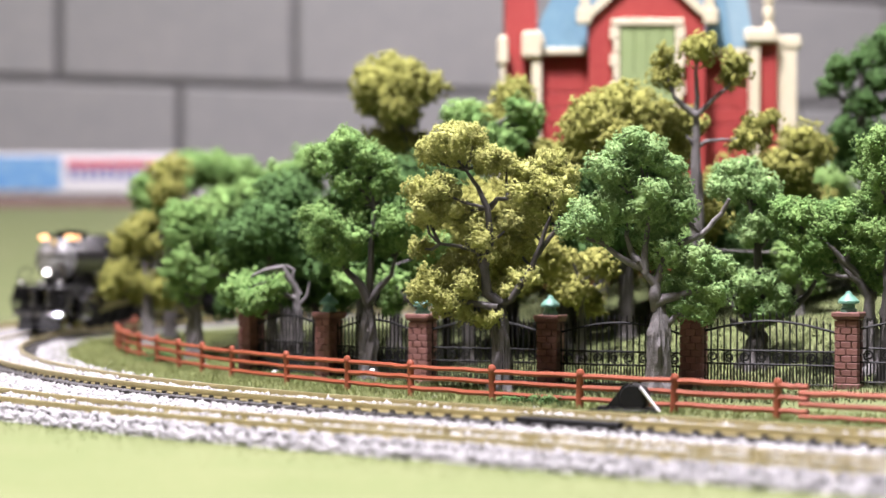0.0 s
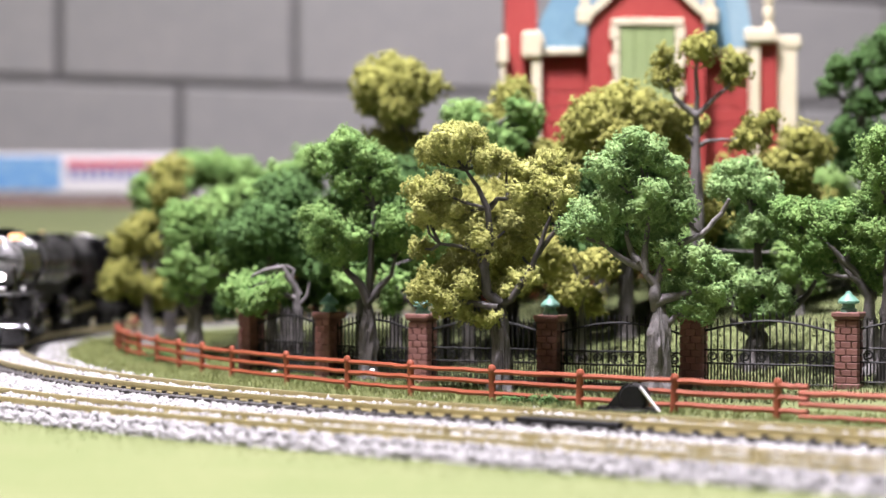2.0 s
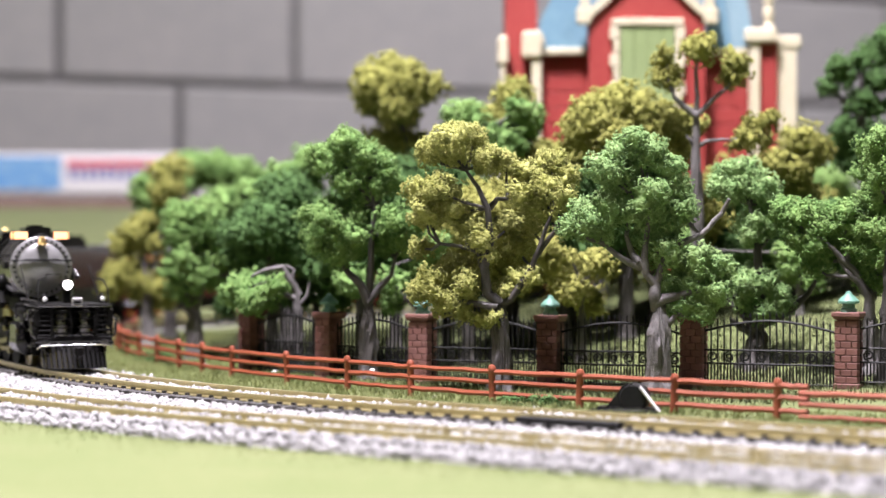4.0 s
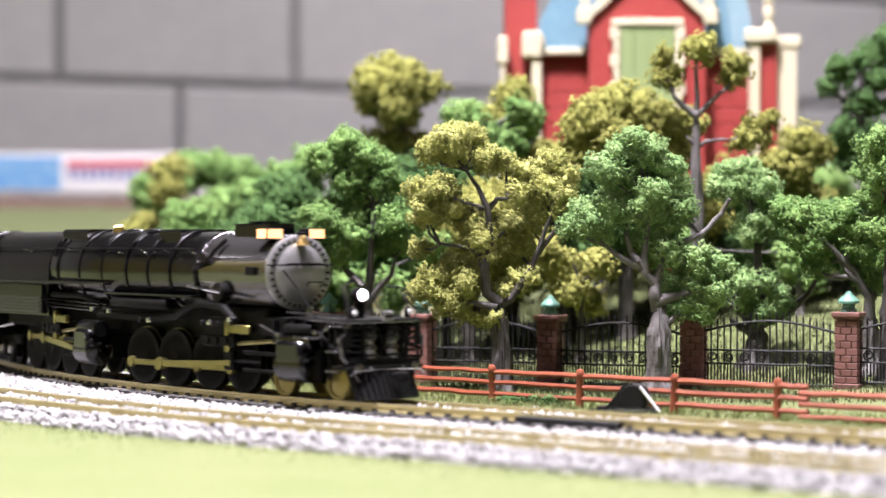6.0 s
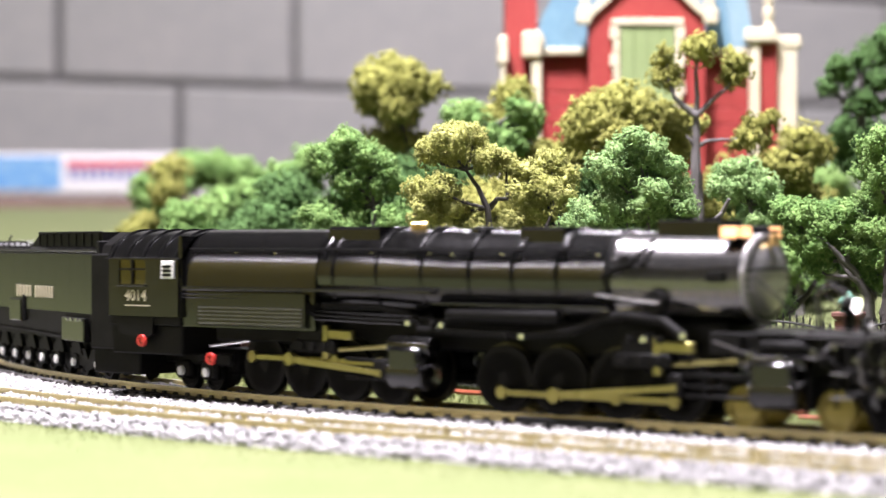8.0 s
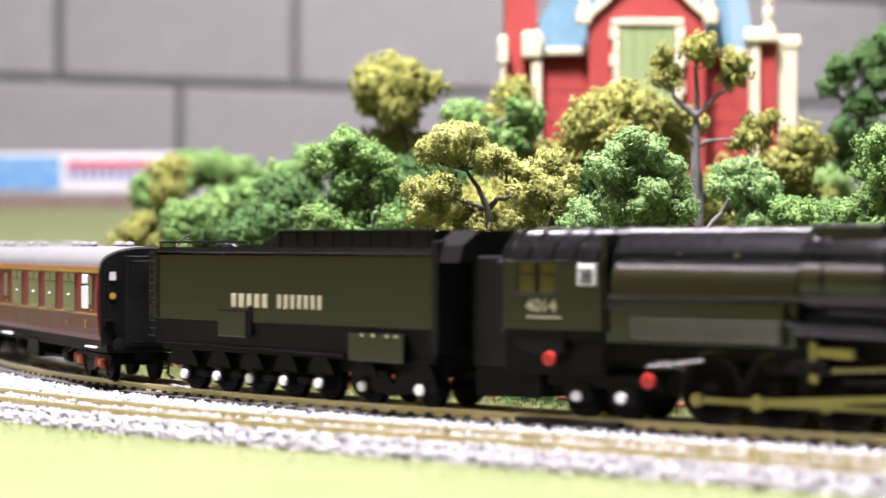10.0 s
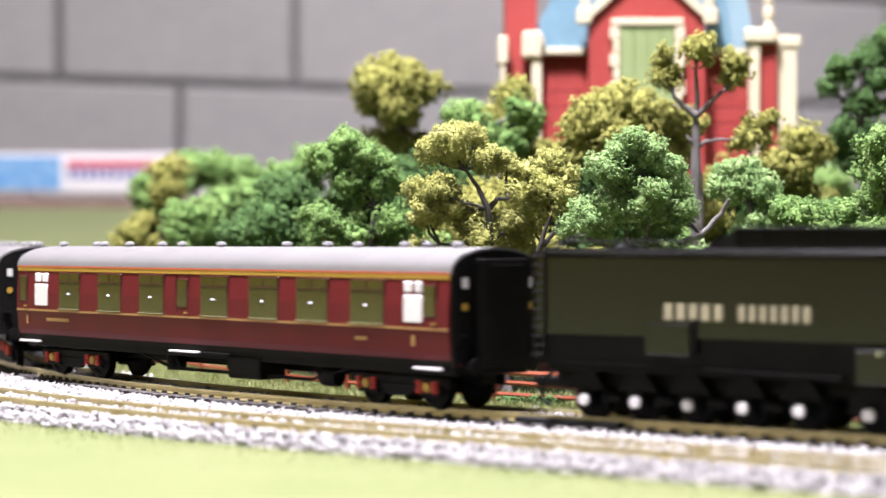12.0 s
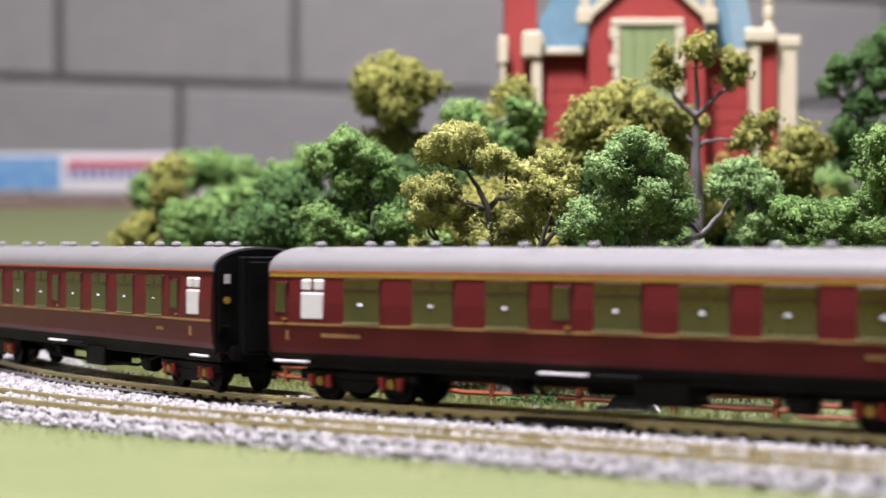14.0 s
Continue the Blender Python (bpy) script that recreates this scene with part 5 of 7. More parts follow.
def roller(me, parent, x, r, phase=0.0, label=""):
    ob = share("wheelset", me, parent, mp(x, 0, r), label)
    ROLLS.append((ob, x, r, phase))
    return ob


def engine_unit(name, loco, drivers, cyl, pivot, phase, driver_me, bearing):
    """One of the two sets of eight coupled wheels, with frame, cylinders, rods and valve gear; x in the locomotive's own measure from the pivot."""
    bm = B()
    x0, x1 = drivers[0] - pivot - 9, drivers[-1] - pivot + 9
    box(bm, x0, x1, -5.5, 5.5, 9, 17, 0.4)
    for q in drivers:
        box(bm, q - pivot - 2.2, q - pivot + 2.2, -6.3, 6.3, 7, 15, 0.3)
    unit = part(name, bm, M["satin"], loco)
    TRUCKS.append((unit, pivot, bearing))
    r = 9.9
    for q in drivers:
        roller(driver_me, unit, q - pivot, r, phase)
    c = cyl - pivot
    for sy in (-1, 1):
        y = sy * 13.2
        bm = lathe(B(), [(0, -7.2), (4.6, -7.2), (5.4, -6.6), (5.4, 6.6), (4.6, 7.2), (0, 7.2)], "x", 18, (c, y, 10.6))
        box(bm, c - 6.6, c + 6.6, y - 5.2, y + 5.0, 9.5, 18.5, 1.2)
        lathe(bm, [(0, -8.6), (3.0, -8.6), (3.2, -8), (3.2, 8), (3.0, 8.6), (0, 8.6)], "x", 14, (c, y, 18.6))
        part("cylinder", bm, M["black"], unit)
        bm = B()
        for k in range(3):
            lathe(bm, [(0, 0), (0.5, 0), (0.5, 1.0), (0, 1.0)], "x", 6, (c + 7.2, y + (k - 1) * 3.2, 12.5 + (0.9 if k == 1 else 0)))
        part("cylinder_bolts", bm, M["chrome"], unit)
        # crosshead guides and valve rod
        bm = box(B(), c - 29, c - 6, y - 0.9, y + 0.9, 13.0, 14.3, 0.2)
        box(bm, c - 29, c - 6, y - 0.9, y + 0.9, 7.4, 8.5, 0.2)
        part("crosshead_guide", bm, M["satin"], unit)
        bm = tube(B(), [(c - 36, y - sy * 0.5, 16.2), (c - 22, y - sy * 0.5, 17.2), (c - 7, y - sy * 0.5, 18.4)], 0.8, 6)
        part("valve_rod", bm, M["steel"], unit)
        bm = box(B(), c - 37, c - 26, y - 1.0, y + 1.0, 19.6, 22.6, 0.4)
        box(bm, c - 39, c - 36.5, y - 1.2, y + 1.2, 13, 24, 0.4)
        part("reverse_link", bm, M["steel"] if sy < 0 else M["satin"], unit)
        # hanger with three round openings
        bm = box(B(), c - 52, c - 33, y - 1.5, y + 1.0, 15.0, 19.4, 0.8)
        prism(bm, [(c - 50, 19), (c - 40, 19), (c - 38, 25), (c - 48, 25)], y - 1, y + 1)
        for k in range(3):
            lathe(bm, [(0.75, -0.35), (1.35, -0.35), (1.35, 0.35), (0.75, 0.35)], "y", 10, (c - 48 + k * 5.2, y - sy * -1.9, 17.2))
        part("link_hanger", bm, M["satin"], unit)
        # rods
        yy = sy * 12.6
        crank = 4.0
        base = drivers[0] - pivot
        span = drivers[-1] - drivers[0]
        bm = B()
        box(bm, 0, span, -0.45, 0.45, -0.95, 0.95, 0.2)
        for q in drivers:
            lathe(bm, [(0, -0.8), (1.9, -0.8), (1.9, 0.8), (0, 0.8)], "y", 12, (q - drivers[0], 0, 0))
        rod = part("side_rod", bm, M["steel"], unit, at=mp(base, yy, r))
        RODS.append((rod, base, yy, r, crank, phase + (90 if sy > 0 else 0), None))
        length = 40.0 if len(drivers) > 3 else 30.0
        drive = drivers[1] - pivot
        bm = B()
        prism(bm, [(-1.6, -1.2), (4, -1.1), (length - 3, -0.8), (length + 1.2, -1.0), (length + 1.2, 1.0), (length - 3, 0.8), (4, 1.1), (-1.6, 1.2)], -0.5, 0.5)
        lathe(bm, [(0, -0.9), (2.2, -0.9), (2.2, 0.9), (0, 0.9)], "y", 12)
        rod = part("main_rod", bm, M["steel"], unit, at=mp(drive, yy + sy * 1.5, r))
        RODS.append((rod, drive, yy + sy * 1.5, r, crank, phase + (90 if sy > 0 else 0), length))
        bm = box(B(), -2.6, 2.6, -1.2, 1.2, -3.2, 3.2, 0.5)
        tube(bm, [(0, 0, 0), (17, 0, 0)], 0.7, 6)
        head = part("crosshead", bm, M["satin"], unit, at=mp(drive + length, yy + sy * 0.6, r + 0.8))
        RODS.append((head, drive + length, yy + sy * 0.6, r + 0.8, crank, phase + (90 if sy > 0 else 0), 0.0))
    return unit


def text_part(words, size, material, parent, at, name="lettering", squash=1.0):
    cu = bpy.data.curves.new(name, "FONT")
    cu.body, cu.size, cu.extrude, cu.offset = words, size * MM, 0.08 * MM, 0.02 * MM
    cu.align_x = "CENTER"
    tmp = new("text_source", cu)
    me = bpy.data.meshes.new_from_object(tmp)
    bpy.data.objects.remove(tmp)
    me.materials.append(material)
    ob = share(name, me, parent, at)
    return ob


def locomotive():
    loco = thing("model_locomotive", "gloss black articulated model steam locomotive with a graphite smokebox, headlight lit", "model locomotive")
    MOVES.append((loco, *BOILER, 1.5))
    zc, rb = 39.4, 14.2
    # boiler barrel, tapering to the firebox
    bm = lathe(B(), [(rb - 0.8, -42.5), (rb, -43.5), (rb, -100), (rb + 0.6, -102), (rb + 0.6, -152), (rb, -154)], "x", 40, (0, 0, zc))
    part("boiler", bm, M["black"], loco, "gloss black boiler barrel")
    prof = [(-15, 22), (-15.4, 30)] + [(-15.0 * math.cos(a), 39 + 15.2 * math.sin(a)) for a in np.linspace(0, math.pi, 17)] + [(15.4, 30), (15, 22)]
    part("firebox", prism(B(), prof, -214, -153, "x"), M["black"], loco)
    bm = lathe(B(), [(12.2, 0.4), (12.6, -0.6), (13.0, -40), (13.6, -41), (13.6, -42.8)], "x", 40, (0, 0, zc + 0.6))
    part("smokebox", bm, M["graphite"], loco, "grey graphite smokebox")
    ring = part("front_ring", lathe(B(), [(12.4, -0.6), (12.4, 0.8), (11.7, 1.3), (9.9, 1.3), (9.7, 0.3)], "x", 40, (0, 0, zc + 0.6)), M["silver"], loco, "grey bolted ring round the smokebox front")
    for k in range(32):
        a = 2 * math.pi * k / 32
        y, z = 10.8 * math.cos(a), zc + 0.6 + 10.8 * math.sin(a)
        part("lug", box(B(), 1.1, 1.8, -0.35, 0.35, -0.6, 0.6, 0.15, Matrix.Translation((0, y, z)) @ Matrix.Rotation(a + math.pi / 2, 4, "X")), M["satin"], ring, smooth=False)
    bm = lathe(B(), [(9.8, 0.3), (9.7, 1.5), (8.8, 2.1), (6.8, 2.9), (3.5, 3.5), (0, 3.7)], "x", 40, (0, 0, zc + 0.6))
    door = part("smokebox_door", bm, M["silver"], loco, "domed grey smokebox door")
    part("door_bar", tube(B(), [(1.6, -12.6, zc + 3.2), (3.6, -6, zc + 3.2), (4.1, 0, zc + 3.2), (3.6, 6, zc + 3.2), (1.6, 12.6, zc + 3.2)], 0.3, 6), M["satin"], loco)
    part("door_grab", tube(B(), [(3.0, 1.5, zc - 4), (4.2, 1.5, zc - 2.4), (4.2, 7.5, zc - 2.4), (2.4, 7.5, zc - 4)], 0.22, 5), M["satin"], loco)
    bell = part("bell", lathe(B(), [(2.1, zc + 9.6), (1.5, zc + 10.8), (1.2, zc + 12.4), (0.5, zc + 13.0), (0, zc + 13.1)], "z", 14, (3.4, 0, 0)), M["brass"], loco, "brass bell")
    part("bell_yoke", box(box(B(), 2.9, 3.9, -2.6, 2.6, zc + 13.0, zc + 13.9, 0.2), 0, 3.4, -0.6, 0.6, zc + 13, zc + 14, 0.2), M["satin"], bell)
    rb2 = part("rivet_ring", lathe(B(), [(13.5, -43.0), (14.5, -43.0), (14.5, -41.6), (13.5, -41.6)], "x", 40, (0, 0, zc)), M["satin"], loco)
    for k in range(26):
        a = radians(-20 + 220 * k / 25)
        part("bolt", lathe(B(), [(0, 0), (0.42, 0.05), (0, 0.45)], "z", 6, (-41.0, -14.0 * math.cos(a), zc + 14.0 * math.sin(a))), M["chrome"], rb2)
    part("door_handrail", tube(B(), [(3.0, -8, zc + 3), (4.2, -6, zc + 3.6), (4.2, 6, zc + 3.6), (3.0, 8, zc + 3)], 0.3, 6), M["satin"], loco)
    # bands round the boiler
    for x in (-60, -76, -92, -110, -128, -146):
        part("boiler_band", lathe(B(), [(rb + 0.55 + (0.35 if x < -100 else 0), x - 0.45), (rb + 0.85 + (0.35 if x < -100 else 0), x), (rb + 0.55 + (0.35 if x < -100 else 0), x + 0.45)], "x", 40, (0, 0, zc)), M["black"], loco)
    # flat side boxes on the crown, stack casing, domes
    for x0, x1, hh in ((-76, -60.5, 14.2), (-152, -131, 14.6)):
        bm = prism(B(), [(-9.5, zc + 8.5), (9.5, zc + 8.5), (9.5, zc + hh), (8.5, zc + hh + 0.9), (-8.5, zc + hh + 0.9), (-9.5, zc + hh)], x0, x1, "x")
        part("sand_box", bm, M["black"], loco)
    bm = prism(B(), [(-5.2, zc + 10), (5.2, zc + 10), (5.2, zc + 16.3), (4.8, zc + 16.8), (-4.8, zc + 16.8), (-5.2, zc + 16.3)], -31, -10, "x")
    part("stack_casing", bm, M["black"], loco, smooth=False)
    for x in (-25, -16):
        part("chimney", lathe(B(), [(2.6, zc + 15.5), (2.5, zc + 17.2), (3.0, zc + 17.6), (2.2, zc + 17.6), (2.0, zc + 16)], "z", 16, (x, 0, 0)), M["satin"], loco)
    for x in (-97, -112, -131):
        part("dome", lathe(B(), [(4.4, zc + 12.8), (4.2, zc + 14.4), (3.0, zc + 15.3), (0, zc + 15.6)], "z", 18, (x, 0, 0)), M["black"], loco)
    for x in (-119, -121.2, -123.4):
        part("safety_valve", lathe(B(), [(0.9, zc + 14), (0.9, zc + 16.0), (1.2, zc + 16.2), (0.6, zc + 17.0), (0, zc + 17)], "z", 10, (x, -1.8, 0)), M["brass"], loco)
    for x in (-49, -66, -83, -118, -140, -160, -178, -194):
        bm = tube(B(), [(x, -12.2, zc + 7.6), (x, -13.2, zc + 8.4)], 0.32, 5)
        part("stanchion", bm, M["chrome"], loco)
    part("handrail", tube(B(), [(x, -13.4, zc + 8.4) for x in (-44, -100, -160, -211)], 0.3, 6), M["satin"], loco)
    part("handrail", tube(B(), [(-2, -12.6, zc + 5.6), (-20, -13.2, zc + 5.2), (-41, -13.2, zc + 5.2)], 0.28, 6), M["satin"], loco)
    for i, x in enumerate((-46, -53, -74, -80, -90, -99, -108, -116, -131, -150, -163, -172, -190, -205)):
        part("washout_plug", lathe(B(), [(0, -0.4), (0.4, -0.4), (0.4, 0.4), (0, 0.5)], "y", 8, (x, -(12.6 + 0.4 * (i % 2)), zc + 7.0 - 2.4 * (i % 3 == 1))), M["chrome"], loco)
    # pipes over the boiler side
    for x in (-58, -74, -92, -112, -150):
        part("injector_pipe", tube(B(), [(x, -(rb + 0.9) * math.cos(a), zc + (rb + 0.9) * math.sin(a)) for a in np.linspace(0.35, 1.35, 7)], 0.45, 6), M["black"], loco)
    part("feed_pipe", tube(B(), [(-44, -14.0, zc + 0.5), (-40, -14.4, zc + 3), (-34, -14.2, zc + 4.5), (-31, -13.0, zc + 8), (-29, -9.6, zc + 11.5)], 0.75, 8), M["satin"], loco)
    part("check_valve", lathe(B(), [(0, -1.6), (2.0, -1.6), (2.2, 0), (0, 0.4)], "y", 14, (-36, -13.2, zc + 5.0)), M["satin"], loco)
    part("feed_pump", lathe(B(), [(0, -2), (3.2, -2), (3.4, 0), (3.2, 2), (0, 2)], "y", 16, (-26, -13.2, zc - 6.0)), M["satin"], loco)
    part("pump_rod", tube(B(), [(-45, -15.4, zc - 4.2), (-24, -15.4, zc - 6.0)], 0.5, 6), M["chrome"], loco)
    part("builder_plate", box(B(), -10, -4.5, -14.2, -12.2, zc - 0.2, zc + 2.6, 0.2), M["satin"], loco, smooth=False)
    # running boards and long tanks
    part("running_board", box(B(), -211, -104, -17.2, -12.5, 34.4, 35.4, 0.2), M["black"], loco, smooth=False)
    part("running_board", box(B(), -104, -40, -17.2, -12.5, 31.2, 32.0, 0.2), M["black"], loco, smooth=False)
    part("running_board", box(B(), -211, -40, 12.5, 17.2, 33.4, 34.4, 0.2), M["black"], loco, smooth=False)
    part("air_tank", lathe(B(), [(0, -99), (1.6, -98.4), (2.1, -97.4), (2.1, -58.6), (1.6, -57.6), (0, -57)], "x", 16, (0, -15.6, 28.6)), M["satin"], loco)
    part("steam_pipe", tube(B(), [(-110, -15, 23.5), (-70, -15, 23.5), (-54, -15, 24.5), (-44, -15, 28.5), (-36, -14.5, 29.5), (-24, -14, 28.6), (-17, -13.6, 24)], 1.5, 10), M["satin"], loco)
    part("steam_pipe", tube(B(), [(-150, -14.5, 30), (-126, -14.5, 30), (-114, -14.5, 28), (-106, -14.5, 23.5)], 1.1, 8), M["satin"], loco)
    for k, (x, z) in enumerate(((-113, 25.5), (-104, 25.5), (-100, 25.2), (-76, 22.8), (-70, 22.8), (-33, 23), (-28, 23.2), (-23, 23), (-15, 24.5))):
        part("valve_fitting", lathe(B(), [(0, -0.8), (0.9, -0.8), (1.1, 0.2), (0.5, 0.9), (0, 1.0)], "y", 8, (x, -16.6, z)), M["chrome"] if k % 2 == 0 else M["satin"], loco)
    for z in (25.8, 27.0, 28.4):
        part("pipe_run", tube(B(), [(-212, -16.4, z + 6), (-160, -16.2, z + 6), (-152, -15.6, z), (-104, -15.4, z - 1)], 0.35, 5), M["black"], loco)
    # firebox side sheet with pale ribs
    panel = part("ashpan_side", prism(B(), [(-15.3, 22.6), (-16.6, 23.0), (-16.6, 33.6), (-15.3, 33.8)], -205, -156, "x"), M["black"], loco, smooth=False)
    for k in range(5):
        part("rib", box(B(), -203.5, -157, -17.3, -16.5, 23.3 + 1.25 * k, 23.9 + 1.25 * k, 0.15), M["graphite"], panel, "pale grey rib", smooth=False)
    # belly under the boiler
    part("saddle", box(B(), -205, -6, -8, 8, 17, 28, 1.0), M["satin"], loco, smooth=False)
    # cab
    roof = [(-16.5 * math.cos(a), 41.5 + 12.6 * math.sin(a)) for a in np.linspace(0.28, math.pi - 0.28, 15)]
    bm = prism(B(), [(-17.4, 44.3)] + roof + [(17.4, 44.3), (15.8, 44.0)] + [(0.93 * x, z - 1.1) for x, z in roof[::-1]] + [(-15.8, 44.0)], -249, -212, "x")
    cabroof = part("cab_roof", bm, M["black"], loco)
    for x in (-247, -239, -231, -223, -215):
        part("roof_rib", tube(B(), [(x, 1.015 * a, z + 0.25) for a, z in roof], 0.32, 5), M["black"], cabroof)
    for sy in (-1, 1):
        y0, y1 = sorted((sy * 16.4, sy * 17.2))
        bm = box(B(), -247, -242, y0, y1, 25, 44.6)
        box(bm, -228.8, -213, y0, y1, 25, 44.6)
        box(bm, -242, -228.8, y0, y1, 25, 35.6)
        box(bm, -242, -228.8, y0, y1, 44.0, 44.6)
        side = part("cab_side", bm, M["black"], loco, smooth=False)
        part("window_frame", box(box(B(), -235.8, -235.0, y0 - 0.2, y1 + 0.2, 35.6, 44), -242, -228.8, y0 - 0.2, y1 + 0.2, 40.6, 41.1), M["satin"], side, smooth=False)
        part("arm_rest", box(B(), -242.4, -228.4, y0 - 0.7, y1 + 0.7, 35.0, 35.7, 0.2), M["black"], side, smooth=False)
        part("window_pane", box(B(), -241.9, -228.9, sy * 16.6 - 0.1, sy * 16.6 + 0.1, 35.6, 44), M["pane"], side, smooth=False)
    text_part("4014", 5.4, M["letter"], loco, mp(-233.6, -17.3, 30.2, 90, 0, 0), "number")
    part("number_underline", box(B(), -238.6, -226.6, -17.45, -17.25, 28.4, 28.8), M["letter"], loco, smooth=False)
    plate = part("side_number_board", box(B(), -220.6, -214.6, -17.9, -17.0, 37.8, 43.8, 0.2), M["white"], loco, smooth=False)
    for z in (38.6, 40.0, 41.4):
        part("board_bar", box(B(), -219.7, -215.5, -18.15, -17.8, z, z + 0.9), M["satin"], plate, smooth=False)
    part("cab_floor", box(B(), -249, -213, -16, 16, 22, 25, 0.4), M["satin"], loco, smooth=False)
    part("cab_front", box(B(), -213.5, -212, -16.4, 16.4, 25, 52), M["black"], loco, smooth=False)
    part("cab_steps", prism(B(), [(-247, 25), (-226, 25), (-226, 19), (-231, 17), (-242, 19)], -16.6, -15.2), M["satin"], loco, smooth=False)
    # Black boxes added to keep the gap behind and under the cab dark.
    part("cab_apron", box(box(B(), -262, -247, -12.5, 12.5, 13, 46, 0.6), -249, -214, -14, 14, 12, 22.2, 0.6), M["satin"], loco, smooth=False)
    part("rear_beam", box(B(), -262, -238, -11, 11, 4.5, 13.5, 0.6), M["satin"], loco, smooth=False)
    # trailing truck, swivelling under the cab
    bm = box(B(), -20, 19, -7.5, 7.5, 6.5, 14, 0.8)
    for q in (-7.5, 7.5):
        box(bm, q - 5, q + 5, -12.2, -8.5, 3.5, 10.5, 1.2)
        box(bm, q - 5, q + 5, 8.5, 12.2, 3.5, 10.5, 1.2)
    box(bm, -19, 20, -11.5, -9.5, 8.5, 13, 0.8)
    box(bm, -19, 20, 9.5, 11.5, 8.5, 13, 0.8)
    truck = part("trailing_truck", bm, M["satin"], loco)
    TRUCKS.append((truck, -215.5, (-208, -223)))
    tw = wheel_mesh("wheelset", 6.0, 0, 8.2, M["satin"])
    for q in (-7.5, 7.5):
        roller(tw, truck, q, 6.0)
        part("journal", lathe(B(), [(0, -13.3), (1.5, -13.25), (1.7, -12.0)], "y", 14, (q, 0, 6.2)), M["chalk"], truck, "white painted axle end")
    for q, z in ((-231, 16.8), (-197.8, 11.8)):
        disc = part("marker_disc", lathe(B(), [(0, -17.4), (1.9, -17.4), (2.1, -17.0), (2.1, -16.4), (0, -16.4)], "y", 18, (q, 0, z)), M["signal_red"], loco, "red enamel disc with a black mark")
        part("disc_mark", tube(B(), [(q - 0.8, -17.5, z + 0.5), (q + 0.3, -17.5, z + 0.9), (q - 0.3, -17.5, z - 0.7), (q + 0.8, -17.5, z - 0.9)], 0.2, 4), M["satin"], disc)
    part("sander_rod", tube(B(), [(-198, -16.6, 16), (-180, -16.6, 18.2)], 0.5, 6), M["chrome"], loco)
    # running gear
    driver = wheel_mesh("wheelset", 9.9, 14, 9.0, M["satin"], crank=4.0)
    engine_unit("rear_engine", loco, [-180.2, -160.7, -141.2, -121.7], -109.5, -153, 40, driver, (-121.7, -180.2))
    front = engine_unit("front_engine", loco, [-79.4, -59.8, -39.4, -20.4], 13.5, -52, 250, driver, (28, -79.4))
    # pilot: deck, truck, headlight and the steps, carried by the front engine
    o = 52.0
    pw = wheel_mesh("wheelset", 5.6, 0, 8.2, M["brassy"])
    for q in (0.5, 28.0):
        roller(pw, front, q + o, 5.6)
    bm = box(B(), o - 8, o + 40, -8, 8, 8.5, 14, 0.6)
    box(bm, o + 12, o + 22, -13, 13, 5, 21, 2.0)
    part("pilot_frame", bm, M["satin"], front, smooth=False)
    # pipes, tanks and brackets along the side of the front platform
    for sy in (-1, 1):
        part("side_tank", lathe(B(), [(0, o + 8), (1.3, o + 8.5), (1.7, o + 9.5), (1.7, o + 21), (1.3, o + 22), (0, o + 22.5)], "x", 14, (0, sy * 14.6, 22.4)), M["satin"], front)
        part("side_pipe", tube(B(), [(o - 6, sy * 14.2, 23.2), (o + 4, sy * 15.0, 20.4), (o + 14, sy * 15.2, 19.6), (o + 26, sy * 15.2, 19.8), (o + 30, sy * 15.0, 23.8), (o + 40, sy * 14.8, 23.8)], 0.5, 7), M["graphite"], front)
        part("side_pipe", tube(B(), [(o + 22, sy * 15.0, 22.2), (o + 27, sy * 15.3, 21.2), (o + 33, sy * 15.2, 17.0), (o + 41, sy * 15.0, 16.2)], 0.4, 6), M["satin"], front)
        for q in (o + 2, o + 12, o + 18, o + 27, o + 34, o + 39):
            part("bracket", box(B(), q, q + 0.8, *sorted((sy * 13.0, sy * 15.4)), 17.5, 25.0, 0.15), M["satin"], front, smooth=False)
        for q, z in ((o + 6, 20.0), (o + 25, 21.4), (o + 31, 22.8), (o + 37, 19.6), (o + 15, 19.6)):
            part("pipe_union", lathe(B(), [(0, -0.7), (0.8, -0.7), (0.9, 0.1), (0.5, 0.8), (0, 0.8)], "y", 8, (q, sy * 15.6, z)), M["graphite"], front)
    deck = part("pilot_deck", box(box(B(), o + 6, o + 40.4, -15, 15, 25.2, 25.9, 0.25), o - 8, o + 8, -13, 13, 24.6, 25.6, 0.3), M["satin"], front, smooth=False)
    beam = part("pilot_beam", box(B(), o + 37, o + 40, -15, 15, 11.6, 13.2, 0.3), M["satin"], front, smooth=False)
    part("beam_back", box(B(), o + 31, o + 34, -13.0, 13.0, 12, 25, 0.3), M["satin"], front, smooth=False)
    # two cross-compound pumps behind shields, cooling coils beside them
    for y in (-4.6, 4.6):
        bm = lathe(B(), [(0, 13.2), (2.6, 13.2), (3.1, 14.0), (3.1, 17.4), (2.3, 18.0), (2.3, 19.0), (3.1, 19.6), (3.1, 23.4), (2.5, 24.2), (0, 24.6)], "z", 18, (o + 37.1, y, 0))
        pump = part("front_pump", bm, M["graphite"], front, "grey air pump")
        for z in (14.6, 16.8, 20.2, 22.8):
            part("pump_flange", lathe(B(), [(3.0, z - 0.25), (3.5, z - 0.25), (3.5, z + 0.25), (3.0, z + 0.25)], "z", 18, (o + 37.1, y, 0)), M["satin"], pump)
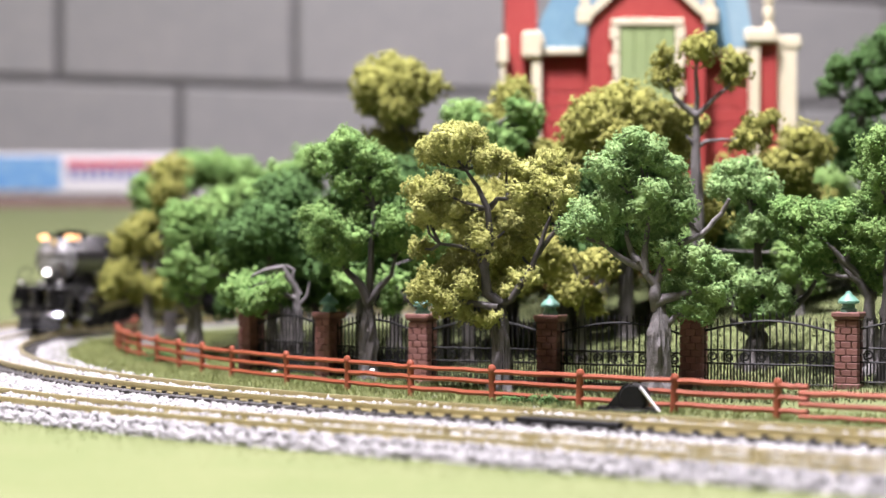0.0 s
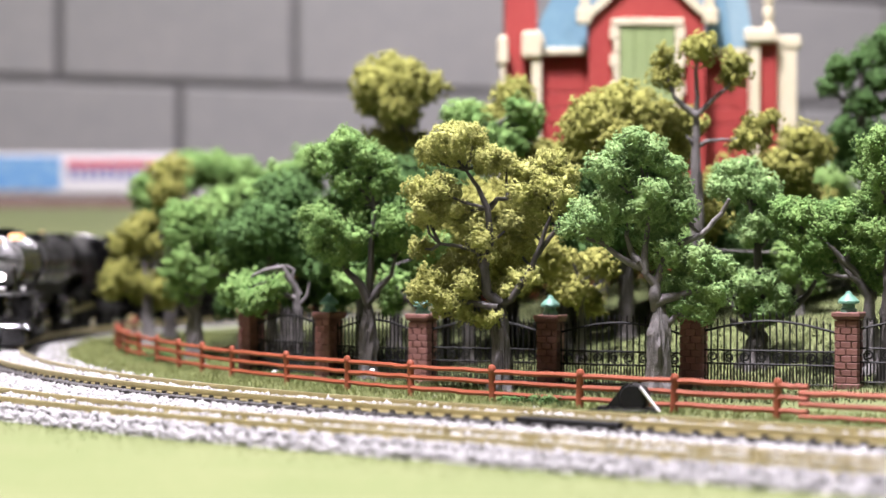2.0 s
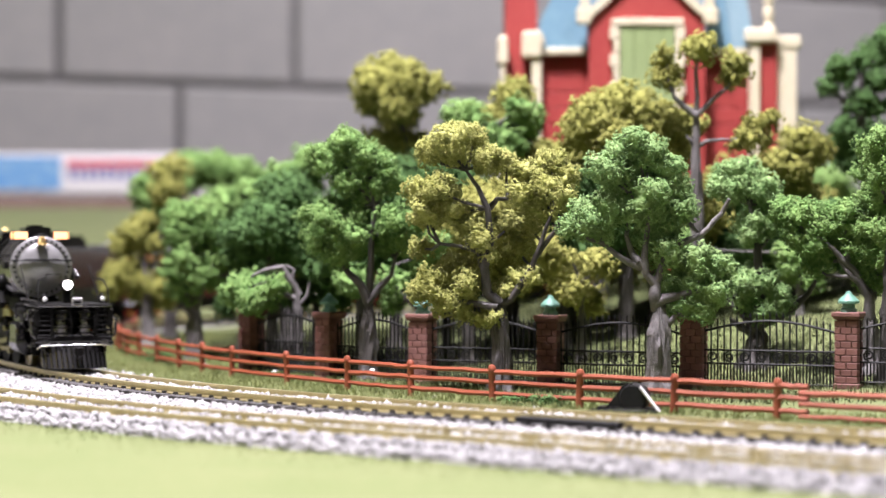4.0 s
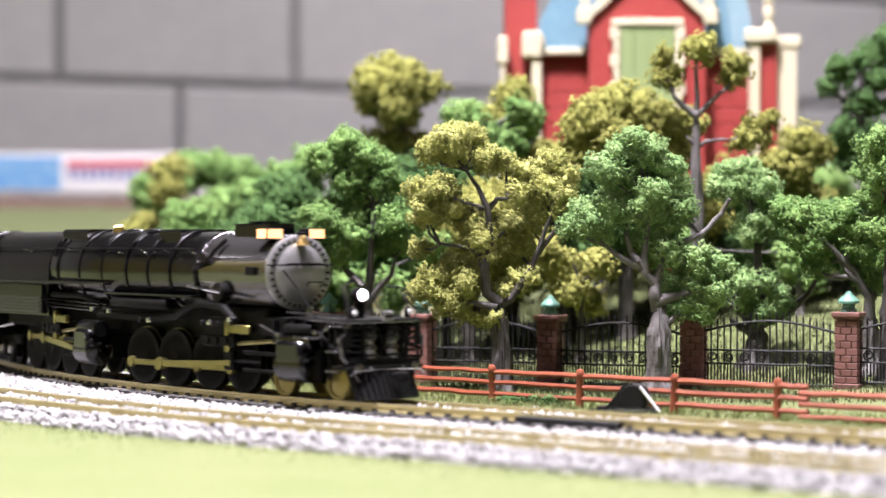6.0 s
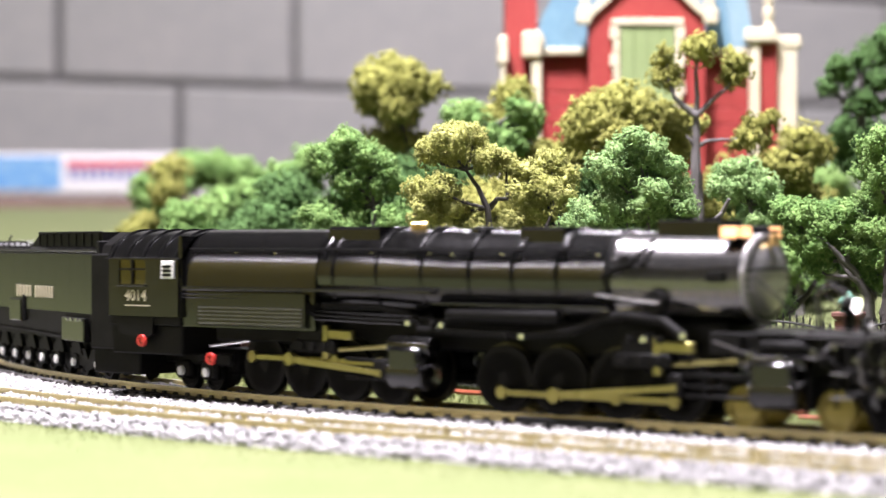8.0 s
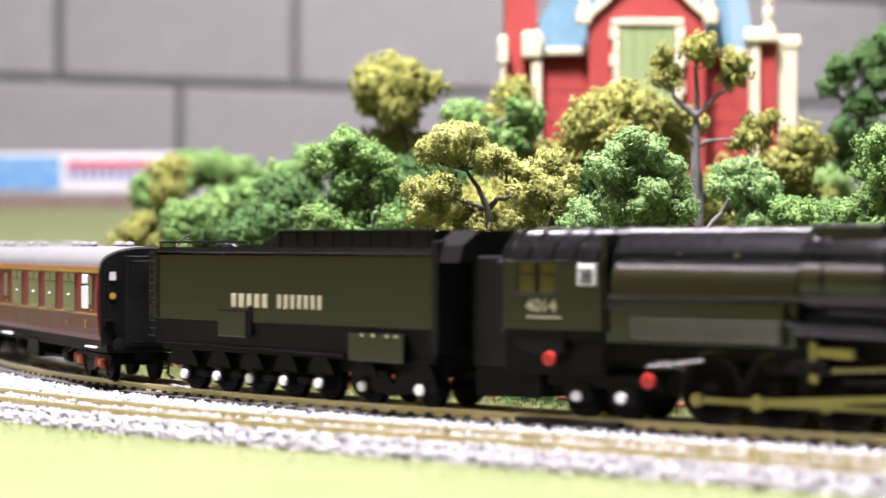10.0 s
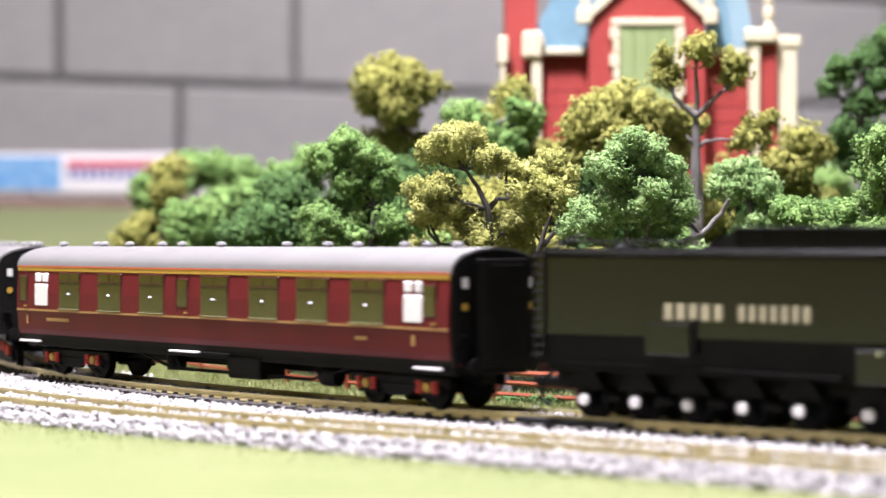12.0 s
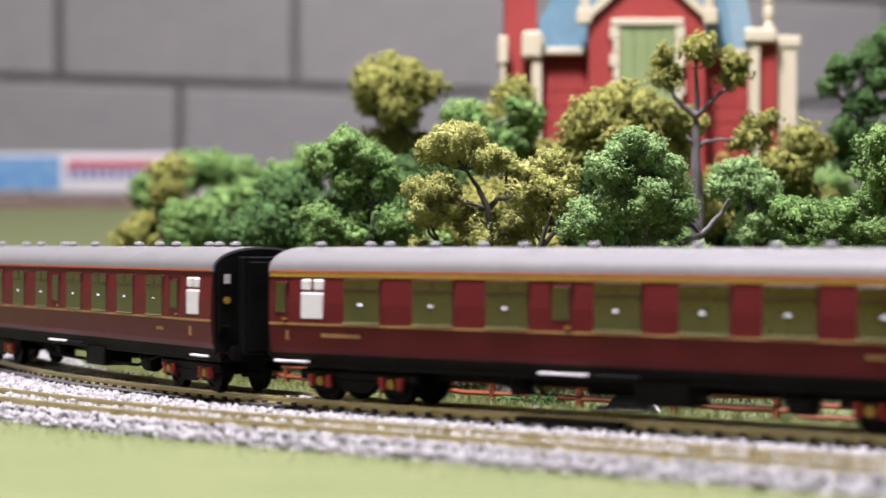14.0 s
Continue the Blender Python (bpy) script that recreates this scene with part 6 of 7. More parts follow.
        part("pump_pipe", tube(B(), [(o + 39.9, y + 3.2, 14.2), (o + 40.5, y + 3.6, 18), (o + 39.7, y + 2.8, 22.6), (o + 37.5, y + 1.6, 25.4)], 0.4, 6), M["satin"], front)
    for sy in (-1, 1):
        for k in range(6):
            z = 13.8 + 1.9 * k
            part("cooling_coil", tube(B(), [(o + 35, sy * 14.6, z), (o + 38.7, sy * 14.4, z), (o + 39.5, sy * 13.4, z), (o + 39.5, sy * 9.2, z)], 0.42, 6), M["satin"], front)
        part("shield_post", box(B(), o + 39.3, o + 40.3, *sorted((sy * 8.2, sy * 9.2)), 11.4, 25.6, 0.2), M["satin"], front, smooth=False)
        part("shield_post", box(B(), o + 38.1, o + 39.1, *sorted((sy * 14.6, sy * 15.4)), 11.4, 25.6, 0.2), M["satin"], front, smooth=False)
        part("poling_pocket", lathe(B(), [(0.7, 0), (1.6, 0.2), (1.6, 0.9), (0.9, 1.0)], "x", 12, (o + 40.7, sy * 11.5, 10.8)), M["graphite"], front)
        part("beam_bolt", lathe(B(), [(0, 0.6), (0.45, 0.4), (0.45, 0)], "x", 8, (o + 40.9, sy * 6.5, 10.8)), M["chrome"], front)
        part("deck_step", box(B(), o + 30, o + 36, *sorted((sy * 13.6, sy * 16.2)), 9.2, 9.9, 0.2), M["graphite"], front, smooth=False)
        part("deck_step", box(B(), o + 30, o + 35, *sorted((sy * 13.6, sy * 16.2)), 15.4, 16.0, 0.2), M["graphite"], front, smooth=False)
    part("uncoupling_rod", tube(B(), [(o + 41.5, -15.0, 8.6), (o + 41.7, -13.4, 10.0), (o + 41.7, 0, 10.2), (o + 41.7, 13.4, 10.0), (o + 41.5, 15.0, 8.6)], 0.3, 6), M["chrome"], front)
    part("deck_rim", tube(B(), [(o + 20, -15.2, 25.4), (o + 39.5, -15.2, 25.0), (o + 40.7, -13.5, 25.0), (o + 40.7, 13.5, 25.0), (o + 39.5, 15.2, 25.0), (o + 20, 15.2, 25.4)], 0.32, 6), M["graphite"], front)
    for sy in (-1, 1):
        lamp = part("marker_lamp", lathe(B(), [(0, 26.2), (1.0, 26.2), (1.2, 27.0), (1.2, 28.8), (0.8, 29.4), (0.4, 30.0), (0, 30.1)], "z", 12, (o + 38, sy * 11.4, 0)), M["satin"], front)
        part("marker_lens", lathe(B(), [(1.0, 0), (0.85, 0.4), (0, 0.6)], "x", 10, (o + 39.1, sy * 11.4, 27.9)), M["white"], lamp, "small whitish lamp lens")
    part("road_plate", box(B(), o + 40, o + 40.9, -1.2, 3.2, 24.8, 28.6, 0.5), M["silver"], front, "small pale plate with a plain bar", smooth=False)
    part("plate_bar", box(B(), o + 40.8, o + 41.2, -0.4, 2.4, 26.2, 27.2), M["satin"], front, smooth=False)
    for sy in (-1, 1):
        part("corner_step", tube(B(), [(o + 39, sy * 14.2, 22), (o + 38.5, sy * 17.0, 20), (o + 39, sy * 16.4, 14), (o + 39.5, sy * 13.5, 11.6), (o + 39.5, sy * 10.5, 11.2)], 0.6, 6), M["graphite"], front)
        part("foot_step", tube(B(), [(o + 39.9, sy * 12.0, 9.4), (o + 40.9, sy * 11.2, 6.6), (o + 40.9, sy * 7.4, 6.2)], 0.5, 6), M["graphite"], front)
        part("air_hose", tube(B(), [(o + 39.7, sy * 5.5, 11), (o + 42.5, sy * 5.6, 8.5), (o + 42.1, sy * 4.6, 4.6)], 0.5, 6), M["satin"], front)
    part("lower_platform", box(B(), o + 33.5, o + 41, -15.6, 15.6, 10.2, 11.4, 0.3), M["satin"], front, smooth=False)
    bm = B()
    cols = []
    for a in np.linspace(-1, 1, 10):
        x = o + 47.2 - 3.8 * a * a
        cols.append([bm.verts.new((x - dx - 0.55 * z, 12.4 * a, z)) for dx, z in ((0, 1.0), (0, 10.2), (2.4, 10.2), (2.4, 1.0))])
    fs = [bm.faces.new(cols[0]), bm.faces.new(cols[-1])]
    for c0, c1 in zip(cols, cols[1:]):
        fs += [bm.faces.new((c0[n], c0[(n + 1) % 4], c1[(n + 1) % 4], c1[n])) for n in range(4)]
    bmesh.ops.recalc_face_normals(bm, faces=fs)
    cow = part("pilot", bm, M["satin"], front, smooth=False)
    for a in np.linspace(-0.92, 0.92, 13):
        part("pilot_bar", tube(B(), [(o + 47.6 - 3.8 * a * a - 5.2, 12.4 * a, 9.6), (o + 46.6 - 3.8 * a * a, 12.4 * a, 1.2)], 0.42, 5), M["black"], cow)
    part("coupler", box(box(B(), o + 45, o + 50, -1.3, 1.3, 7.0, 9.4, 0.4), o + 48.5, o + 51.5, -2.4, 1.2, 6.4, 10, 0.7), M["satin"], front, smooth=False)
    hl = part("headlight_case", lathe(B(), [(0, -3.4), (2.1, -3.0), (2.4, -1.2), (2.4, 0.6), (2.0, 0.7)], "x", 18, (o + 28.5, 0, 33.2)), M["satin"], front)
    part("headlight_lens", lathe(B(), [(1.95, 0.3), (1.8, 0.9), (1.0, 1.3), (0, 1.4)], "x", 16, (o + 28.5, 0, 33.2)), M["headlight"], hl, "glowing white headlight lens")
    part("headlight_stand", box(B(), o + 26, o + 28.5, -1.4, 1.4, 25.5, 31.0, 0.3), M["satin"], front, smooth=False)
    for sy in (-1, 1):
        part("front_handrail", tube(B(), [(o + 39, sy * 13.8, 25.4), (o + 37.5, sy * 13.8, 32), (o + 34.5, sy * 12.8, 35.2), (o + 30, sy * 9.5, 36.0)], 0.3, 6), M["satin"], front)
        part("front_handrail", tube(B(), [(o + 24, sy * 14.2, 25.4), (o + 15, sy * 14.0, 34), (o + 6, sy * 13.8, 41)], 0.28, 6), M["satin"], front)
        part("step_hanger", box(B(), o + 30.4, o + 31.3, sy * 14.5 - 0.5, sy * 14.5 + 0.5, 6.8, 25), M["satin"], front, smooth=False)
        part("air_pump", lathe(B(), [(0, 15), (2.6, 15), (2.9, 16), (2.4, 17), (2.4, 20), (2.9, 21), (2.6, 24), (0, 24.6)], "z", 14, (o + 30, sy * 11, 0)), M["satin"], front)
        part("side_curtain", box(B(), o - 8, o + 38, sy * 12.6 - 0.5, sy * 12.6 + 0.5, 19.5, 25, 0.3), M["satin"], front, smooth=False)
    part("deck_pipe", tube(B(), [(o + 8, -13.6, 27.4), (o + 24, -14, 27.2), (o + 36, -13.8, 27)], 0.45, 6), M["graphite"], front)
    part("turret_pipe", tube(B(), [(o + 16, 5, 26), (o + 15, 5, 36), (o + 19, 5, 38.5), (o + 24, 5, 36)], 0.9, 8), M["graphite"], front)
    # lit number boards and class lamps on the smokebox top
    for sy in (-1, 1):
        nb = part("number_board", box(B(), -7.0, -1.0, sy * 8.0 - 3.2, sy * 8.0 + 3.2, zc + 11.4, zc + 15.2, 0.5), M["satin"], loco, smooth=False)
        part("number_glass", box(box(B(), -6.6, -1.4, sy * 11.25 - 0.1, sy * 11.25 + 0.1, zc + 11.9, zc + 14.8), -1.05, -0.85, sy * 8 - 2.7, sy * 8 + 2.7, zc + 11.9, zc + 14.8), M["warm_lamp"], nb, "glowing warm number board glass", smooth=False)
    return loco


def tender():
    th = thing("model_tender", "gloss black model tender with cream lettering and white axle ends", "model tender")
    MOVES.append((th, -291, -386, 10.6))
    x0, x1 = -417, -279
    prof = [(-16.6, 24), (-16.6, 45.6), (-15.6, 47), (15.6, 47), (16.6, 45.6), (16.6, 24)]
    part("tank", prism(B(), prof, x0, x1, "x"), M["black"], th, smooth=False)
    part("tank_skirt", prism(B(), [(-14.5, 15.5), (-16.4, 23.9), (16.4, 23.9), (14.5, 15.5)], x0, x1, "x"), M["satin"], th, "matt black lower tank", smooth=False)
    part("tank_edge", box(B(), x0 - 0.2, x1 + 0.2, -17.0, -15.4, 46.4, 47.3, 0.3), M["black"], th, smooth=False)
    part("deck_plate", prism(B(), [(-15.6, 47.0), (-13.9, 48.4), (-13.7, 48.4), (-13.7, 47.0)], x0 + 2, x1 - 2, "x"), M["black"], th, smooth=False)
    prof = [(-366, 46.5), (-360, 49.6), (-353, 52.8), (-281, 53.4), (-281, 46.5)]
    part("coal_bunker", prism(B(), prof, -13.8, 13.8), M["satin"], th, smooth=False)
    for x in np.linspace(-352, -284, 9):
        part("bunker_rib", box(B(), x - 0.4, x + 0.4, -14.2, 14.2, 46.8, 53.7), M["satin"], th, smooth=False)
    part("bunker_rail", box(B(), -352, -281, -14.6, -13.6, 53.2, 54.0, 0.2), M["satin"], th, smooth=False)
    for x in np.linspace(-414, -368, 7):
        part("deck_stanchion", tube(B(), [(x, -14, 47), (x, -14, 50)], 0.3, 5), M["satin"], th)
    part("deck_rail", tube(B(), [(-415, -14, 50), (-380, -14, 50.2), (-368, -14, 50)], 0.35, 5), M["satin"], th)
    part("filler_hatch", lathe(B(), [(4, 47), (4, 48.6), (3, 49.4), (0, 49.6)], "z", 16, (-396, 0, 0)), M["black"], th)
    part("vent_pipe", tube(B(), [(-417, -6, 48), (-410, -8, 51), (-404, -9, 52.5)], 0.45, 6), M["chrome"], th)
    part("front_plate", box(B(), -279.4, -276.5, -16.9, 16.9, 17, 50.5, 0.4), M["satin"], th, smooth=False)
    part("front_hood", prism(B(), [(-16.5, 44), (-15, 49), (-8, 53.5), (8, 53.5), (15, 49), (16.5, 44)], -279, -268, "x"), M["satin"], th, smooth=False)
    part("side_hatch", box(B(), -378.5, -364.0, -18.0, -15.0, 19, 27.8, 0.4), M["black"], th, smooth=False)
    part("hatch_shade", box(B(), -363.9, -362.3, -17.4, -15.0, 19.5, 29.4, 0.4), M["satin"], th, smooth=False)
    part("side_box", box(B(), -315, -290.5, -17.8, -14.6, 13.5, 22.4, 0.4), M["black"], th, smooth=False)
    for x in (-308, -303, -297, -293):
        part("box_bolt", lathe(B(), [(0, -0.4), (0.6, -0.4), (0.6, 0.4), (0, 0.4)], "y", 8, (x, -17.9, 21.6)), M["chrome"], th)
    for zr in np.linspace(18, 46, 12):
        part("rung", tube(B(), [(-416.6, -17.2, zr), (-412.6, -17.2, zr)], 0.3, 4), M["satin"], th)
    for x in (-416.6, -412.6):
        part("ladder_rail", tube(B(), [(x, -17.2, 15), (x, -17.2, 48)], 0.32, 4), M["satin"], th)
    # lettering as plain bars, one for each character
    for w0, n in ((-373.4, 5), (-350.2, 7)):
        step_x = 19.6 / 5 if n == 5 else 22.6 / 7
        for i in range(n):
            part("letter_bar", box(B(), w0 + i * step_x + 0.7, w0 + (i + 1) * step_x - 0.75, -16.85, -16.5, 28.7, 33.2, 0.3), M["letter"], th, smooth=False)
    # seam rivets in vertical rows
    bm = B()
    for x in (-411, -394, -377, -360, -343, -326, -309, -292):
        for z in np.linspace(25, 45, 14):
            box(bm, x - 0.12, x + 0.12, -16.72, -16.5, z - 0.12, z + 0.12)
    tagged(part("rivets", bm, M["black"], th, smooth=False), kind="stuff")
    # frame and running gear
    part("frame", box(box(B(), -414, -281, -9, 9, 9, 16, 0.4), -414, -281, -13.5, -11.5, 13.5, 15.5, 0.2), M["satin"], th, smooth=False)
    part("steam_line", tube(B(), [(-413, -14.5, 16), (-370, -14.6, 15.6), (-320, -14.6, 14.6)], 0.6, 6), M["satin"], th)
    wm = wheel_mesh("wheelset", 6.0, 0, 8.2, M["satin"])
    for q in (-401.4, -384.2, -367.2, -350.2, -333.2, -313, -287.6):
        roller(wm, th, q, 6.0)
        for sy in (-1, 1):
            y = sy * 12.0
            bm = box(B(), q - 2.6, q + 2.6, y - 1.3, y + 1.3, 2.8, 8.8, 0.7)
            prism(bm, [(q - 6.5, 8.2), (q + 6.5, 8.2), (q + 4.4, 11.6), (q + 2.6, 13.5), (q - 2.6, 13.5), (q - 4.4, 11.6)], y - 0.8, y + 0.8)
            part("axle_guard", bm, M["satin"], th)
            if sy < 0:
                part("journal", lathe(B(), [(0, -14.3), (1.5, -14.25), (1.65, -13.9), (1.65, -12.6)], "y", 14, (q, 0, 5.4)), M["chalk"], th, "white painted axle end")
    for q in (-392.8, -375.7, -358.7, -341.7):
        part("equaliser", box(B(), q - 3.4, q + 3.4, -12.6, -10.8, 4.6, 7.4, 0.8), M["satin"], th)
    part("truck_frame", prism(B(), [(-320, 6), (-317, 10.5), (-304, 10.5), (-300.5, 6.5), (-297, 10.5), (-284, 10.5), (-281, 6), (-284, 4.2), (-294, 4.2), (-300.5, 2.8), (-307, 4.2), (-317, 4.2)], -12.4, -11.0), M["satin"], th)
    part("coupler", box(B(), -427, -414, -1.4, 1.4, 7.5, 10.5, 0.4), M["satin"], th, smooth=False)
    part("brake_hose", tube(B(), [(-417, -5, 13), (-421, -5, 10), (-422, -5, 4), (-419, -5, 2.5)], 0.6, 6), M["satin"], th)
    part("drawbar", box(B(), -281, -262, -3, 3, 9, 11), M["satin"], th, smooth=False)
    return th


def coach_body(bm, x0, x1):
    """Side walls with tumblehome, closed below; the roof is a part of its own."""
    prof = [(-16.4, 13.6), (-17.6, 17), (-18.3, 24), (-18.3, 31), (-17.6, 40.6), (17.6, 40.6), (18.3, 31), (18.3, 24), (17.6, 17), (16.4, 13.6)]
    return prism(bm, prof, x0, x1, "x")


def side_y(z):
    pts = [(13.6, 16.4), (17, 17.6), (24, 18.3), (31, 18.3), (40.6, 17.6)]
    for (a, b), (c, d) in zip(pts, pts[1:]):
        if z <= c:
            return b + (d - b) * (z - a) / (c - a)
    return 17.6


def coach(label, centre, first_class, windows, doors, whites, swing):
    """windows, doors, whites: (from, to) along the side from the coach's middle."""
    th = thing("model_coach", label, "model coach")
    MOVES.append((th, centre + swing, centre - swing, centre))
    h = 126.0
    body = part("body", coach_body(B(), -h, h), M["maroon"], th, smooth=False)
    roof = [(-17.9 * math.cos(a), 40.4 + 8.1 * math.sin(a) ** 0.8) for a in np.linspace(0.0, math.pi, 21)]
    rp = part("roof", prism(B(), roof, -h - 0.6, h + 0.6, "x"), M["coach_roof"], th, "grey roof")
    for k, x in enumerate((-118, -101, -90, -71, -56, -38, -12, 20, 47, 64, 82, 97, 112)):
        part("roof_vent", lathe(B(), [(1.5, 47.0), (1.5, 48.9), (1.9, 49.1), (1.7, 49.9), (0, 50.3)], "z", 10, (x, (-2.5, 2.0, -1.5)[k % 3], 0)), M["vent_grey"], rp)
    for x in np.linspace(-110, 110, 9):
        part("roof_seam", tube(B(), [(x, y, z - 0.02) for y, z in roof], 0.07, 4), M["coach_roof"], rp)
    for sy in (-1, 1):
        a, b = sorted((sy * 17.2, sy * (17.95)))
        if first_class:
            part("yellow_band", box(B(), -h, h, a, b, 39.1, 40.5), M["yellow"], th, "yellow first class band", smooth=False)
        part("cantrail_line", box(B(), -h, h, *sorted((sy * 17.0, sy * 18.05)), 40.5, 41.1), M["orange"], th, "thin orange-red line", smooth=False)
        part("waist_line", box(B(), -h, h, *sorted((sy * 18.0, sy * 18.48)), 24.0, 24.7), M["gold"], th, "gold lining", smooth=False)
        part("lower_panel", box(B(), -h, h, *sorted((sy * 15.8, sy * 16.95)), 13.4, 15.2), M["satin"], th, smooth=False)
        for x0, x1 in windows + doors:
            z1 = 38.4 if (x0, x1) in windows else 37.1
            z0 = 25.6 if (x0, x1) in windows else 28.0
            fr = part("window", box(B(), x0 - 0.35, x1 + 0.35, *sorted((sy * 17.4, sy * (18.45))), z0 - 0.4, z1 + 0.4, 0.25), M["maroon_dark"], th, smooth=False)
            part("pane", box(B(), x0, x1, *sorted((sy * 17.6, sy * 18.53)), z0, z1), M["pane"], fr, smooth=False)
            if (x0, x1) in windows:
                part("vent_bar", box(B(), x0, x1, *sorted((sy * 18.0, sy * 18.68)), z1 - 3.3, z1 - 2.9), M["maroon_dark"], fr, smooth=False)
                part("sash_bar", box(B(), (x0 + x1) / 2 - 0.2, (x0 + x1) / 2 + 0.2, *sorted((sy * 18.0, sy * 18.66)), z1 - 3.0, z1), M["maroon_dark"], fr, smooth=False)
                # Pale disc at the opaque pane paints the light of a lamp within.
                part("table_lamp", lathe(B(), [(0, -0.5), (1.3, -0.3), (0.9, 0.3), (0, 0.5)], "z", 8, ((x0 + x1) / 2 - 0.6, sy * 17.75, 30.9)), M["lampspot"], fr, "pale spot on the pane standing in for a lit table lamp")
                part("sill", box(B(), x0 - 0.4, x1 + 0.4, *sorted((sy * 18.2, sy * 18.9)), z0 - 0.6, z0 - 0.25), M["chrome"], fr, smooth=False)
        for x0, x1 in whites:
            ww = part("frosted_window", box(B(), x0, x1, *sorted((sy * 17.5, sy * 18.5)), 25.8, 34.4, 0.5), M["white"], th, "white frosted window", smooth=False)
            m = (x0 + x1) / 2
            for a0, a1 in ((x0 + 0.2, m - 0.5), (m + 0.5, x1 - 0.2)):
                part("top_light", box(B(), a0, a1, *sorted((sy * 17.2, sy * 18.4)), 34.9, 38.4, 0.5), M["white"], ww, smooth=False)
        for x in [d[0] - 0.9 for d in doors] + [d[1] + 0.9 for d in doors]:
            part("door_joint", box(B(), x - 0.09, x + 0.09, *sorted((sy * 17.4, sy * 18.42)), 25.4, 38.4), M["maroon_dark"], th, smooth=False)
        for x in [d[1] - 0.2 for d in doors]:
            part("door_handle", box(B(), x - 0.9, x + 0.9, *sorted((sy * 18.2, sy * 18.9)), 25.6, 26.1), M["brass"], th, smooth=False)
        # worn gilt marks too small to read
        for x0, x1, z in ((-104, -88, 20.4), (82, 88, 20.0), (109, 110.6, 19.0), (-119, -118, 19.2)):
            n = max(1, int((x1 - x0) / 1.1))
            for k in range(n):
                w = (x1 - x0) / n
                part("gilt_mark", box(B(), x0 + k * w, x0 + (k + 0.72 if n > 1 else 1) * w, *sorted((sy * 17.8, sy * 18.25)), z, z + (1.2 if n > 1 else 3.2)), M["gold"], th, smooth=False)
        # Three boards are pale: their highlight is put into the colour.
        for x0, x1 in ((-124, -110), (-21, -4), (-1.7, 13.5), (110, 122)):
            part("footboard", box(B(), x0, x1, *sorted((sy * 16.6, sy * 18.6)), 12.2, 12.9, 0.2), M["pale"] if (x0, x1) != (-1.7, 13.5) else M["satin"], th, "footboard, painted pale for its highlight", smooth=False)
    part("underframe", box(box(B(), -h + 1, h - 1, -14.5, 14.5, 10.5, 13.8, 0.4), -h + 2, h - 2, -3, 3, 7.5, 11), M["satin"], th, smooth=False)
    part("battery_box", box(B(), 9.5, 27.7, -15, -4, 4.6, 12, 0.5), M["satin"], th, smooth=False)
    part("battery_box", box(B(), -20, -2, 5, 14, 5.2, 12, 0.5), M["satin"], th, smooth=False)
    part("dynamo", lathe(B(), [(0, -4), (2.6, -4), (3.0, -3), (3.0, 3), (2.6, 4), (0, 4.2)], "x", 14, (60, -10, 7.0)), M["satin"], th)
    for x in (-28, 14, 52):
        part("truss_post", tube(B(), [(x, -12, 12), (x + 5, -12, 6.2)], 0.6, 5), M["satin"], th)
    part("truss_rod", tube(B(), [(-50, -12, 11), (-28, -12, 6), (52, -12, 6), (74, -12, 11)], 0.6, 5), M["satin"], th)
    part("vacuum_cylinder", lathe(B(), [(0, 4.5), (3.4, 4.8), (3.6, 7), (3.4, 11), (0, 11)], "z", 14, (-36, -5, 0)), M["satin"], th)
    for e in (-1, 1):
        x = e * h
        prof = [(-17.2, 14)] + [(-17.5 * math.cos(a), 40 + 7.8 * math.sin(a) ** 0.8) for a in np.linspace(0.0, math.pi, 15)] + [(17.2, 14)]
        end = part("end_wall", prism(B(), prof, *sorted((x, x + e * 1.2)), "x"), M["satin"], th, smooth=False)
        part("gangway", box(B(), *sorted((x, x + e * 5.6)), -8.2, 8.2, 13.5, 44.5, 1.2), M["satin"], th, "black corridor bellows", smooth=False)
        for k in range(3):
            part("bellows_rib", box(B(), *sorted((x + e * (1.6 + 1.5 * k), x + e * (2.4 + 1.5 * k))), -9.2, 9.2, 13, 45.4, 0.5), M["satin"], th, smooth=False)
        for sy in (-1, 1):
            part("buffer", lathe(B(), [(0.9, 0), (0.9, 4), (2.4, 4.2), (2.4, 4.8), (0, 5)], "x", 12, (x + (0 if e > 0 else -5), sy * 11.4, 13.8)), M["satin"], th)
            part("end_notice", box(B(), *sorted((x + e * 1.1, x + e * 1.5)), sy * 13 - 1.1, sy * 13 + 1.1, 36.5, 39.5), M["pale"], end, smooth=False)
            part("end_symbol", lathe(B(), [(0.7, 0), (1.2, 0), (1.2, 0.3), (0.7, 0.3)], "x", 10, (x + e * 1.25, sy * 13, 31)), M["yellow"], end)
            part("end_step", box(B(), *sorted((x + e * 1.0, x + e * 2.6)), sy * 14 - 1.4, sy * 14 + 1.4, 22, 22.7), M["satin"], end, smooth=False)
            part("end_handrail", tube(B(), [(x + e * 1.6, sy * 16, 20), (x + e * 1.6, sy * 16, 42)], 0.3, 5), M["satin"], end)
        # bogie
        bx = e * swing
        bm = box(B(), bx - 24, bx + 24, -11.6, -10.2, 6.6, 9.8, 0.5)
        box(bm, bx - 24, bx + 24, 10.2, 11.6, 6.6, 9.8, 0.5)
        box(bm, bx - 5, bx + 5, -11, 11, 5, 11, 0.5)
        for sy in (-1, 1):
            prism(bm, [(bx - 9, 6.8), (bx + 9, 6.8), (bx + 5, 3.2), (bx - 5, 3.2)], sy * 11.2 - 0.6, sy * 11.2 + 0.6)
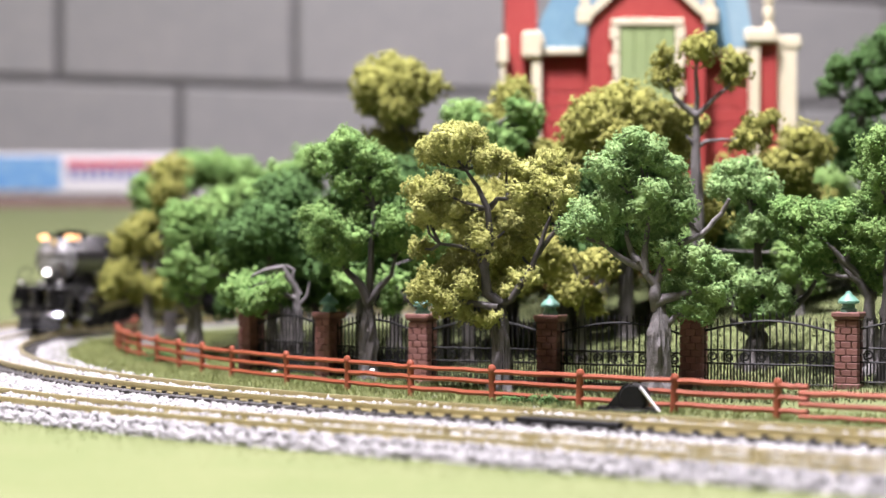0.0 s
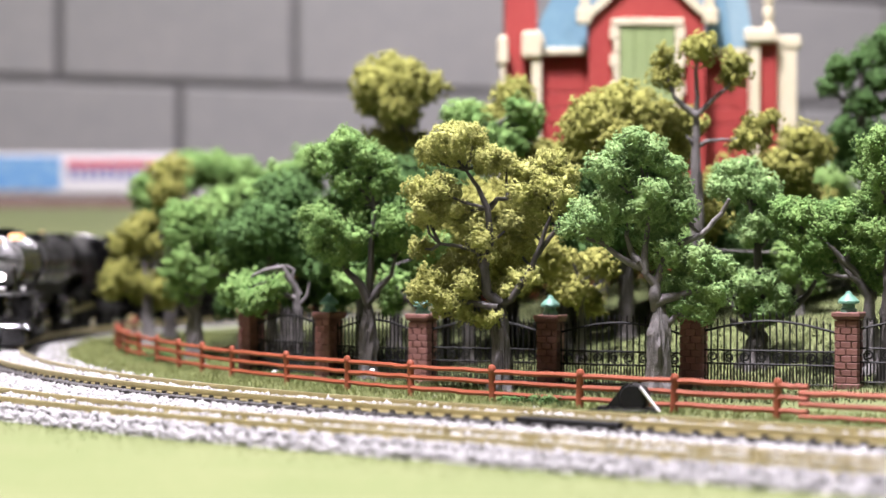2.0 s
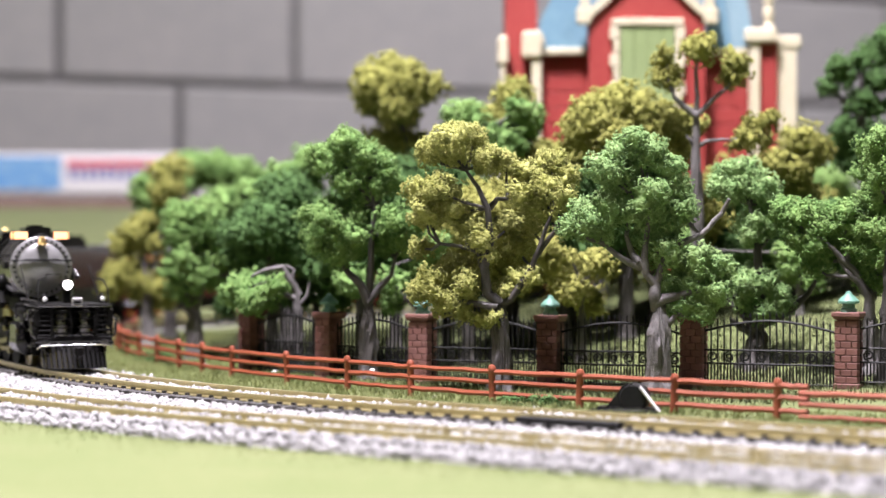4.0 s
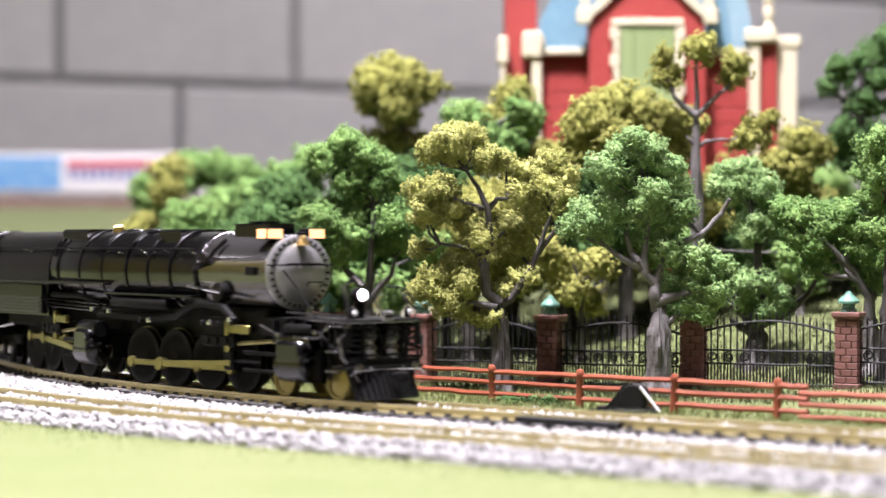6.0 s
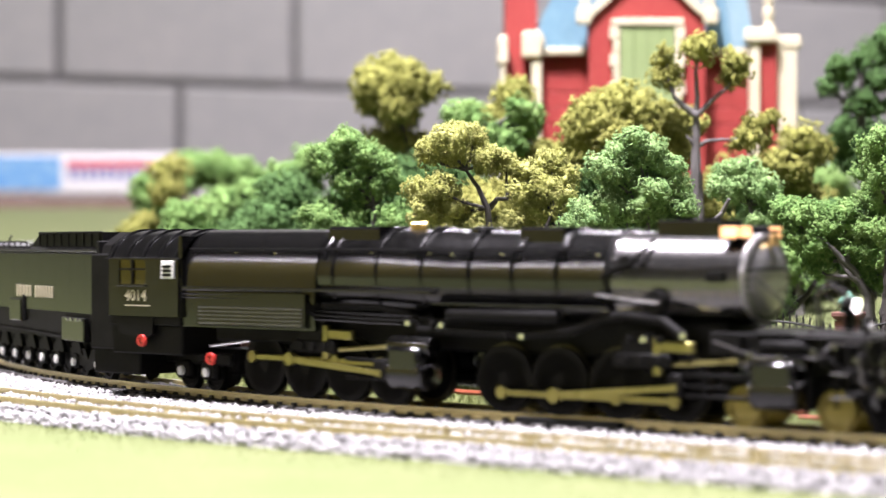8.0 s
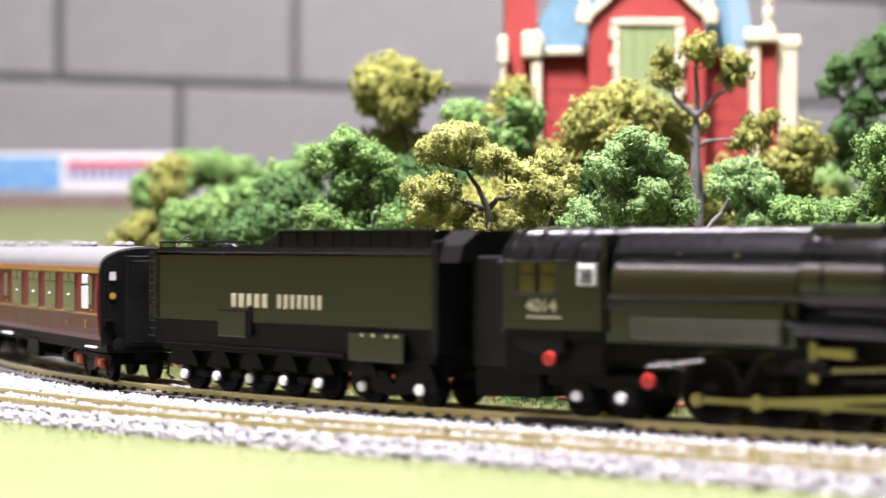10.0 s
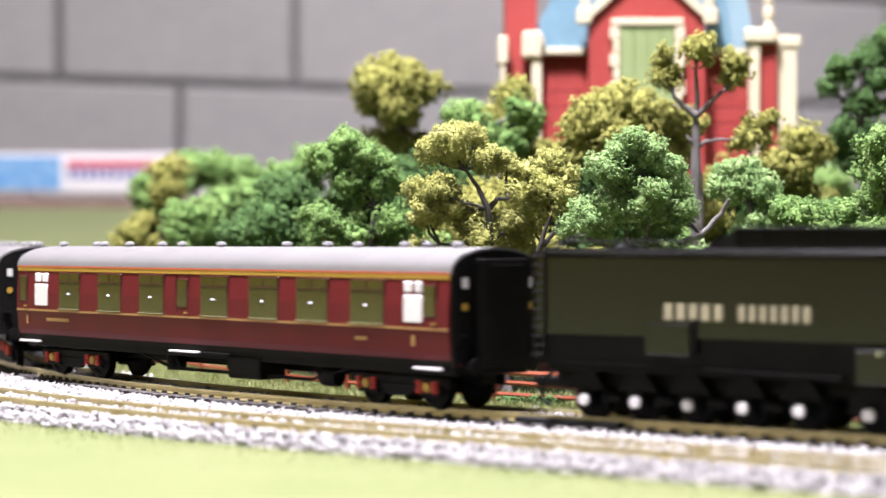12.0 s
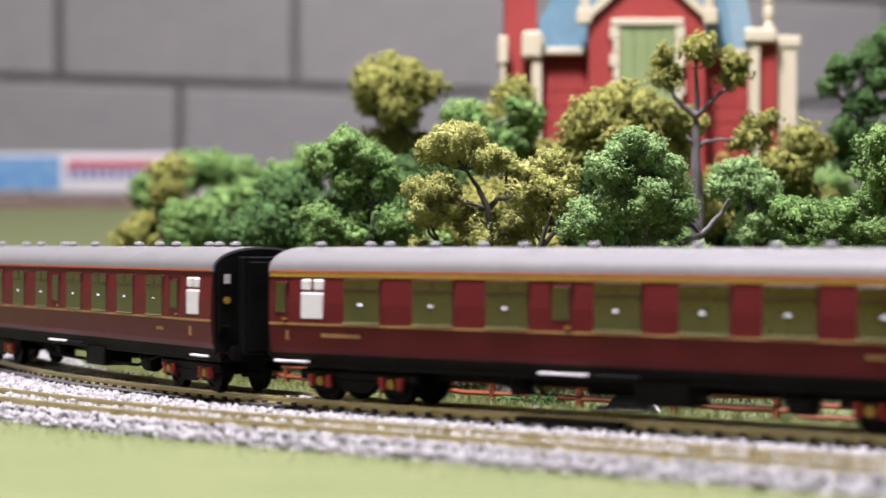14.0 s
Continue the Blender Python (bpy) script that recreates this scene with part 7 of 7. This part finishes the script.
        bogie = part("bogie", bm, M["satin"], th, smooth=False)
        for w in (-14.5, 14.5):
            wb = share("wheelset", COACH_WHEEL, th, mp(bx + w, 0, 6.6))
            ROLLS.append((wb, bx + w, 6.6, 0.0))
            for sy in (-1, 1):
                y = sy * 12.4
                part("axle_box", lathe(B(), [(0, -0.3), (1.5, -0.3), (1.6, 0.9), (0, 1.0)], "y", 14, (bx + w, y - 0.4, 6.4)), M["yellow"], bogie, "yellow axle box cover")
                for d in (-3.6, 3.6):
                    bm = B()
                    for k in range(4):
                        lathe(bm, [(0, 0), (1.15, 0), (1.15, 0.75), (0, 0.75)], "z", 10, (bx + w + d, y, 4.6 + k * 1.0))
                    part("spring", bm, M["signal_red"], bogie, "red coil spring")
                part("hanger", box(B(), bx + w - 5, bx + w + 5, y - sy * 1.2 - 0.5, y - sy * 1.2 + 0.5, 3.6, 4.6, 0.2), M["satin"], bogie, smooth=False)
    return th


M["vent_grey"] = mat("pale_grey_vent", (0.34, 0.34, 0.35), (0.42, 0.42, 0.43), 200, 0.45)
M["lampspot"] = mat("pale_lamp_spot", (0.62, 0.66, 0.78), (0.7, 0.74, 0.85), 80, 0.6)
M["maroon_dark"] = mat("maroon_frame", (0.06, 0.012, 0.012), (0.08, 0.016, 0.015), 60, 0.35)
COACH_WHEEL = wheel_mesh("wheelset", 6.6, 0, 8.2, M["satin"])
locomotive()
tender()
coach("maroon model coach with a yellow first class band and grey roof", -554, True,
      [(-94.4, -80.3), (-67.2, -52), (-39.6, -24.5), (-1.4, 14.1), (26.5, 42.2), (52.4, 68.3), (80, 96.1)],
      [(-123.4, -119), (-15.6, -10), (114.9, 119.9)], [(-112.8, -103), (105.1, 114.5)], 95)
coach("maroon model coach with gold lining and grey roof, coupled behind", -826, False,
      [(-85.5, -73), (-59.7, -47.5), (-34.2, -22), (-1.4, 12.8), (23.9, 37.3), (47.8, 62), (73.9, 87.3)],
      [(-121.5, -116.5), (-16, -10.1), (94.3, 99.8)], [(-110.5, -100.5), (107, 116.8)], 95)


def motions():
    fine = [k / 15 for k in range(211)]
    coarse = [k / 5 for k in range(71)]
    for th, q1, q2, ref in MOVES:
        walk(th, [(t, riding(q1, q2, lead(t)) @ mp(ref, 0, 0)) for t in coarse])
    for unit, q, (qa, qb) in TRUCKS:
        walk(unit, [(t, (riding(*BOILER, lead(t)) @ mp(1.5, 0, 0)).inverted() @ riding(qa, qb, lead(t)) @ mp(q, 0, 0)) for t in coarse])
    for ob, x, r, phase in ROLLS:
        walk(ob, [(t, mp(x, 0, r, 0, phase + math.degrees(lead(t) / r), 0)) for t in fine])
    for ob, x, y, z, crank, phase, length in RODS:
        rows = []
        for t in fine:
            a = radians(phase) + lead(t) / 9.9
            px, pz = crank * math.cos(a), -crank * math.sin(a)
            if length is None:
                rows.append((t, mp(x + px, y, z + pz)))
            elif length == 0.0:
                rows.append((t, mp(x + px, y, z)))
            else:
                rows.append((t, mp(x + px, y, z + pz, 0, math.degrees(math.asin(pz / length)), 0)))
        walk(ob, rows)


room()
ground()
ballast()
track("near_track", -67.0, -900, 700, "empty model railway track with black sleepers and brown rails")
track("train_track", 0.0, -1900, 760, "curved model railway track with black sleepers and brown rails")
grass()
rail_fence([-610, -565, -520, -478, -437, -397, -357, -317, -280, -242.6, -188, -141, -100, -54.5, -12.5, 25.4, 62.5, 73.4], (3.0, 7.0, 10.6), "orange-brown plastic post and rail fence along the curve", 0.0, (73.4,))
rail_fence([72, 113, 152, 190, 228], (1.8, 5.4, 9.0), "orange-brown plastic rail fence, set a little lower", -3.0, (72,))
litter()
verge_tufts()
for i, (x, y) in enumerate(PILLARS):
    a, b = PILLARS[max(0, i - 1)], PILLARS[min(len(PILLARS) - 1, i + 1)]
    brick_pillar(x, y, math.degrees(math.atan2(a[1] - b[1], a[0] - b[0])), "gate pillars")
for a, b in zip(PILLARS, PILLARS[1:]):
    iron_fence(b, a)
trees()
red_house()
switch_stand()
point_motor()
parked_railcar()
motions()
